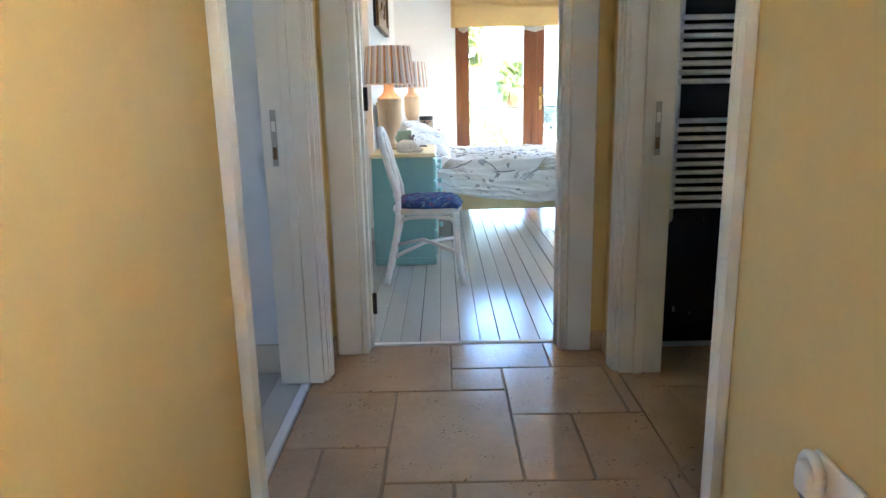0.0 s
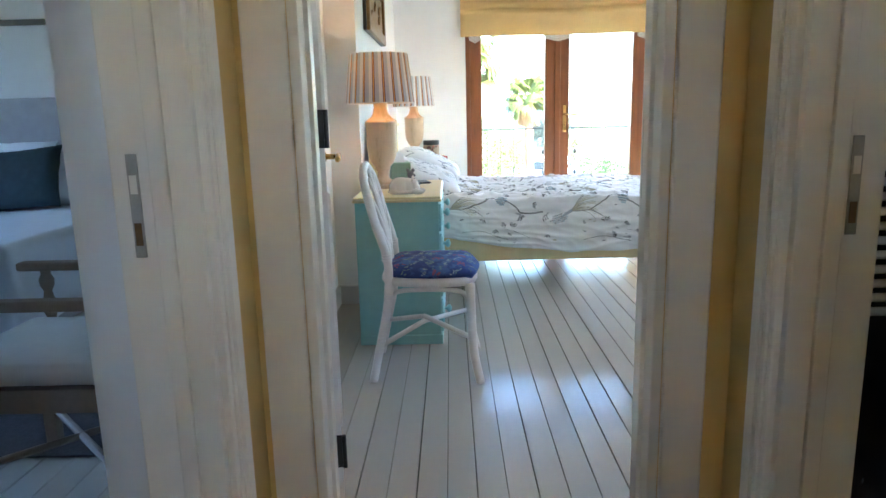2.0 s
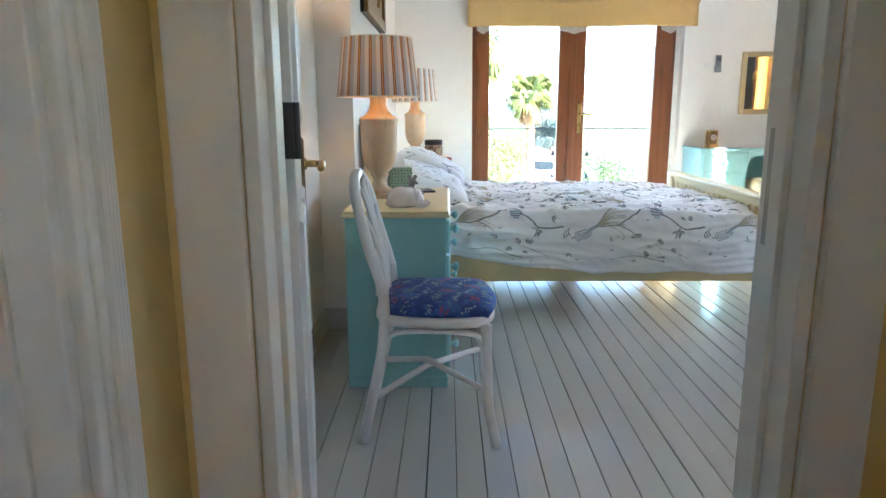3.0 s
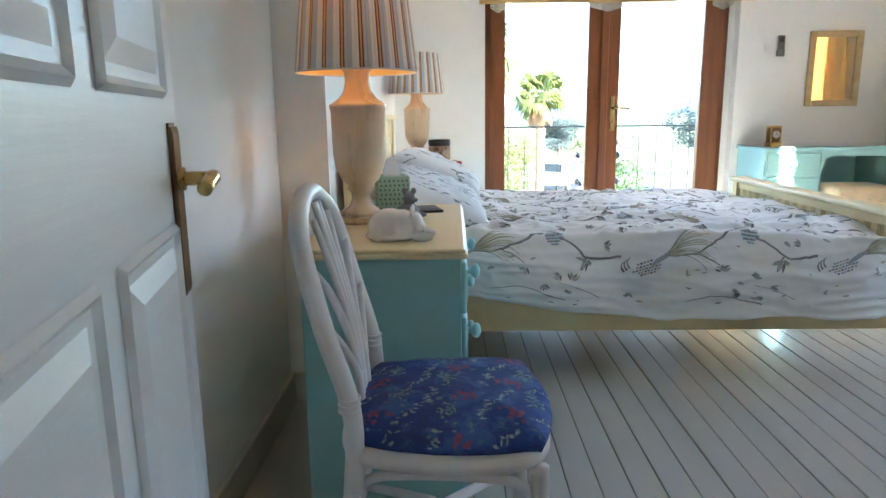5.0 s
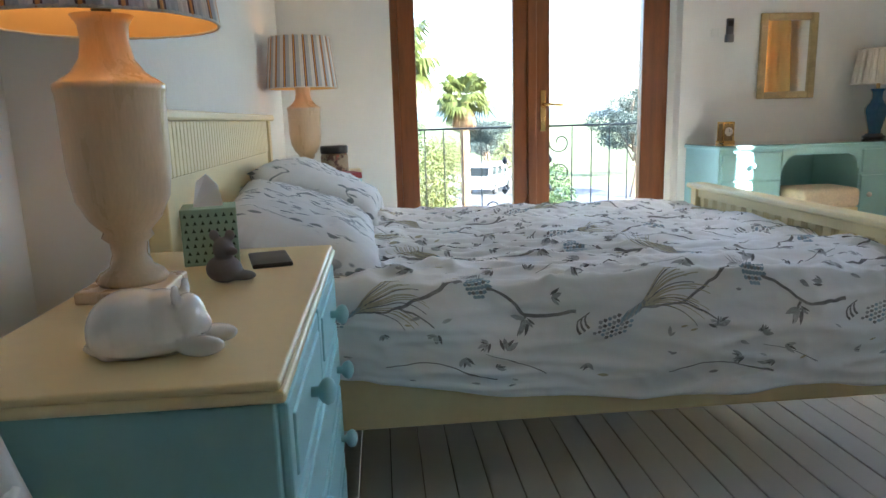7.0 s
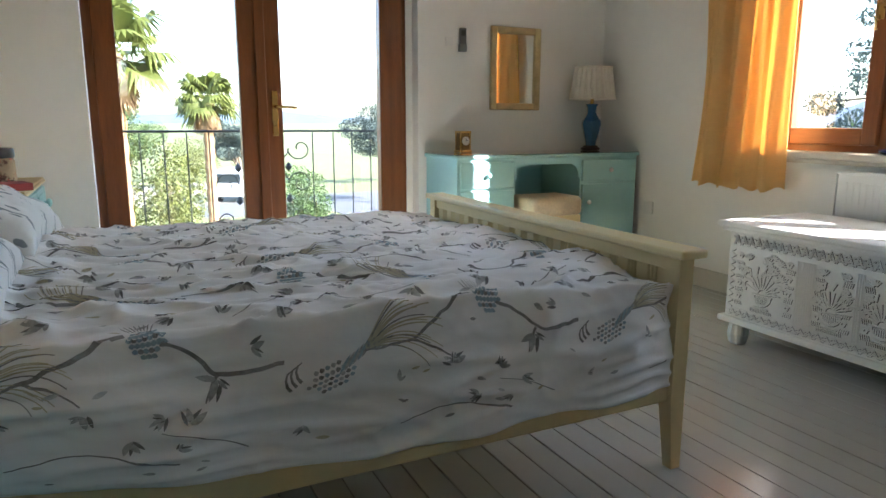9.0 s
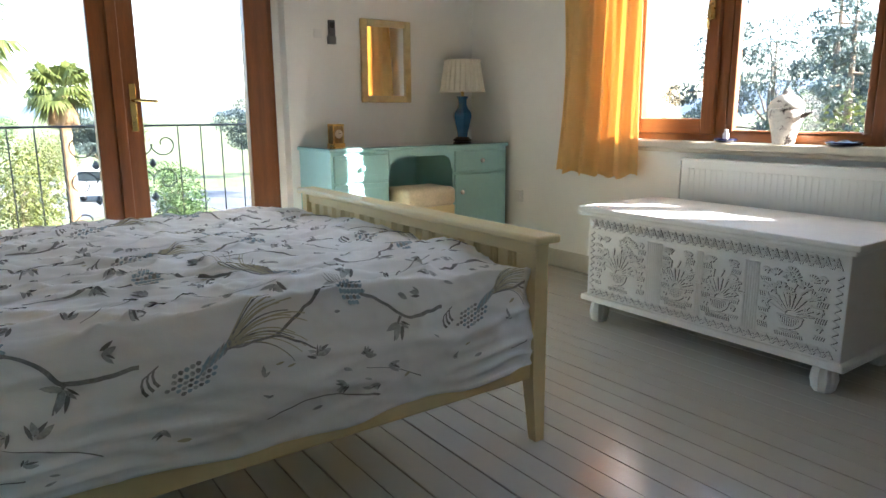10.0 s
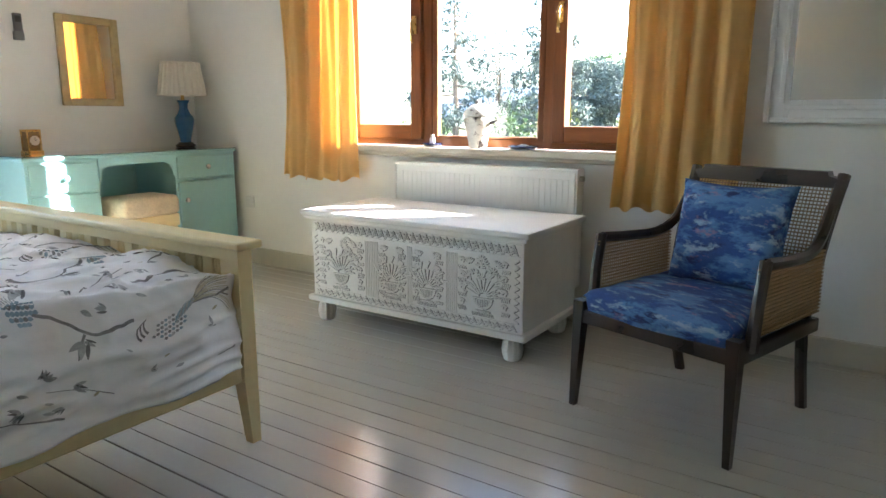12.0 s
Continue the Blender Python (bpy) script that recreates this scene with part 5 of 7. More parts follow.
# ---- door leaf of the bedroom, open against the wall ----
def door_leaf():
    rz = 11.6
    d = thing("door_leaf", "white four-panel bedroom door standing open", "door", (-0.225, 3.10, 0.006), rz)
    # local: y along the leaf from the hinge, x thickness (0 is the face towards the room)
    Wd, Hd, T = 0.815, 2.02, 0.0445
    bm = B()
    bx(bm, -T, 0, 0, 0, Wd, Hd, bevel=0.002)
    panels = [(0.08, 0.372), (0.443, 0.735)]
    rows_ = [(0.20, 0.915), (1.088, 1.90)]
    leaf = part("leaf", bm, DOORP, d)
    for ya, yb in panels:
        for za, zb in rows_:
            for face, s in ((0.0, 1), (-T, -1)):
                bm = B()
                # sunk moulding with a raised field
                f = 0.030
                o = [(ya, za), (yb, za), (yb, zb), (ya, zb)]
                def rect(i, x):
                    return [bm.verts.new((x, y + (i if y < (ya + yb) / 2 else -i), z + (i if z < (za + zb) / 2 else -i))) for y, z in o]
                rs = [rect(0, face + s * 0.0012), rect(0.008, face + s * 0.009), rect(0.017, face + s * 0.002), rect(f, face + s * 0.0012), rect(f + 0.026, face + s * 0.010)]
                for a, b in zip(rs, rs[1:]):
                    for k in range(4):
                        bm.faces.new((a[k], a[(k + 1) % 4], b[(k + 1) % 4], b[k]))
                bm.faces.new(rs[-1])
                part("panel_moulding", bm, DOORP, leaf)
    for face, s in ((0.0, 1), (-T, -1)):
        bm = B()
        bx(bm, face, Wd - 0.074, 0.80, face + s * 0.004, Wd - 0.036, 1.055, bevel=0.0015)
        for q in range(4):
            yq = Wd - 0.0685 + 0.009 * q
            tube(bm, [(face + s * 0.004, yq, 0.806), (face + s * 0.006, yq, 0.815), (face + s * 0.006, yq, 1.04), (face + s * 0.004, yq, 1.049)], 0.0042, 6)
        pl = part("handle_plate", bm, DBRASS, d, "ridged aged bronze handle plate")
        bm = B()
        tube(bm, curve_pts([(face, Wd - 0.055, 0.975), (face + s * 0.040, Wd - 0.055, 0.975), (face + s * 0.056, Wd - 0.068, 0.976), (face + s * 0.060, Wd - 0.10, 0.980), (face + s * 0.056, Wd - 0.145, 0.968)], 6), 0.0105, 10)
        tube(bm, [(face + s * 0.004, Wd - 0.055, 0.975), (face + s * 0.016, Wd - 0.055, 0.975)], 0.017, 14)
        part("lever", bm, BRASS, pl, "brass lever handle", True)
    for z in (0.165, 1.09, 1.86):
        bm = B()
        bx(bm, -0.030, -0.0025, z - 0.05, 0.0, 0.0, z + 0.05)
        tube(bm, [(0.006, -0.004, z - 0.05), (0.006, -0.004, z + 0.05)], 0.0065, 8)
        part("hinge", bm, IRON, d, "black iron hinge")
    return d


door_leaf()


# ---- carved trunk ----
# grey dirt of the carved cuts, coloured darker to paint in their shade
GROOVE = mat("grey_groove_dirt_and_shade", (0.13, 0.13, 0.125), 0.8, vary=0.4, scale=25)

def trunk():
    t = thing("carved_trunk", "white painted chest with carved front panels on bun feet", "chest", (2.87, 4.985, 0), 0.0)
    Lx, Ly = 0.62, 1.285
    bm = B()
    bx(bm, 0.035, 0.035, 0.13, Lx - 0.02, Ly - 0.05, 0.535, bevel=0.004)
    body = part("body", bm, TRUNKP, t)
    bm = B()
    bx(bm, 0.0, 0.0, 0.552, Lx, Ly, 0.576, bevel=0.006)
    bx(bm, 0.014, 0.014, 0.532, Lx - 0.01, Ly - 0.014, 0.553, bevel=0.006)
    part("lid", bm, TRUNKP, t, "plain flat white lid")
    bm = B()
    bx(bm, 0.012, 0.012, 0.105, Lx - 0.01, Ly - 0.025, 0.135, bevel=0.008)
    part("base_moulding", bm, TRUNKP, t)
    for x, y in ((0.075, 0.10), (0.075, Ly - 0.10), (Lx - 0.08, 0.10), (Lx - 0.08, Ly - 0.10)):
        bm = B()
        lathe(bm, [(0.030, 0.0), (0.040, 0.012), (0.047, 0.05), (0.042, 0.085), (0.034, 0.108)], x, y, 32, 10, 0.06)
        part("foot", bm, TRUNKP, t, "fluted bun foot")
    fx = 0.035
    # four carved panels between fluted bands
    rng = random.Random(5)
    bands = [(0.395, 0.060), (0.625, 0.026), (0.85, 0.075)]
    for y, w in bands:
        yy = y - w / 2
        while yy < y + w / 2:
            bm = B()
            tube(bm, [(fx - 0.001, yy, 0.178), (fx - 0.001, yy, 0.452)], 0.0048, 6)
            part("flute", bm, TRUNKP, body)
            yy += 0.0105
    bm = B()

    groove = B()

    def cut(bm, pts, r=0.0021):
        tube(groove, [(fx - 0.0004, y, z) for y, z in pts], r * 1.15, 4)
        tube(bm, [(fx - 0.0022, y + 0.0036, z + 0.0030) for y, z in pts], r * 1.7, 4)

    span = Ly - 0.135
    for z0, z1, n in ((0.472, 0.514, 31), (0.142, 0.170, 30)):
        s = span / n
        for k in range(n):
            y = 0.06 + s * k
            cut(bm, [(y, z0), (y + s / 2, z1), (y + s, z0)])
            cut(bm, [(y + s * 0.16, z0), (y + s / 2, z1 - 0.012), (y + s * 0.84, z0)], 0.0014)
            cut(bm, [(y + s * 0.38, z0 + 0.012), (y + s * 0.62, z0 + 0.012)], 0.0022)
            cut(bm, [(y + s * 0.86, z1 - 0.009), (y + s * 1.12, z1 - 0.009)], 0.0022)
        for z in (z0 - 0.005, z1 + 0.006):
            bx(bm, fx - 0.003, 0.05, z - 0.0015, fx + 0.002, Ly - 0.065, z + 0.0015)
    for y in (0.062, Ly - 0.078):
        for k in range(9):
            z = 0.18 + 0.03 * k
            cut(bm, [(y - 0.010, z), (y + 0.012, z + 0.015), (y - 0.010, z + 0.03)])
    part("zigzag_border", bm, TRUNKP, body)
    for i, (y0, y1) in enumerate(((0.095, 0.355), (0.435, 0.605), (0.645, 0.805), (0.895, 1.19))):
        bm = B()
        cy, hw = (y0 + y1) / 2, (y1 - y0) / 2

        def fan(y, z, n, r0, r1, a0, a1, w=0.0021):
            for k in range(n):
                a = a0 + (a1 - a0) * k / max(1, n - 1)
                cut(bm, [(y + math.cos(a) * r0, z + math.sin(a) * r0), (y + math.cos(a + 0.12) * r1, z + math.sin(a + 0.12) * r1)], w)

        def comb(y, z, n, step, h, slant=0.0):
            for k in range(n):
                cut(bm, [(y + k * step, z), (y + k * step + slant, z + h)], 0.0018)

        def arch(y, z, r, a0=0.0, a1=math.pi, w=0.0021):
            cut(bm, [(y + r * math.cos(a0 + (a1 - a0) * k / 8), z + r * math.sin(a0 + (a1 - a0) * k / 8)) for k in range(9)], w)

        # fluted bowl on its foot
        for rr in (0.046, 0.040):
            arch(cy, 0.262, rr, math.pi, 2 * math.pi)
        cut(bm, [(cy - 0.05, 0.263), (cy + 0.05, 0.263)], 0.0026)
        comb(cy - 0.030, 0.228, 8, 0.0085, 0.028)
        cut(bm, [(cy - 0.035, 0.206), (cy + 0.035, 0.206)], 0.0026)
        comb(cy - 0.05, 0.184, 13, 0.0085, 0.014, 0.004)
        # spreading leaves and a flower head above it
        fan(cy, 0.268, 11, 0.020, 0.088, 0.25, math.pi - 0.25)
        fan(cy, 0.268, 7, 0.095, 0.125, 0.5, math.pi - 0.5, 0.003)
        if i in (0, 3):
            for q in range(6):
                yy, zz = cy + rng.uniform(-0.05, 0.05), 0.35 + 0.016 * q
                fan(yy, zz, 7, 0.006, 0.026, rng.uniform(-0.4, 0.4), math.pi + rng.uniform(-0.4, 0.4))
            for s in (-1, 1):
                arch(cy + s * 0.075, 0.30, 0.026, -1.2, 2.6)
                arch(cy + s * 0.075, 0.30, 0.018, -1.2, 2.6)
        for s in (-1, 1):
            e = cy + s * (hw - 0.024)
            for q in range(4):
                zz = 0.20 + 0.062 * q
                comb(e - 0.018, zz, 5, 0.0085, rng.uniform(0.012, 0.022), s * 0.006)
                arch(e, zz + 0.036, 0.014, 0.3, math.pi - 0.3)
                arch(e, zz + 0.036, 0.008, 0.0, math.pi * 1.4)
            fan(cy + s * hw * 0.55, 0.345, 6, 0.008, 0.034, math.pi / 2 - s * 1.5, math.pi / 2 + s * 0.2)
            fan(cy + s * hw * 0.50, 0.41, 6, 0.006, 0.030, math.pi / 2 - s * 1.3, math.pi / 2 + s * 0.5)
            arch(cy + s * hw * 0.5, 0.29, 0.03, math.pi / 2 - s * 1.4, math.pi / 2 + s * 1.2)
        part("carved_panel", bm, TRUNKP, body, "carved vase of flowers")
    part("carved_groove", groove, GROOVE, body, "grey dirt in the cuts, their shade painted in")["kind"] = "stuff"
    return t


trunk()


# ---- armchair ----
def armchair():
    a = thing("bergere_armchair", "dark wood armchair with cane sides and blue cushions", "armchair", (2.857, 4.317, 0), -107.2)
    # local: faces -y
    w, d = 0.285, 0.29
    legs = {}
    for s in (-1, 1):
        bm = B()
        for z0, z1, a0, a1 in ((0, 0.40, 0.022, 0.042),):
            lo = [bm.verts.new((s * (w + 0.012) + dx * a0 / 2, -d + dy * a0 / 2, z0)) for dx, dy in ((-1, -1), (1, -1), (1, 1), (-1, 1))]
            hi = [bm.verts.new((s * w + dx * a1 / 2, -d + 0.01 + dy * a1 / 2, z1)) for dx, dy in ((-1, -1), (1, -1), (1, 1), (-1, 1))]
            bm.faces.new(lo[::-1])
            bm.faces.new(hi)
            for i in range(4):
                bm.faces.new((lo[i], lo[(i + 1) % 4], hi[(i + 1) % 4], hi[i]))
        part("front_leg", bm, DARKW, a)
        bm = B()
        tube(bm, curve_pts([(s * 0.245, d + 0.05, 0), (s * 0.25, d - 0.01, 0.20), (s * 0.255, d - 0.03, 0.38), (s * 0.265, d + 0.035, 0.64), (s * 0.275, d + 0.12, 0.845)], 6), 0.021, 8)
        part("back_post", bm, DARKW, a)
        # arm: back post, sweeps down, runs forward, then down to the seat
        bm = B()
        tube(bm, curve_pts([(s * 0.268, d + 0.06, 0.735), (s * 0.275, d - 0.02, 0.64), (s * 0.285, d - 0.12, 0.60), (s * 0.295, 0.02, 0.60), (s * 0.298, -d + 0.13, 0.612)], 6), 0.019, 8)
        part("arm_rail", bm, DARKW, a)
        bm = B()
        tube(bm, [(s * 0.295, -d + 0.085, 0.35), (s * 0.298, -d + 0.10, 0.50), (s * 0.298, -d + 0.125, 0.625)], [0.022, 0.019, 0.020], 8)
        part("arm_post", bm, DARKW, a)
        # cane side
        bm = B()
        y = -d + 0.11
        while y < d - 0.02:
            bx(bm, s * 0.292 - 0.002, y, 0.385, s * 0.292 + 0.002, y + 0.0035, 0.605)
            y += 0.0125
        z = 0.385
        while z < 0.60:
            bx(bm, s * 0.292 - 0.003, -d + 0.10, z, s * 0.292 + 0.003, d - 0.015, z + 0.0045)
            z += 0.0125
        part("cane_panel", bm, CANE, a, "woven cane side")["kind"] = "stuff"
    bm = B()
    bx(bm, -w - 0.015, -d - 0.003, 0.318, w + 0.015, -d + 0.032, 0.368, bevel=0.006)
    part("seat_rail", bm, DARKW, a)
    for s in (-1, 1):
        bm = B()
        bx(bm, s * 0.285 - 0.016, -d + 0.03, 0.318, s * 0.285 + 0.016, d - 0.02, 0.366, bevel=0.006)
        part("seat_rail", bm, DARKW, a)
    bm = B()
    bx(bm, -0.25, d - 0.045, 0.30, 0.25, d - 0.01, 0.37, bevel=0.006)
    part("seat_rail", bm, DARKW, a)
    bm = B()
    bx(bm, -0.27, -d + 0.02, 0.33, 0.27, d - 0.02, 0.352)
    part("seat_deck", bm, DARKW, a)
    # crest with stepped ends
    bm = B()
    extrude_shape(bm, [(-0.285, 0.80), (0.285, 0.80), (0.285, 0.828), (0.235, 0.840), (0.23, 0.855), (-0.23, 0.855), (-0.235, 0.840), (-0.285, 0.828)], 1, d + 0.092, d + 0.136)
    part("crest_rail", bm, DARKW, a)
    bm = B()
    n = 0
    x = -0.255
    while x < 0.255:
        tube(bm, [(x, d - 0.02, 0.40), (x, d + 0.05, 0.63), (x, d + 0.112, 0.805)], 0.0026, 4)
        x += 0.0125
    z = 0.41
    while z < 0.80:
        f = (z - 0.40) / 0.405
        y = d - 0.022 + 0.132 * f ** 1.15
        bx(bm, -0.255, y - 0.0025, z, 0.255, y + 0.0025, z + 0.0045)
        z += 0.0125
    part("cane_panel", bm, CANE, a, "woven cane back")["kind"] = "stuff"
    return a


CANE = mat("golden_cane", (0.27, 0.165, 0.075), 0.45, vary=0.25, scale=30)
armchair()
ac = pose(2.857, 4.317, 0, 0, 0, -107.2)
seat_cushion((ac @ Vector((0, -0.02, 0.358)))[:], 0.278, 0.29, 0.10, BLUESPLASH, "seat cushion in blue watercolour print on the armchair", -107.2, taper=0.0, corner=0.07, dome=5.0, edge=0.62)
bc = ac @ pose(0.015, 0.155, 0.625, 76, 0, 4)
pc = pillow("cushion", (0, 0, 0), (0.205, 0.195, 0.075), (0, 0, 0), BLUESPLASH, "square scatter cushion in blue watercolour print on the armchair", 2.2, "cushion")
pc.matrix_world = bc


# ---- table lamps by the bed ----
def urn_lamp(loc, energy, size=1.0):
    l = thing("table_lamp", "cream wooden urn table lamp with a striped pleated shade", "table lamp", loc)
    bm = B()
    bx(bm, -0.075, -0.075, 0, 0.075, 0.075, 0.022, bevel=0.004)
    part("base_plate", bm, URN, l)
    bm = B()
    lathe(bm, [(0.055, 0.020), (0.062, 0.030), (0.055, 0.042), (0.038, 0.052), (0.030, 0.075), (0.032, 0.095), (0.044, 0.106), (0.040, 0.116), (0.060, 0.138), (0.078, 0.175),
               (0.085, 0.225), (0.087, 0.34), (0.088, 0.358), (0.090, 0.362), (0.090, 0.372), (0.084, 0.376), (0.060, 0.392), (0.044, 0.415), (0.038, 0.445), (0.040, 0.470), (0.050, 0.486)], 0, 0, 40)
    part("urn", bm, URN, l, "", True)
    bm = B()
    lathe(bm, [(0.012, 0.48), (0.016, 0.49), (0.016, 0.53), (0.011, 0.535)], 0, 0, 14)
    part("lamp_holder", bm, BLACKP, l)
    bm = B()
    lathe(bm, [(0.012, 0.53), (0.026, 0.56), (0.030, 0.59), (0.022, 0.62), (0.005, 0.632)], 0, 0, 16)
    part("bulb", bm, CHINA, l, "", True)
    bm = B()
    seg = 208
    rings = []
    for r, z in ((0.190, 0.470), (0.175, 0.60), (0.159, 0.735)):
        rings.append([bm.verts.new(((r + 0.0016 * (k % 2)) * math.cos(2 * math.pi * k / seg), (r + 0.0016 * (k % 2)) * math.sin(2 * math.pi * k / seg), z)) for k in range(seg)])
    for a, b in zip(rings, rings[1:]):
        for k in range(seg):
            bm.faces.new((a[k], a[(k + 1) % seg], b[(k + 1) % seg], b[k]))
    sh = part("shade", bm, STRIPE, l, "striped pleated fabric shade")
    bm = B()
    rings = []
    for r, z in ((0.187, 0.471), (0.172, 0.60), (0.156, 0.734)):
        rings.append([bm.verts.new((r * math.cos(2 * math.pi * k / 48), r * math.sin(2 * math.pi * k / 48), z)) for k in range(48)])
    for a, b in zip(rings, rings[1:]):
        for k in range(48):
            bm.faces.new((b[k], b[(k + 1) % 48], a[(k + 1) % 48], a[k]))
    part("shade_lining", bm, SHADEIN, sh, "", True)
    for r, z in ((0.189, 0.472), (0.158, 0.733)):
        bm = B()
        tube(bm, [(r * math.cos(2 * math.pi * k / 48), r * math.sin(2 * math.pi * k / 48), z) for k in range(48)], 0.003, 6, closed=True)
        part("shade_ring", bm, LACE, sh)
    bm = B()
    for k in range(3):
        a = 2 * math.pi * k / 3
        tube(bm, [(0.0, 0.0, 0.655), (0.16 * math.cos(a), 0.16 * math.sin(a), 0.72)], 0.002, 5)
    part("shade_carrier", bm, STEEL, sh)
    lamp = new("lamp_bulb_light", bpy.data.lights.new("lamp_bulb_light", 'POINT'))
    lamp.data.energy, lamp.data.color, lamp.data.shadow_soft_size = energy, (1.0, 0.62, 0.28), 0.03
    lamp.matrix_world = pose(loc[0], loc[1], loc[2] + 0.648 * size)
    l.matrix_world = pose(*loc) @ Matrix.Scale(size, 4)
    return l


urn_lamp((-0.26, 4.945, 0.745), 0.13, 0.956)
urn_lamp((-0.215, 7.45, 0.745), 0.08, 0.985)


# ---- small things on the chest of drawers ----
def tissue_box():
    t = thing("tissue_box", "square green patterned card tissue box with a tissue showing", "tissue box", (-0.188, 5.21, 0.745), 12)
    bm = B()
    bx(bm, -0.055, -0.055, 0, 0.055, 0.055, 0.118, bevel=0.002)
    part("box", bm, CARD, t)
    bm = B()
    for s in (-1, 1):
        p = [bm.verts.new((x, 0.012 * s + 0.006 * math.sin(x * 90), z)) for x, z in ((-0.03, 0.118), (0.03, 0.118), (0.022, 0.16), (0.0, 0.185), (-0.02, 0.17))]
        bm.faces.new(p if s > 0 else p[::-1])
    part("tissue", bm, LINEN, t)
    # rows of small printed triangles round the sides
    bm = B()
    for f in range(4):
        m = pose(0, 0, 0, 0, 0, 90 * f)
        for r_ in range(7):
            for k in range(7):
                x, z = -0.046 + 0.0152 * k + 0.0036 * (r_ % 2), 0.008 + 0.0155 * r_
                bm.faces.new([bm.verts.new(m @ Vector((x + u, -0.0556, z + v))) for u, v in ((-0.0038, 0), (0.0038, 0), (0, 0.0085))])
    part("triangle_print", bm, CARDT, t)["kind"] = "stuff"


CARD = mat("pale_green_card", (0.27, 0.40, 0.31), 0.7, vary=0.05)
CARDT = mat("dark_green_triangles", (0.02, 0.05, 0.04), 0.7)
tissue_box()


def blob(bm, c, r, seg=16, rings=10):
    m = Matrix.Translation(c) @ Matrix.Diagonal((*r, 1))
    bmesh.ops.create_uvsphere(bm, u_segments=seg, v_segments=rings, radius=1, matrix=m)


def china_cat():
    """Sleeping animal figure in white china, one plain shape."""
    bm = B()
    blob(bm, (-0.030, 0, 0.034), (0.070, 0.056, 0.046), 24, 14)
    blob(bm, (-0.062, 0.0, 0.030), (0.038, 0.054, 0.040), 20, 12)
    blob(bm, (0.010, 0, 0.034), (0.050, 0.050, 0.043), 20, 12)
    blob(bm, (-0.02, 0, 0.012), (0.088, 0.056, 0.014), 20, 12)
    blob(bm, (0.050, -0.010, 0.044), (0.026, 0.032, 0.028), 18, 12)
    blob(bm, (0.068, -0.012, 0.034), (0.016, 0.018, 0.014))
    blob(bm, (0.040, -0.034, 0.074), (0.007, 0.009, 0.014))
    blob(bm, (0.044, 0.014, 0.074), (0.007, 0.009, 0.014))
    blob(bm, (0.070, -0.040, 0.012), (0.036, 0.013, 0.013))
    blob(bm, (0.082, 0.012, 0.014), (0.036, 0.013, 0.013))
    ob = single("china_cat", bm, CHINA, "white glazed china cat lying on the chest of drawers", "ornament", True, (-0.117, 4.62, 0.745), 4)
    ob.scale = (0.84, 0.88, 1.06)
    rm = ob.modifiers.new("merge", 'REMESH')
    rm.mode, rm.voxel_size, rm.use_smooth_shade = 'VOXEL', 0.004, True
    bm = B()
    blob(bm, (0, 0, 0.024), (0.034, 0.026, 0.026), 18, 12)
    blob(bm, (0.004, -0.004, 0.062), (0.020, 0.018, 0.022), 16, 10)
    blob(bm, (-0.012, -0.004, 0.088), (0.010, 0.005, 0.011))
    blob(bm, (0.018, -0.004, 0.088), (0.010, 0.005, 0.011))
    blob(bm, (0.022, -0.014, 0.060), (0.013, 0.008, 0.008))
    blob(bm, (0.03, 0.0, 0.012), (0.03, 0.012, 0.010))
    ob = single("felt_mouse", bm, GREYC, "small grey felt mouse figure on the chest of drawers", "ornament", True, (-0.117, 5.0, 0.745), -10)
    rm = ob.modifiers.new("merge", 'REMESH')
    rm.mode, rm.voxel_size, rm.use_smooth_shade = 'VOXEL', 0.003, True


china_cat()
bm = B()
bx(bm, -0.04, -0.07, 0, 0.04, 0.07, 0.009, bevel=0.003)
single("mobile_phone", bm, BLACKP, "black mobile phone lying on the cream chest top", "phone", False, (-0.062, 5.17, 0.745), 14)

jar = thing("storage_jar", "glass jar with a black screw lid on the bedside chest", "jar", (-0.065, 7.40, 0.745))
bm = B()
lathe(bm, [(0.064, 0), (0.072, 0.008), (0.073, 0.105), (0.066, 0.125)], 0, 0, 28)
part("jar_body", bm, splash_cloth("red_and_cream_label", (0.34, 0.27, 0.18), [((0.10, 0.05, 0.04), 0.50, 1.0), ((0.42, 0.07, 0.06), 0.58, 1.6)], 20), jar, "", True)
bm = B()
lathe(bm, [(0.070, 0.122), (0.073, 0.126), (0.073, 0.158), (0.068, 0.163)], 0, 0, 32)
part("lid", bm, BLACKP, jar, "black plastic lid", True)
bm = B()
bx(bm, -0.05, -0.07, 0, 0.05, 0.07, 0.03, bevel=0.003)
single("red_book", bm, mat("red_cover", (0.35, 0.05, 0.05), 0.5), "small red book on the bedside chest", "book", False, (0.012, 7.25, 0.745), 20)

# framed carving over the bed
pc_ = thing("framed_carving", "dark gilt carved panel in a black-edged frame", "picture", (-0.418, 6.17, 1.66))
bm = B()
bx(bm, 0, -0.52, 0, 0.022, 0.52, 0.70, bevel=0.003)
part("backing", bm, BLACKP, pc_)
bm = B()
for a, b, c, d in ((-0.52, -0.45, 0, 0.70), (0.45, 0.52, 0, 0.70), (-0.45, 0.45, 0, 0.07), (-0.45, 0.45, 0.63, 0.70)):
    bx(bm, 0.022, a, c, 0.045, b, d, bevel=0.006)
part("frame", bm, DGOLD, pc_)
bm = B()
bx(bm, 0.0225, -0.45, 0.07, 0.027, 0.45, 0.63)
rng = random.Random(3)
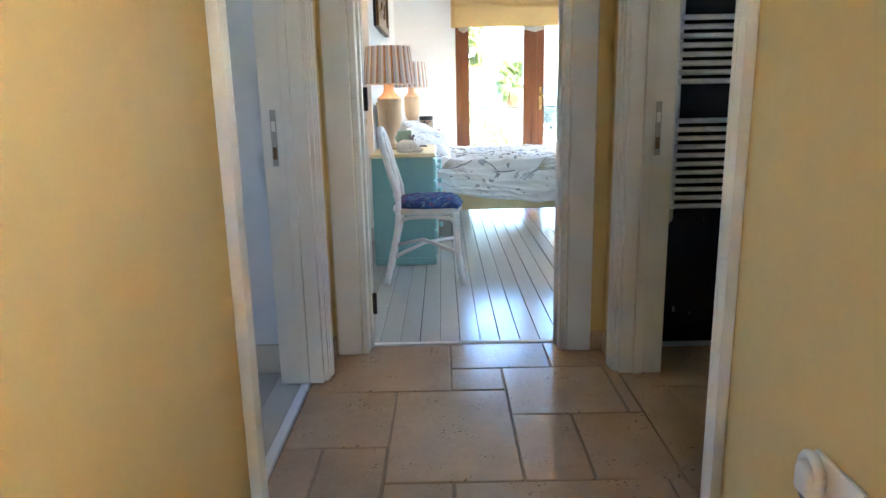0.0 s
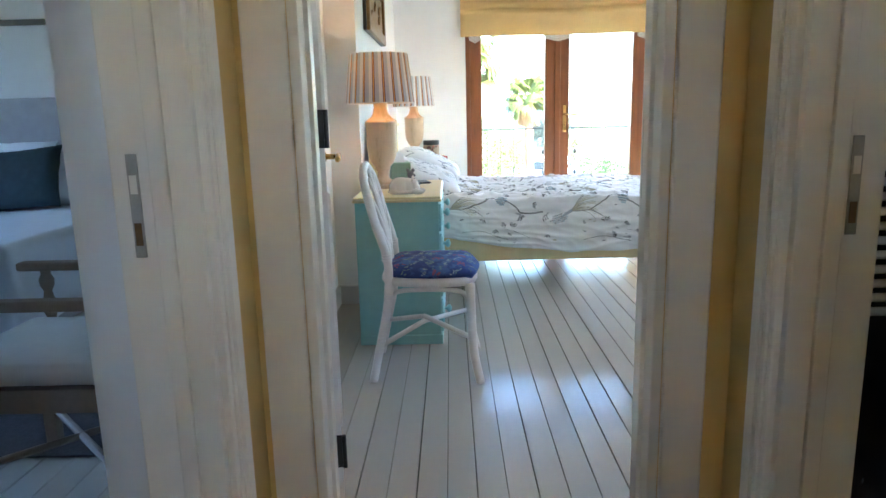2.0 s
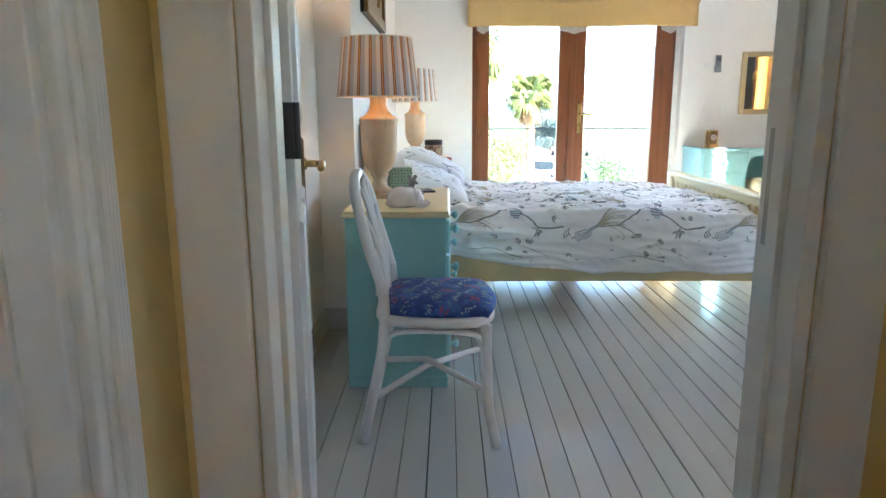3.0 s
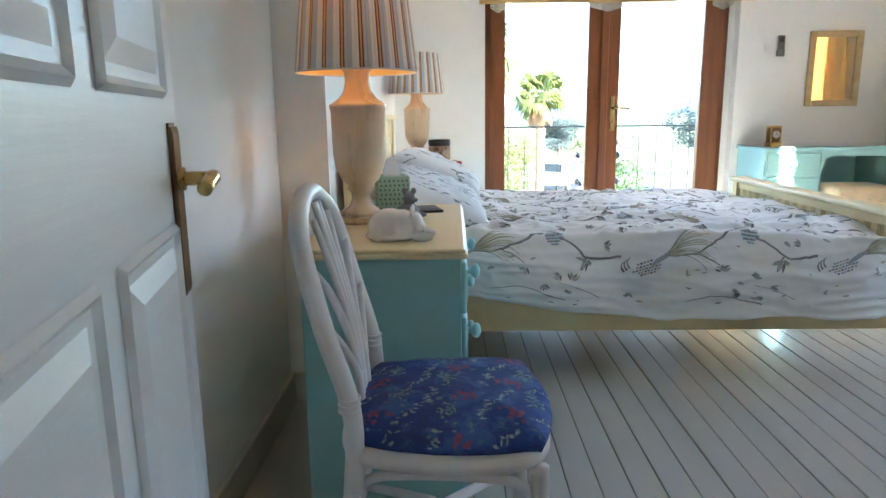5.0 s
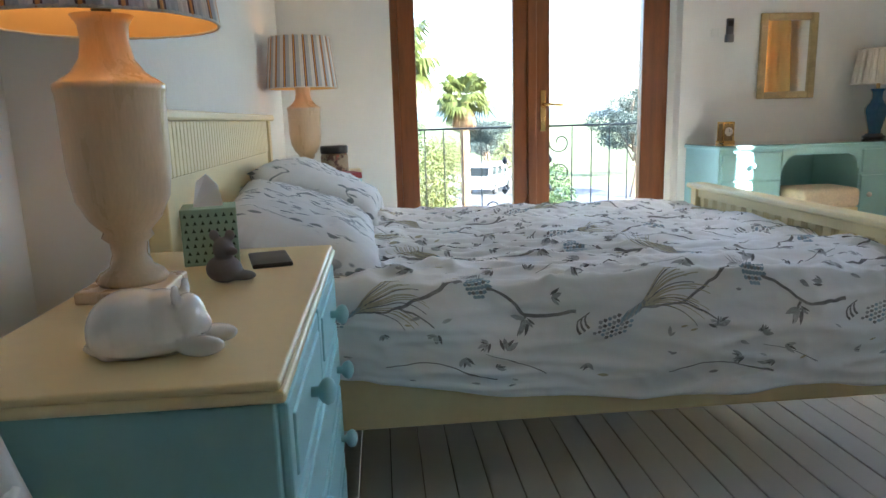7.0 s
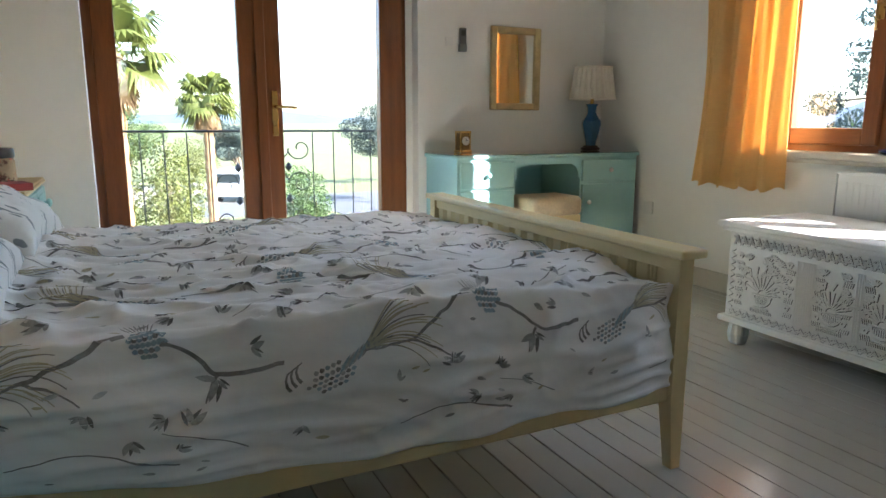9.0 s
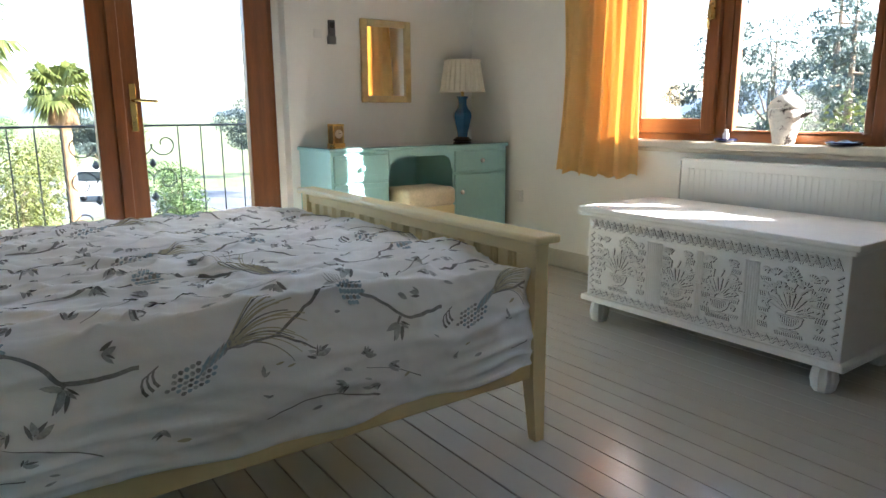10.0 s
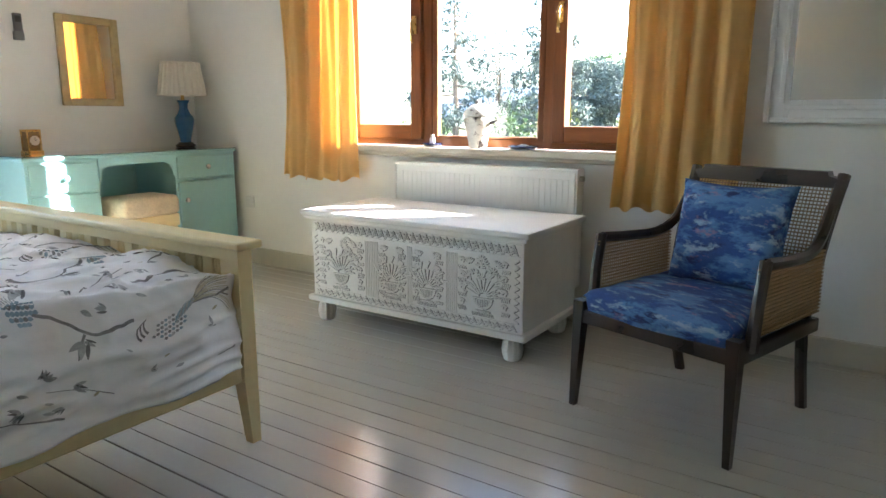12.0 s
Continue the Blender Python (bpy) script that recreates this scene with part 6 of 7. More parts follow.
for k in range(16):
    y, z = rng.uniform(-0.4, 0.4), rng.uniform(0.1, 0.58)
    tube(bm, curve_pts([(0.027, y, z), (0.036, y + rng.uniform(-0.08, 0.08), z + 0.04), (0.030, y + rng.uniform(-0.12, 0.12), z + rng.uniform(-0.06, 0.1))], 5), 0.008, 6)
part("carving", bm, DGOLD, pc_)

# ---- dressing table corner ----
dt = thing("dressing_table", "pale aqua painted kneehole dressing table with glass top", "dressing table", (2.21, 7.64, 0))
DW, DD = 1.41, 0.46
for a, b in ((0.0, 0.43), (0.91, DW)):
    bm = B()
    bx(bm, a + 0.012, 0.014, 0.05, b - 0.012, DD, 0.795, bevel=0.003)
    part("pedestal", bm, AQUA, dt)
    bm = B()
    bx(bm, a + 0.02, 0.03, 0.0, b - 0.02, DD - 0.01, 0.05)
    part("plinth", bm, AQUA, dt)
bm = B()
bx(bm, 0.0, 0.0, 0.795, DW, DD + 0.008, 0.815, bevel=0.006)
part("top", bm, AQUA, dt)
bm = B()
bx(bm, 0.004, 0.004, 0.8165, DW - 0.004, DD, 0.8215, bevel=0.001)
part("glass_top", bm, mat("dark_edged_glass", (0.18, 0.30, 0.29), 0.06, vary=0.05, coat=1.0), dt, "glass sheet")
bm = B()
extrude_shape(bm, [(0.418, 0.66), (0.43, 0.66), (0.435, 0.70), (0.455, 0.735), (0.495, 0.752), (0.85, 0.752), (0.885, 0.735), (0.905, 0.70), (0.91, 0.66), (0.922, 0.66), (0.922, 0.796), (0.418, 0.796)], 1, 0.012, 0.032)
part("arched_apron", bm, AQUA, dt)
bm = B()
bx(bm, 0.43, DD - 0.02, 0.05, 0.91, DD, 0.795)
part("back_panel", bm, AQUA, dt)
for a, b, rows_ in ((0.03, 0.405, ((0.615, 0.775), (0.43, 0.60), (0.24, 0.415), (0.07, 0.225))), (0.935, 1.385, ((0.635, 0.775), (0.07, 0.615)))):
    for z0, z1 in rows_:
        bm = B()
        bx(bm, a, 0.0, z0, b, 0.018, z1, bevel=0.004)
        if a < 0.5:
            bx(bm, a + 0.035, -0.004, z0 + 0.03, b - 0.035, 0.004, z0 + 0.038)
            bx(bm, a + 0.035, -0.004, z1 - 0.038, b - 0.035, 0.004, z1 - 0.03)
        d = part("drawer_front" if z1 - z0 < 0.3 else "cupboard_door", bm, AQUA, dt)
        bm = B()
        cx, cz = ((a + b) / 2, (z0 + z1) / 2) if z1 - z0 < 0.3 else (a + 0.05, z1 - 0.12)
        blob(bm, (cx, -0.016, cz), (0.016, 0.012, 0.016), 12, 8)
        blob(bm, (cx, -0.004, cz), (0.008, 0.010, 0.008), 10, 6)
        part("knob", bm, CHINA if a > 0.5 else AQUA, d, "", True)

st = thing("stool", "low stool with a cream floral padded seat", "stool", (2.87, 7.66, 0))
bm = B()
bx(bm, -0.19, -0.15, 0.43, 0.19, 0.15, 0.555, bevel=0.035, seg=4)
part("seat", bm, splash_cloth("cream_floral_seat", (0.66, 0.55, 0.38), [((0.42, 0.25, 0.18), 0.64, 1.0), ((0.45, 0.42, 0.25), 0.66, 1.4)], 22), st, "", True)
bm = B()
bx(bm, -0.18, -0.14, 0.36, 0.18, 0.14, 0.435, bevel=0.005)
part("seat_frame", bm, CREAM, st)
for sx in (-1, 1):
    for sy in (-1, 1):
        bm = B()
        tube(bm, [(sx * 0.16, sy * 0.12, 0.0), (sx * 0.155, sy * 0.115, 0.37)], [0.014, 0.02], 10)
        part("leg", bm, CREAM, st)

ck = thing("carriage_clock", "small brass carriage clock on the dressing table", "clock", (2.43, 7.98, 0.822), 8)
bm = B()
bx(bm, -0.048, -0.036, 0, 0.048, 0.036, 0.016, bevel=0.003)
bx(bm, -0.044, -0.032, 0.125, 0.044, 0.032, 0.138, bevel=0.003)
for sx in (-1, 1):
    for sy in (-1, 1):
        tube(bm, [(sx * 0.038, sy * 0.027, 0.012), (sx * 0.038, sy * 0.027, 0.128)], 0.005, 8)
part("case", bm, BRASS, ck)
bm = B()
lathe(bm, [(0.028, 0.0), (0.028, 0.004)], 0, 0, 28)
bmesh.ops.transform(bm, matrix=pose(0, -0.030, 0.075, 90, 0, 0), verts=bm.verts)
part("dial", bm, CHINA, ck, "white dial")
bm = B()
tube(bm, [(0, -0.0355, 0.075), (0.0, -0.0355, 0.095)], 0.0012, 5)
tube(bm, [(0, -0.0355, 0.075), (0.014, -0.0355, 0.080)], 0.0014, 5)
part("clock_hands_pair", bm, BLACKP, ck)
bm = B()
bx(bm, -0.036, -0.022, 0.016, 0.036, 0.026, 0.125)
part("movement", bm, mat("dark_gilt_interior", (0.22, 0.14, 0.05), 0.4, 0.5, vary=0.4, scale=60), ck)
bl = thing("blue_lamp", "blue glazed vase lamp with a pleated cream shade", "table lamp", (3.44, 7.95, 0.822))
bm = B()
lathe(bm, [(0.055, 0), (0.066, 0.006), (0.066, 0.016), (0.052, 0.024), (0.048, 0.034)], 0, 0, 28, 8, 0.03)
part("foot", bm, DARKW, bl, "dark wooden foot", True)
bm = B()
lathe(bm, [(0.040, 0.034), (0.042, 0.06), (0.058, 0.12), (0.072, 0.18), (0.070, 0.205), (0.045, 0.235), (0.032, 0.265), (0.034, 0.30), (0.046, 0.318), (0.044, 0.322)], 0, 0, 6)
vz = part("vase", bm, BLUEG, bl, "blue hexagonal glazed vase")
bm = B()
lathe(bm, [(0.012, 0.32), (0.012, 0.37)], 0, 0, 12)
part("lamp_holder", bm, BRASS, bl)
bm = B()
rings = []
for r, z in ((0.163, 0.355), (0.147, 0.46), (0.129, 0.572)):
    ring = []
    for k in range(192):
        f = (k % 8) / 8
        q = r - 0.011 * max(0.0, math.sin(math.pi * min(1.0, f * 2.2))) ** 0.6
        ring.append(bm.verts.new((q * math.cos(2 * math.pi * k / 192), q * math.sin(2 * math.pi * k / 192), z)))
    rings.append(ring)
for a, b in zip(rings, rings[1:]):
    for k in range(192):
        bm.faces.new((a[k], a[(k + 1) % 192], b[(k + 1) % 192], b[k]))
sh = part("shade", bm, SHADE3, bl, "pleated cream fabric shade")
for r, z in ((0.163, 0.356), (0.130, 0.571)):
    bm = B()
    tube(bm, [(r * math.cos(2 * math.pi * k / 48), r * math.sin(2 * math.pi * k / 48), z) for k in range(48)], 0.005, 6, closed=True)
    part("shade_ring", bm, SHADE3, sh)

wm = thing("wall_mirror", "small mirror in a pale gilt ornamented frame", "mirror", (2.897, 8.118, 1.10))
bm = B()
bx(bm, -0.165, -0.010, 0.03, 0.165, -0.004, 0.52)
part("mirror_glass", bm, MIRROR, wm)
bm = B()
for a, b, c, d in ((-0.198, -0.150, 0, 0.549), (0.150, 0.198, 0, 0.549), (-0.150, 0.150, 0, 0.046), (-0.150, 0.150, 0.503, 0.549)):
    bx(bm, a, -0.026, c, b, 0.0, d, bevel=0.007)
part("frame", bm, GOLDF, wm)

rc = thing("wall_remote", "grey air-conditioner remote in a wall holder", "remote control", (2.487, 8.118, 1.47))
bm = B()
bx(bm, -0.027, -0.028, 0.0, 0.027, 0.0, 0.05, bevel=0.004)
part("holder", bm, mat("grey_holder_plastic", (0.16, 0.16, 0.16), 0.4), rc)
bm = B()
bx(bm, -0.023, -0.026, 0.01, 0.023, -0.007, 0.15, bevel=0.004)
body_ = part("handset", bm, mat("grey_plastic", (0.10, 0.10, 0.105), 0.4), rc)
bm = B()
bx(bm, -0.016, -0.028, 0.10, 0.016, -0.025, 0.135)
part("display", bm, BLACKP, body_)
bm = B()
bx(bm, -0.12, -0.006, 0.035, -0.065, 0.0, 0.09, bevel=0.002)
part("switch_plate", bm, WHITEP, rc)
sk = thing("wall_socket", "white plastic socket plate on the wall", "socket", (3.652, 7.56, 0.40))
bm = B()
bx(bm, -0.008, -0.04, 0, 0.008, 0.04, 0.085, bevel=0.003)
part("plate", bm, WHITEP, sk)
bm = B()
bx(bm, -0.012, -0.02, 0.02, -0.006, 0.02, 0.065, bevel=0.002)
part("socket_face", bm, WHITEP, sk)


# ---- curtains ----
def curtain(name, y0, y1, z0, z1, x, seed, swing):
    bm = B()
    n, m_ = 90, 34
    rows_ = []
    for j in range(m_ + 1):
        t = j / m_
        row = []
        for i in range(n + 1):
            u = i / n
            f = 0.034 * math.sin(u * 2 * math.pi * 4.6 + 2.6 * noise.noise((u * 3, seed, t * 1.2))) * (0.8 + 0.4 * noise.noise((u * 6, t * 2, seed)))
            f += 0.006 * math.sin(u * 2 * math.pi * 11 + seed + 2 * t)
            ee = (y1 - y0) * (1 - 0.06 * math.sin(t * 3))
            y = y0 + u * ee + swing * (1 - t) * (u - 0.5)
            row.append(bm.verts.new((x + f * (0.75 + 0.25 * (1 - t)), y, z0 + (z1 - z0) * t + 0.02 * noise.noise((u * 4, seed, 0)) * (1 - t) + 0.012 * (1 - t) * math.sin(u * 34))))
        rows_.append(row)
    for a, b in zip(rows_, rows_[1:]):
        for i in range(n):
            bm.faces.new((a[i], a[i + 1], b[i + 1], b[i]))
    ob = single(name, bm, CURT, "mustard yellow cotton curtain drawn back beside the window", "curtain", True, group="curtains at the window")
    so = ob.modifiers.new("thick", 'SOLIDIFY')
    so.thickness = 0.003
    return ob


curtain("curtain", 6.50, 7.10, 0.655, 2.28, 3.565, 1.7, 0.02)
curtain("curtain", 4.33, 4.90, 0.61, 2.28, 3.565, 5.2, -0.02)
rod = thing("curtain_pole", "brown wooden curtain pole over the window", "curtain pole", (3.565, 4.2, 2.30))
bm = B()
tube(bm, [(0, 0, 0), (0, 3.05, 0)], 0.014, 12)
part("pole", bm, PINE_H, rod)
bm = B()
for y in (0.1, 2.95):
    bx(bm, 0, y - 0.012, -0.012, 0.095, y + 0.012, 0.012)
part("bracket", bm, BRASS, rod)

# ---- radiator ----
rd = thing("radiator", "white ribbed panel radiator under the window", "radiator", (3.545, 5.06, 0.18))
bm = B()
bx(bm, 0.0, 0.012, 0.0, 0.016, 1.108, 0.60, bevel=0.005)
fp = part("front_panel", bm, RADP, rd)
bm = B()
bx(bm, -0.0022, 0, 0.035, 0.004, 0.021, 0.555, bevel=0.002, seg=2)
rib = mesh_of("rib", bm, RADP)
for k in range(33):
    ob = new("rib", rib)
    ob.parent = fp
    ob.location = (0, 0.045 + 0.0316 * k, 0)
bm = B()
bx(bm, 0.055, 0.012, 0.0, 0.07, 1.108, 0.60, bevel=0.004)
part("rear_panel", bm, RADP, rd)
bm = B()
bx(bm, -0.005, 0.0, 0.592, 0.085, 1.12, 0.607, bevel=0.003)
part("top_grille", bm, RADP, rd)
for y in (0.0, 1.112):
    bm = B()
    bx(bm, -0.002, y, 0.01, 0.082, y + 0.008, 0.598, bevel=0.002)
    part("end_cap", bm, RADP, rd)
bm = B()
tube(bm, [(0.03, -0.02, 0.56), (0.03, 0.006, 0.56)], 0.014, 10)
part("bleed_valve", bm, STEEL, rd)
bm = B()
bx(bm, 0.07, 0.2, 0.1, 0.116, 0.24, 0.5)
bx(bm, 0.07, 0.88, 0.1, 0.116, 0.92, 0.5)
part("wall_bracket", bm, RADP, rd)

# ---- things on the sill ----
jr = thing("ginger_jar", "white china jar with dark painted birds and domed lid", "jar", (3.672, 5.70, 0.868))
bm = B()
lathe(bm, [(0.045, 0), (0.050, 0.008), (0.056, 0.05), (0.072, 0.11), (0.080, 0.15), (0.076, 0.165), (0.066, 0.172)], 0, 0, 32)
JARM = splash_cloth("painted_white_china", (0.78, 0.75, 0.70), [((0.35, 0.30, 0.28), 0.58, 2.0), ((0.06, 0.05, 0.05), 0.55, 0.8)], 17)
part("jar_body", bm, JARM, jr, "", True)
bm = B()
lathe(bm, [(0.078, 0.170), (0.082, 0.178), (0.070, 0.205), (0.040, 0.232), (0.014, 0.240), (0.016, 0.252), (0.006, 0.262)], 0, 0, 32)
part("lid", bm, JARM, jr, "domed lid", True)
bm = B()
tube(bm, curve_pts([(0, -0.06, 0.13), (0, -0.10, 0.145), (0, -0.125, 0.155)], 6), [0.012] * 7 + [0.006] * 6, 8)
part("spout", bm, DARKW, jr, "", True)
for y, s, lab in ((6.00, 1.0, "dark blue glass dish with a small bottle on the sill"), (5.42, 1.35, "dark oval dish on the window sill")):
    ds = thing("sill_dish", lab, "dish", (3.668, y, 0.868))
    bm = B()
    lathe(bm, [(0.036 * s, 0), (0.050 * s, 0.006), (0.060 * s, 0.020), (0.056 * s, 0.022), (0.044 * s, 0.010)], 0, 0, 24)
    part("dish", bm, mat("dark_blue_glass", (0.012, 0.014, 0.05), 0.12, coat=0.6), ds, "", True)
    bm = B()
    lathe(bm, [(0.015, 0.012), (0.017, 0.045), (0.009, 0.055), (0.010, 0.068)] if s < 1.2 else [(0.03, 0.012), (0.028, 0.022), (0.012, 0.03)], 0, 0, 16)
    part("bottle" if s < 1.2 else "soap", bm, CHINA if s < 1.2 else GREYC, ds, "", True)

# ---- large white mirror on the east wall ----
lm = thing("white_framed_mirror", "tall mirror in a stepped white moulded frame", "mirror", (3.658, 3.72, 1.015))
bm = B()
bx(bm, -0.010, -0.50, 0.06, -0.006, 0.50, 1.22)
part("mirror_glass", bm, MIRROR, lm)
for a, b, c, d in ((-0.555, -0.46, 0, 1.28), (0.46, 0.555, 0, 1.28), (-0.46, 0.46, 0, 0.095), (-0.46, 0.46, 1.185, 1.28)):
    bm = B()
    bx(bm, -0.022, a, c, 0.0, b, d, bevel=0.004)
    if b - a < 0.2:
        s = 1 if a > 0 else -1
        o = b if a > 0 else a
        bx(bm, -0.036, o - s * 0.022, c, -0.02, o, d, bevel=0.005)
        bx(bm, -0.030, o - s * 0.075, c + 0.08, -0.02, o - s * 0.055, d - 0.08, bevel=0.004)
    else:
        s = 1 if c > 0.5 else -1
        o = d if c > 0.5 else c
        bx(bm, -0.036, a - 0.07, o - s * 0.022, -0.02, b + 0.07, o, bevel=0.005)
        bx(bm, -0.030, a - 0.02, o - s * 0.075, -0.02, b + 0.02, o - s * 0.055, bevel=0.004)
    part("frame_member", bm, RAILW, lm)

# ---- hall: plug-in by the doorway ----
pg = thing("air_freshener", "white plug-in air freshener in a wall socket", "air freshener", (0.798, 1.215, 0.335))
bm = B()
bx(bm, -0.010, -0.10, 0.03, 0.0, 0.05, 0.11, bevel=0.003)
part("socket_plate", bm, WHITEP, pg)
bm = B()
bx(bm, -0.050, -0.005, 0.035, -0.008, 0.045, 0.095, bevel=0.012, seg=3)
tube(bm, [(-0.03, 0.02 + 0.027 * math.cos(a), 0.085 + 0.027 * math.sin(a)) for a in [2 * math.pi * k / 20 for k in range(20)]], 0.010, 8, closed=True)
part("freshener_body", bm, WHITEP, pg, "", True)
bm = B()
blob(bm, (-0.035, 0.02, 0.04), (0.012, 0.012, 0.02), 12, 8)
part("scent_bottle", bm, GREYC, pg, "", True)

# ---- bathroom: tiles and towel rail ----
tr = thing("towel_radiator", "white ladder towel radiator on black tiled wall", "towel rail", (1.27, 2.868, 0))
for s in (-0.225, 0.235):
    bm = B()
    bx(bm, s - 0.016, -0.012, 0.62, s + 0.016, 0.018, 1.75, bevel=0.008)
    part("upright", bm, RAILW, tr)
zz = [0.640 + 0.0345 * k for k in range(11)] + [1.138 + 0.0345 * k for k in range(8)] + [1.52 + 0.0345 * k for k in range(6)]
for z in zz:
    bm = B()
    tube(bm, [(-0.225, -0.014, z), (0.235, -0.014, z)], 0.0105, 10)
    part("bar", bm, RAILW, tr, "", True)
bm = B()
for z in (0.7, 1.6):
    for s in (-0.225, 0.235):
        tube(bm, [(s, 0.0, z), (s, 0.052, z)], 0.01, 8)
part("wall_bracket", bm, RAILW, tr)
bm = B()
tube(bm, curve_pts([(-0.225, 0.0, 0.63), (-0.225, -0.01, 0.59), (-0.235, 0.02, 0.565), (-0.235, 0.058, 0.56)], 5), 0.011, 10)
part("valve", bm, STEEL, tr, "", True)

# ---- left room ----
lb = thing("guest_bed", "white made bed with a grey upholstered headboard", "bed", (-2.75, 5.2, 0))
bm = B()
bx(bm, -0.86, 1.0, 0.0, 0.86, 1.08, 1.32, bevel=0.02)
part("headboard", bm, GREYFAB, lb)
bm = B()
bx(bm, -0.80, -0.9, 0.10, 0.80, 1.0, 0.36, bevel=0.02)
part("base", bm, GREYFAB, lb)
bm = B()
n_, m_ = 44, 44
g = []
for i in range(n_ + 1):
    row = []
    for j in range(m_ + 1):
        u, v = i / n_ * 2 - 1, j / m_ * 2 - 1
        x, y = u * 1.18, v * 1.30
        dx, dy = max(0, abs(x) - 0.82), max(0, -y - 0.93)
        z = 0.585 - dx * 1.15 - dy * 1.15 + 0.012 * noise.noise((x * 4, y * 3, 1)) - (0.02 * math.sin(y * 12) * dx)
        xx = (0.82 + dx * 0.16 + 0.02 * math.sin(y * 13) * dx * 3) * (1 if x > 0 else -1) if dx else x
        yy = -0.93 - dy * 0.16 if dy else min(y, 0.98)
        row.append(bm.verts.new((xx, yy, max(z, 0.13))))
    g.append(row)
for i in range(n_):
    for j in range(m_):
        bm.faces.new((g[i][j], g[i + 1][j], g[i + 1][j + 1], g[i][j + 1]))
part("coverlet", bm, LINEN, lb, "white cotton coverlet", True)
for x, y, w, r in ((-2.30, 6.00, 0.36, 62), (-3.05, 6.00, 0.36, 62)):
    pillow("pillow", (x, y - 0.02, 0.80), (w, 0.24, 0.09), (r, 0, 0), LINEN, "white pillow propped on the guest bed", x)
pillow("pillow", (-2.62, 5.78, 0.78), (0.33, 0.22, 0.08), (58, 0, 4), LINEN, "white pillow propped behind the dark cushion", 3.3)
pillow("cushion", (-2.70, 5.62, 0.78), (0.27, 0.22, 0.07), (62, -5, 6), TEALDK, "dark teal velvet cushion on the guest bed", 6.1, "cushion")
pf = thing("framed_print", "white mounted print in a black frame over the guest bed", "picture", (-3.2, 6.298, 1.86))
bm = B()
bx(bm, -0.50, -0.012, 0.0, 0.50, 0.0, 0.75)
part("mount", bm, CHINA, pf)
bm = B()
for a, b, c, d in ((-0.53, -0.49, -0.03, 0.78), (0.49, 0.53, -0.03, 0.78), (-0.49, 0.49, -0.03, 0.01), (-0.49, 0.49, 0.74, 0.78)):
    bx(bm, a, -0.03, c, b, 0.0, d, bevel=0.003)
part("frame", bm, BLACKP, pf)
bm = B()
rng = random.Random(8)
for k in range(20):
    x, z = rng.uniform(-0.25, 0.25), rng.uniform(0.12, 0.5)
    bx(bm, x, -0.014, z, x + rng.uniform(0.02, 0.08), -0.012, z + rng.uniform(0.01, 0.05))
part("print", bm, GREYC, pf)


def wood_armchair():
    c = thing("open_armchair", "brown limed wood armchair with turned arm posts, pale seat", "armchair", (-1.06, 3.25, 0))
    for s in (-1, 1):
        y = s * 0.25
        bm = B()
        tube(bm, curve_pts([(0.245, y, 0.0), (0.235, y, 0.2), (0.225, y, 0.42), (0.25, y, 0.75), (0.315, y, 1.08)], 6), 0.022, 8)
        part("back_post", bm, LIMEW, c)
        bm = B()
        bx(bm, -0.285, y - 0.021, 0.0, -0.243, y + 0.021, 0.44, bevel=0.004)
        part("front_leg", bm, LIMEW, c)
        bm = B()
        lathe(bm, [(0.020, 0.44), (0.024, 0.46), (0.014, 0.475), (0.022, 0.50), (0.026, 0.525), (0.016, 0.55), (0.013, 0.57), (0.022, 0.59), (0.024, 0.61), (0.015, 0.63), (0.018, 0.645)], -0.264 + 0.05, y, 14)
        part("arm_post", bm, LIMEW, c, "", True)
        bm = B()
        bx(bm, -0.30, y - 0.024, 0.642, 0.25, y + 0.024, 0.672, bevel=0.008)
        part("arm", bm, LIMEW, c)
        bm = B()
        bx(bm, -0.26, y - 0.014, 0.355, 0.235, y + 0.014, 0.425, bevel=0.003)
        part("side_rail", bm, LIMEW, c)
        bm = B()
        tube(bm, [(-0.264, y, 0.16), (0.235, -y, 0.16)], 0.012, 8)
        part("stretcher", bm, LIMEW, c)
    for x in (-0.264, 0.23):
        bm = B()
        bx(bm, x - 0.015, -0.24, 0.355, x + 0.015, 0.24, 0.425, bevel=0.003)
        part("cross_rail", bm, LIMEW, c)
    bm = B()
    bx(bm, -0.275, -0.245, 0.42, 0.225, 0.245, 0.485, bevel=0.025, seg=3)
    part("seat", bm, CALICO, c, "pale calico seat", True)
    bm = B()
    bx(bm, 0.288, -0.25, 0.96, 0.322, 0.25, 1.07, bevel=0.006)
    bx(bm, 0.25, -0.25, 0.62, 0.28, 0.25, 0.68, bevel=0.006)
    part("back_rail", bm, LIMEW, c)
    return c


wood_armchair()
bm = B()
bx(bm, -2.9, 3.40, 0.004, -0.86, 4.25, 0.014, bevel=0.003)
single("rug", bm, RUGM, "dark patterned rug on white boards beside the guest bed", "rug")


# ---- outside ----
GZ = -3.6


def sheet(name, material, x0, y0, x1, y1, z, kind="structure"):
    bm = B()
    vs = [bm.verts.new(p) for p in ((x0, y0, z), (x1, y0, z), (x1, y1, z), (x0, y1, z))]
    bm.faces.new(vs)
    return tagged(new(name, mesh_of(name, bm, material)), kind=kind)


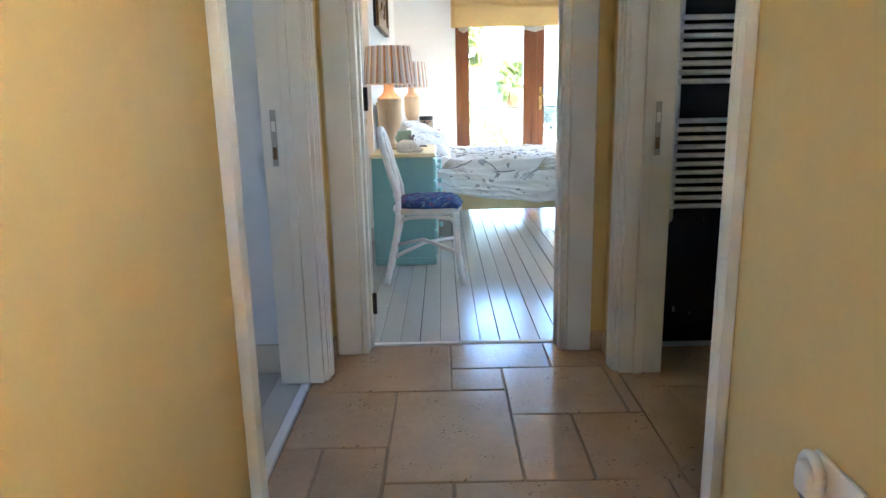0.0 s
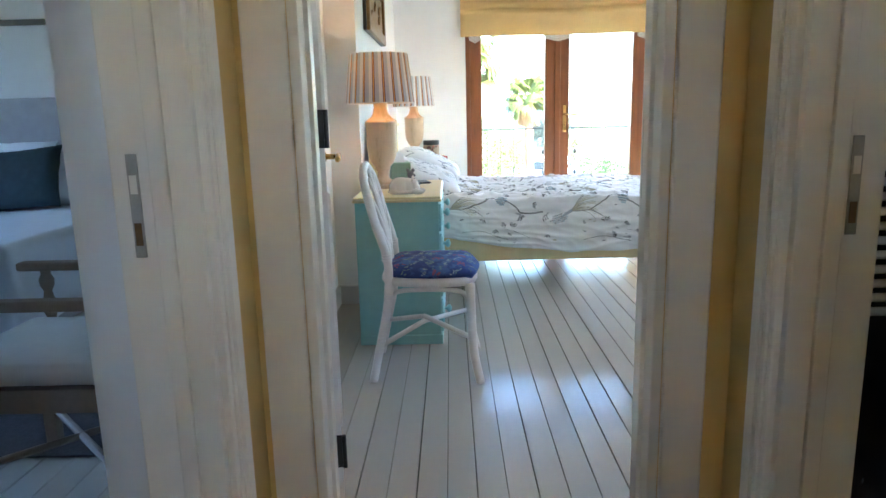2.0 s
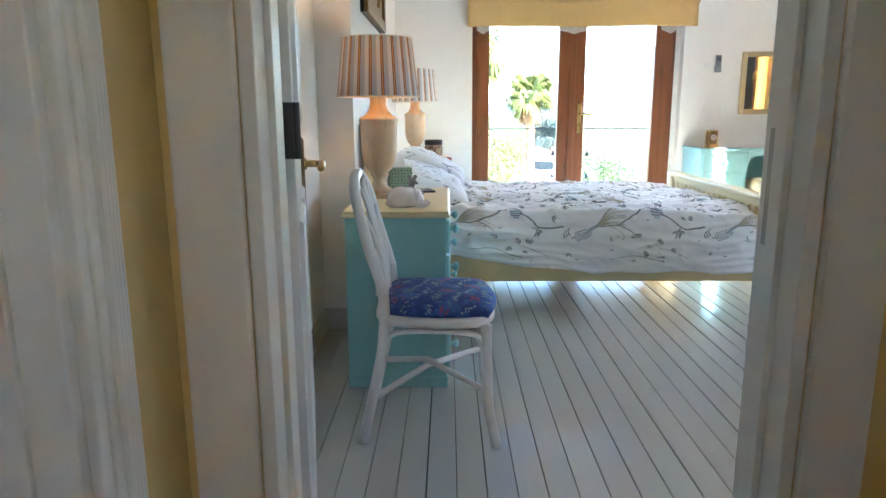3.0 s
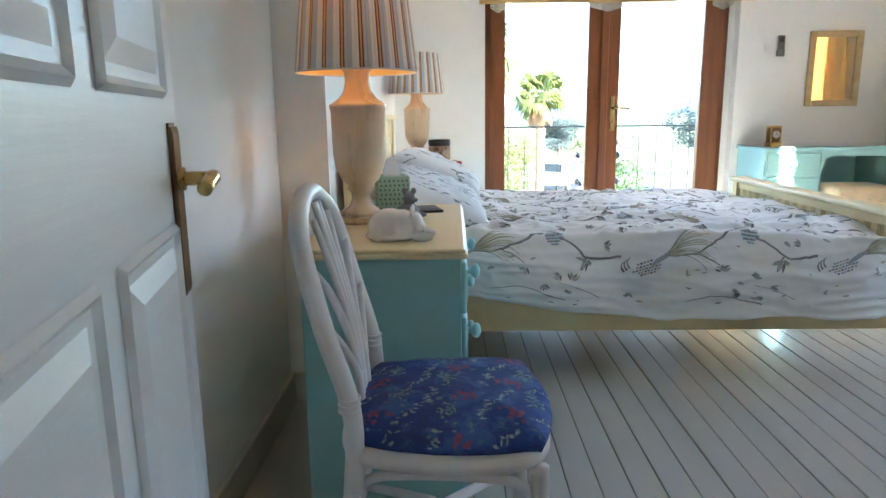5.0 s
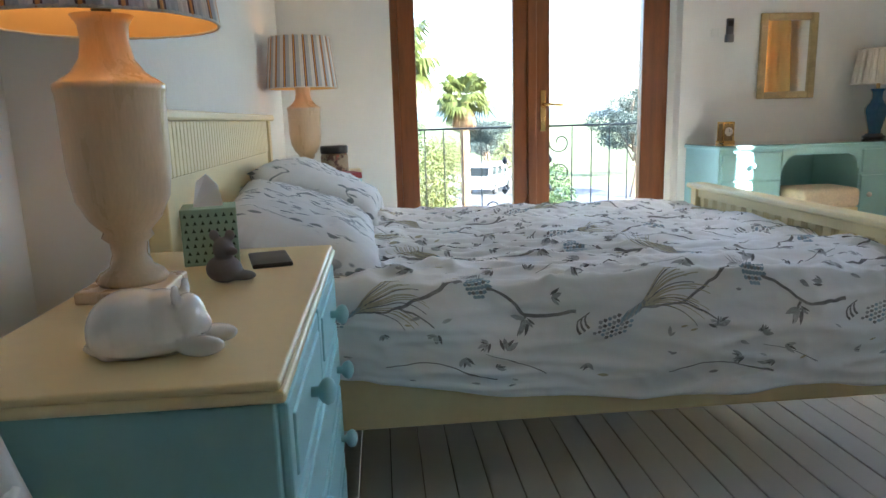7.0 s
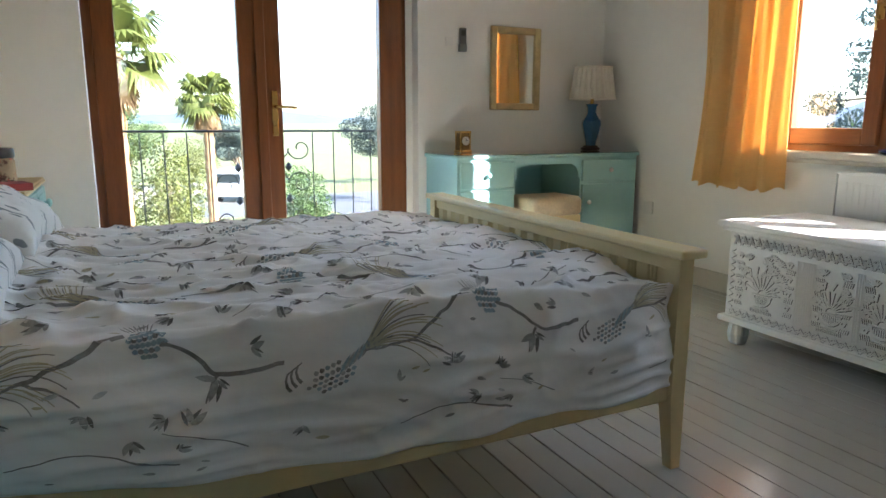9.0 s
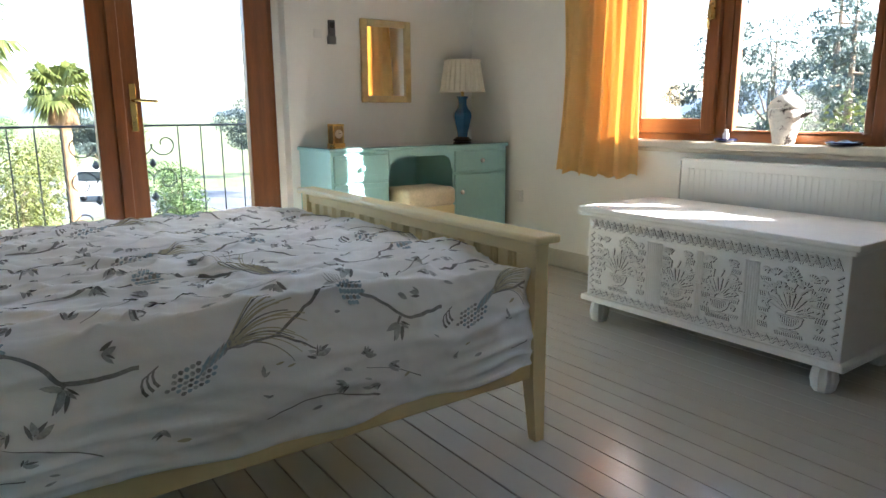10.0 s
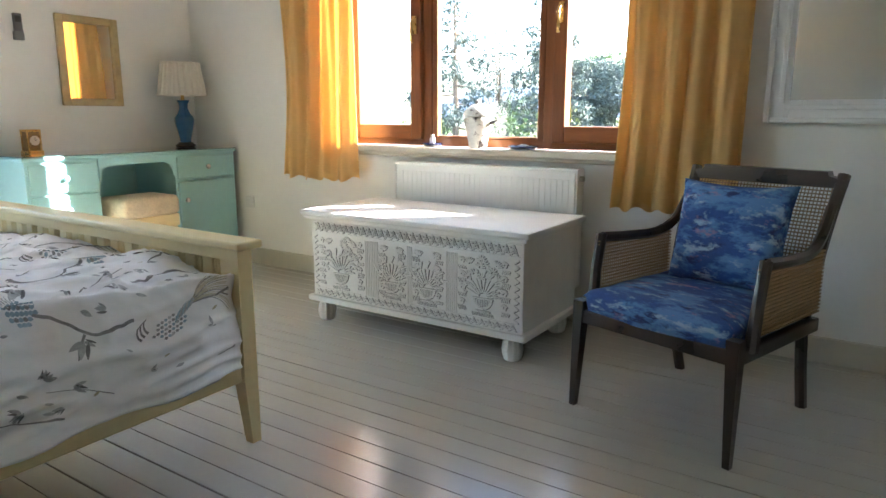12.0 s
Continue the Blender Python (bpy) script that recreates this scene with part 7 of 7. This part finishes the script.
sheet("ground", GRASS, -2500, -2500, 2500, 2500, GZ)
setting("road", PAVE, (4.0, 38, GZ - 0.3, 60, 46.5, GZ + 0.02), (10.5, 16, GZ - 0.3, 15.5, 38, GZ + 0.024))
setting("gravel_yard", DIRT, (-30, 44.0, GZ - 0.3, 9.5, 58, GZ + 0.03), (-4, 20.5, GZ - 0.3, 10.0, 24, GZ + 0.03))
setting("house_base", RENDERW, (-4.4, -2.2, GZ, 3.9, 8.38, -0.13))


def leaf_mesh(name, blobs, n, size, seed, material, parent, droop=0.0):
    """Many small leaves gathered in uneven clumps."""
    rng = np.random.RandomState(seed)
    w = np.array([b[3] ** 2 * b[4] for b in blobs])
    pick = rng.choice(len(blobs), n, p=w / w.sum())
    c = np.array([b[:3] for b in blobs])[pick]
    rad = np.array([(b[3], b[3], b[4]) for b in blobs])[pick]
    d = rng.normal(size=(n, 3))
    d /= np.linalg.norm(d, axis=1)[:, None]
    r = rng.uniform(0.35, 1.05, n)[:, None] ** 0.6
    p = c + d * rad * r
    a = rng.normal(size=(n, 3))
    a /= np.linalg.norm(a, axis=1)[:, None]
    a[:, 2] -= droop
    b = np.cross(a, rng.normal(size=(n, 3)))
    b /= np.linalg.norm(b, axis=1)[:, None] + 1e-6
    s = size * rng.uniform(0.5, 1.4, n)[:, None]
    v = np.stack([p - a * s, p + b * s * 0.45, p + a * s, p - b * s * 0.45], 1).reshape(-1, 3)
    f = np.arange(4 * n).reshape(-1, 4)
    me = bpy.data.meshes.new(name)
    me.from_pydata(v.tolist(), [], f.tolist())
    me.materials.append(material)
    ob = new(name, me)
    ob.parent = parent
    return ob


def tree(loc, h, r, material, seed, label, n=17000, size=0.066, trunk=0.16, flat=0.8):
    t = thing("tree", label, "tree", (*loc, GZ), group="garden trees")
    rng = random.Random(seed)
    bm = B()
    tube(bm, curve_pts([(0, 0, 0), (0.1 * r, 0.05, h * 0.3), (-0.05 * r, 0.1, h * 0.6), (0.05, 0, h * 0.92)], 5), [trunk * (1 - 0.9 * k / 15) for k in range(16)], 8)
    blobs = []
    for k in range(11):
        a = rng.uniform(0, 6.28)
        q = rng.uniform(0.15, 0.75) * r
        z = h * rng.uniform(0.42, 0.95)
        q *= 1.15 - 0.7 * max(0, z / h - 0.5)
        blobs.append((q * math.cos(a), q * math.sin(a), z, r * rng.uniform(0.25, 0.5), r * rng.uniform(0.2, 0.42) * flat))
        tube(bm, [(0, 0, z * 0.62), (q * 0.5 * math.cos(a), q * 0.5 * math.sin(a), z * 0.85), (q * math.cos(a), q * math.sin(a), z)], [trunk * 0.4, trunk * 0.25, 0.02], 6)
    part("trunk", bm, BARK, t)
    leaf_mesh("crown", blobs, n, size, seed, material, t)
    return t


def conifer(loc, h, r, seed, label, n=3400):
    t = thing("conifer", label, "tree", (*loc, GZ), group="garden conifers")
    rng = random.Random(seed)
    bm = B()
    tube(bm, [(0, 0, 0), (0.05, 0, h * 0.5), (0, 0.05, h)], [0.2, 0.12, 0.02], 8)
    blobs = []
    for k in range(26):
        z = h * (0.12 + 0.86 * k / 25)
        a = k * 2.4 + rng.uniform(-0.4, 0.4)
        q = r * (1 - z / h) ** 0.8 * rng.uniform(0.45, 1.0)
        blobs.append((q * math.cos(a), q * math.sin(a), z - 0.12 * q, r * 0.10 + 0.28 * r * (1 - z / h), 0.08 * r + 0.12 * r * (1 - z / h)))
        tube(bm, [(0, 0, z), (q * math.cos(a), q * math.sin(a), z - 0.1 * q)], [0.05, 0.015], 5)
    part("trunk", bm, BARK, t)
    leaf_mesh("needles", blobs, n * 6, 0.07, seed, LEAFB, t, 0.5)
    return t


def bush(loc, r, h, material, seed, label, n=1700):
    b = thing("bush", label, "bush", (*loc, GZ), group="garden bushes")
    rng = random.Random(seed)
    bm = B()
    blobs = []
    for k in range(8):
        a, q = rng.uniform(0, 6.28), rng.uniform(0, 0.7) * r
        blobs.append((q * math.cos(a), q * math.sin(a), h * rng.uniform(0.25, 0.8), r * rng.uniform(0.3, 0.5), h * rng.uniform(0.2, 0.36)))
        tube(bm, [(0.1 * q, 0, 0), (q * math.cos(a) * 0.7, q * math.sin(a) * 0.7, h * 0.6)], [0.04, 0.01], 5)
    part("stems", bm, BARK, b)
    leaf_mesh("foliage", blobs, n * 4, 0.062, seed, material, b)


def palm(loc, h, seed, spread=1.25):
    p = thing("fan_palm", "tall fan palm with a shaggy brown trunk", "palm tree", (*loc, GZ), group="garden palms")
    rng = random.Random(seed)
    bm = B()
    lathe(bm, [(0.26, 0.0), (0.17, 0.5)] + [(0.13 + 0.025 * (k % 2), 0.5 + (h - 0.6) * k / 24) for k in range(25)] + [(0.20, h - 0.05), (0.06, h + 0.1)], 0, 0, 12)
    part("trunk", bm, PALMT, p)
    for k in range(46):
        dead = k >= 34
        a = k * 2.39996 + rng.uniform(-0.3, 0.3)
        el = rng.uniform(-1.45, -1.1) if dead else rng.uniform(-0.75, 1.35)
        L = spread * rng.uniform(0.75, 1.0) * (0.7 if dead else 1.0)
        d = Vector((math.cos(a) * math.cos(el), math.sin(a) * math.cos(el), math.sin(el)))
        side = d.cross(Vector((0, 0, 1))).normalized()
        up = side.cross(d)
        o = Vector((0, 0, h))
        e = o + d * L * 0.45
        bm = B()
        tube(bm, [o, o + d * L * 0.25 + up * 0.04, e], [0.018, 0.012, 0.008], 5)
        for q in range(20):
            f = (q / 19 - 0.5) * 3.3
            dd = (d * math.cos(f) + side * math.sin(f)).normalized()
            ll = L * (0.60 - 0.10 * abs(f)) * rng.uniform(0.85, 1.1)
            mid = e + dd * ll * 0.55 + up * 0.05
            tip = e + dd * ll - Vector((0, 0, ll * (0.25 + 0.22 * abs(f))))
            ww = up.cross(dd).normalized() * 0.042
            bm.faces.new([bm.verts.new(v) for v in (e, mid + ww, tip, mid - ww)])
        part("frond", bm, PALMT if dead else PALMF, p, "dry brown hanging frond" if dead else "")


palm((2.75, 24.0), 5.15, 1, 1.25)
palm((0.45, 17.5), 5.75, 2, 1.45)
palm((-2.5, 30.0), 6.5, 3, 1.5)
for i, (x, y, r, h, m_, lab) in enumerate((
        (0.2, 27, 2.3, 4.6, LEAFY, "yellow-green flowering shrub in the garden"), (1.6, 28, 1.9, 4.4, LEAFY, "yellow-green flowering shrub beside the palm"),
        (-2.4, 22, 2.2, 4.2, LEAFY, "yellow-green flowering shrub in the garden"), (0.5, 14.5, 1.5, 2.6, LEAF, "green leafy shrub below the balcony"),
        (2.0, 14.0, 1.3, 2.3, LEAF, "green leafy shrub below the balcony"), (4.2, 15.5, 0.8, 2.8, LEAFY, "slender green shrub below the balcony"),
        (7.4, 33, 1.8, 2.6, LEAF, "low brown-green shrub on the lawn"), (5.6, 60, 3.0, 3.5, LEAFY, "distant yellow-green shrubs beyond the lawn"),
        (12, 66, 4.0, 4.2, LEAFY, "distant yellow-green shrubs beyond the lawn"), (-6, 56, 4.0, 4.6, LEAF, "distant dark green shrubs"))):
    bush((x, y), r, h, m_, 20 + i, lab)
tree((14.2, 40), 6.6, 2.6, LEAFB, 41, "grey-green olive tree by the road")
tree((7.8, 52), 5.6, 2.4, LEAFB, 42, "grey-green olive tree beyond the drive")
tree((20.5, 52), 6.2, 3.0, LEAF, 43, "round green tree beyond the road")
tree((1.0, 62), 6.0, 3.4, LEAF, 44, "dark green tree at the far edge of the garden")
tree((-8, 66), 7.0, 4.0, LEAF, 45, "dark green tree at the far edge of the garden")
# east side: conifers, shrubs and hills
conifer((22, 17.5), 9.0, 3.2, 51, "blue-green cedar behind the east window")
conifer((25, 15.2), 10.2, 2.8, 52, "tall blue-green cedar behind the east window")
conifer((20, 12.5), 7.6, 2.8, 53, "blue-green cedar with spreading limbs")
conifer((27, 11.0), 8.4, 3.0, 54, "blue-green cedar with spreading limbs")
tree((24, 8.5), 6.8, 3.2, LEAFB, 55, "broad blue-green pine behind the garden shrubs")
tree((26, 13.0), 6.9, 2.8, LEAFB, 58, "grey-green pine above the sunlit shrubs")
tree((30, 16.0), 7.6, 3.0, LEAF, 59, "broad green tree at the garden edge")
tree((18, 21.5), 6.6, 1.6, LEAFB, 56, "slim dark tree by the house")
tree((30, 20), 8.4, 3.6, LEAFB, 57, "broad blue-green pine at the garden edge", 6000)
for i, (x, y, r, h, m_) in enumerate(((15, 9.3, 1.9, 5.0, LEAFY), (16, 11.8, 1.6, 4.7, LEAF), (14.5, 6.6, 1.8, 5.2, LEAFY), (16.5, 14.6, 1.6, 4.5, LEAF), (13.6, 4.4, 1.6, 4.9, LEAFY), (17, 17.6, 1.3, 4.6, LEAFY))):
    bush((x, y), r, h, m_, 70 + i, "sunlit garden shrub under the east window")


def ridge(name, dist, a0, a1, top, seed, rise=0.0):
    bm = B()
    n = 160
    rows_ = []
    for f, zf in ((1.0, 0.0), (1.12, 0.55), (1.3, 1.0), (1.6, 0.8)):
        row = []
        for i in range(n + 1):
            a = radians(a0 + (a1 - a0) * i / n)
            lift = min(1.0, max(0.0, (a0 + (a1 - a0) * i / n - a0 - 0.5 * rise) / (0.5 * rise))) if rise else 1.0
            hgt = lift * top * (0.55 + 0.6 * noise.fractal((a * 3.1 + seed, seed, 0.3), 0.9, 2.1, 6)) * zf
            row.append(bm.verts.new((math.sin(a) * dist * f, math.cos(a) * dist * f, GZ + max(hgt, 0) + 8 * noise.noise((a * 60, f * 9, seed)) * zf)))
        rows_.append(row)
    for a, b in zip(rows_, rows_[1:]):
        for i in range(n):
            bm.faces.new((a[i], a[i + 1], b[i + 1], b[i]))
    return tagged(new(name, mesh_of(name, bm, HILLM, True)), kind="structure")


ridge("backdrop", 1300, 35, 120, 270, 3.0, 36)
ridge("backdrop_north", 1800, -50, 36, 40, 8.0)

cb = B()
tube(cb, [(20, 30 - 0.9 * k, 3.05 + 0.006 * (k - 16) ** 2 * 0.25) for k in range(40)], 0.025, 5)
single("overhead_cable", cb, STEELW, "pale overhead cable across the garden view", "cable")
for y in (30.0, -5.1):
    pb = B()
    tube(pb, [(20, y, GZ), (20, y, 4.2)], [0.12, 0.09], 10)
    single("utility_pole", pb, BARK, "wooden utility pole carrying the cable", "pole")


def van():
    v = thing("parked_van", "white van parked on the road", "van", (7.0, 45.6, GZ + 0.03), 62)
    prof = [(-2.1, 0.35), (2.15, 0.35), (2.2, 0.85), (2.05, 1.0), (1.35, 1.12), (0.75, 1.80), (0.5, 1.88), (-2.0, 1.88), (-2.12, 1.1)]
    bm = B()
    extrude_shape(bm, prof, 1, -0.85, 0.85)
    bmesh.ops.bevel(bm, geom=list(bm.edges), offset=0.06, segments=2, affect='EDGES')
    part("body", bm, VANW, v)
    for s in (-1, 1):
        for a, b, c, d in ((0.05, 0.95, 0.55, 0.72), (-0.95, -0.05, -0.95, -0.05), (-1.95, -1.1, -1.95, -1.1)):
            bm = B()
            pts = [(a, 1.18), (b, 1.18), (d, 1.70), (c, 1.70)]
            extrude_shape(bm, pts, 1, s * 0.845, s * 0.862)
            part("side_window", bm, VANG, v)
    bm = B()
    bx(bm, -2.135, -0.68, 1.16, -2.09, 0.68, 1.68)
    part("rear_window", bm, VANG, v)
    bm = B()
    extrude_shape(bm, [(1.36, 1.16), (0.80, 1.75), (0.86, 1.78), (1.42, 1.19)], 1, -0.70, 0.70)
    part("windscreen", bm, VANG, v)
    for x in (-1.35, 1.35):
        for s in (-1, 1):
            bm = B()
            lathe(bm, [(0.20, -0.10), (0.31, -0.09), (0.33, -0.05), (0.33, 0.05), (0.31, 0.09), (0.20, 0.10)], 0, 0, 24)
            bmesh.ops.transform(bm, matrix=pose(x, s * 0.80, 0.33, 90, 0, 0), verts=bm.verts)
            w = part("wheel", bm, RUBBER, v)
            bm = B()
            lathe(bm, [(0.05, -0.105), (0.20, -0.102), (0.20, 0.102), (0.05, 0.105)], 0, 0, 20)
            bmesh.ops.transform(bm, matrix=pose(x, s * 0.80, 0.33, 90, 0, 0), verts=bm.verts)
            part("rim", bm, STEEL, w)


van()


# ---- boards and tiles ----
def shared_box(name, sx, sy, sz, bevel, material):
    bm = B()
    bx(bm, 0, 0, 0, sx, sy, sz, bevel=bevel, seg=1)
    return mesh_of(name, bm, material)


def lay_boards(parent, x0, x1, y0, y1, pitch, seed):
    rng = random.Random(seed)
    metas = [shared_box("board", w, y1 - y0, 0.018, 0.0015, BOARD) for w in (pitch - 0.0018, pitch - 0.0029, pitch - 0.0046)]
    x = x0
    while x < x1:
        ob = new("board", rng.choice(metas))
        ob.location = (x, y0, -0.018 + rng.uniform(-0.0008, 0.0008))
        ob.parent = parent
        x += pitch


lay_boards(floor, 0.3555 - 0.0923 * 11, X1 + 0.02, 3.035, YN + 0.01, 0.0923, 4)
lay_boards(floor_left, -4.25, -0.5, 0.6, 6.3, 0.105, 9)

# hall paving on a grid of 0.2085 m; the opening stretch is set out by hand, the rest filled in
GX, GY, GM = -0.295, 1.885, 0.2085
NX0, NX1, NY0, NY1 = -1, 6, -19, 6
taken = {}
stones = []


def stone(i0, j0, i1, j1):
    for i in range(i0, i1):
        for j in range(j0, j1):
            if (i, j) in taken:
                return False
    for i in range(i0, i1):
        for j in range(j0, j1):
            taken[(i, j)] = True
    stones.append((i0, j0, i1, j1))
    return True


for s_ in ((1, 0, 3, 3), (3, 0, 4, 2), (4, 0, 6, 2), (3, 2, 5, 4), (2, 3, 3, 4), (2, 4, 4, 6), (-1, 3, 2, 6), (-1, 1, 1, 3), (0, -1, 1, 1), (-1, -1, 0, 1), (5, 2, 6, 4), (4, 4, 6, 6), (1, -2, 2, 0), (2, -2, 5, 0)):
    stone(*s_)
rng = random.Random(12)
for j in range(NY1 - 1, NY0, -1):
    for i in range(NX0, NX1):
        if (i, j) in taken:
            continue
        for a, b in rng.sample([(2, 3), (3, 2), (2, 2), (1, 2), (2, 1)], 5) + [(1, 1)]:
            if i + a <= NX1 and j - b + 1 > NY0 and stone(i, j - b + 1, i + a, j + 1):
                break
meshes = {}
for i0, j0, i1, j1 in stones:
    xa, xb = GX + GM * i0, GX + GM * i1
    ya, yb = GY + GM * j0, GY + GM * j1
    xa, xb, ya, yb = max(xa, HL - 0.046), min(xb, HR + 0.001), max(ya, HS), min(yb, 2.998)
    if xb - xa < 0.02 or yb - ya < 0.02:
        continue
    key = (round(xb - xa, 3), round(yb - ya, 3))
    if key not in meshes:
        meshes[key] = shared_box("tile", key[0] - 0.006, key[1] - 0.006, 0.016, 0.003, STONE)
    ob = new("tile", meshes[key])
    ob.location = (xa + 0.003, ya + 0.003, -0.016 + rng.uniform(-0.0006, 0.0006))
    ob.parent = floor_hall
big = shared_box("tile", 0.412, 0.412, 0.016, 0.003, STONE)
for i in range(6):
    for j in range(6):
        ob = new("tile", big)
        ob.location = (HR + 0.152 + 0.417 * i - 0.04, 2.93 - 0.417 * (j + 1), -0.016)
        ob.parent = floor_bath
wall_t = bpy.data.objects["wall_bathroom_tiled"]
tl = shared_box("wall_tile", 0.295, 0.008, 0.596, 0.001, BLACKT)
for i in range(7):
    for j in range(4):
        ob = new("wall_tile", tl)
        ob.location = (1.313 - 0.3 * 2 + 0.3 * i + 0.002, 2.926, 0.02 - 0.0 + 0.6 * j + 0.002)
        ob.parent = wall_t
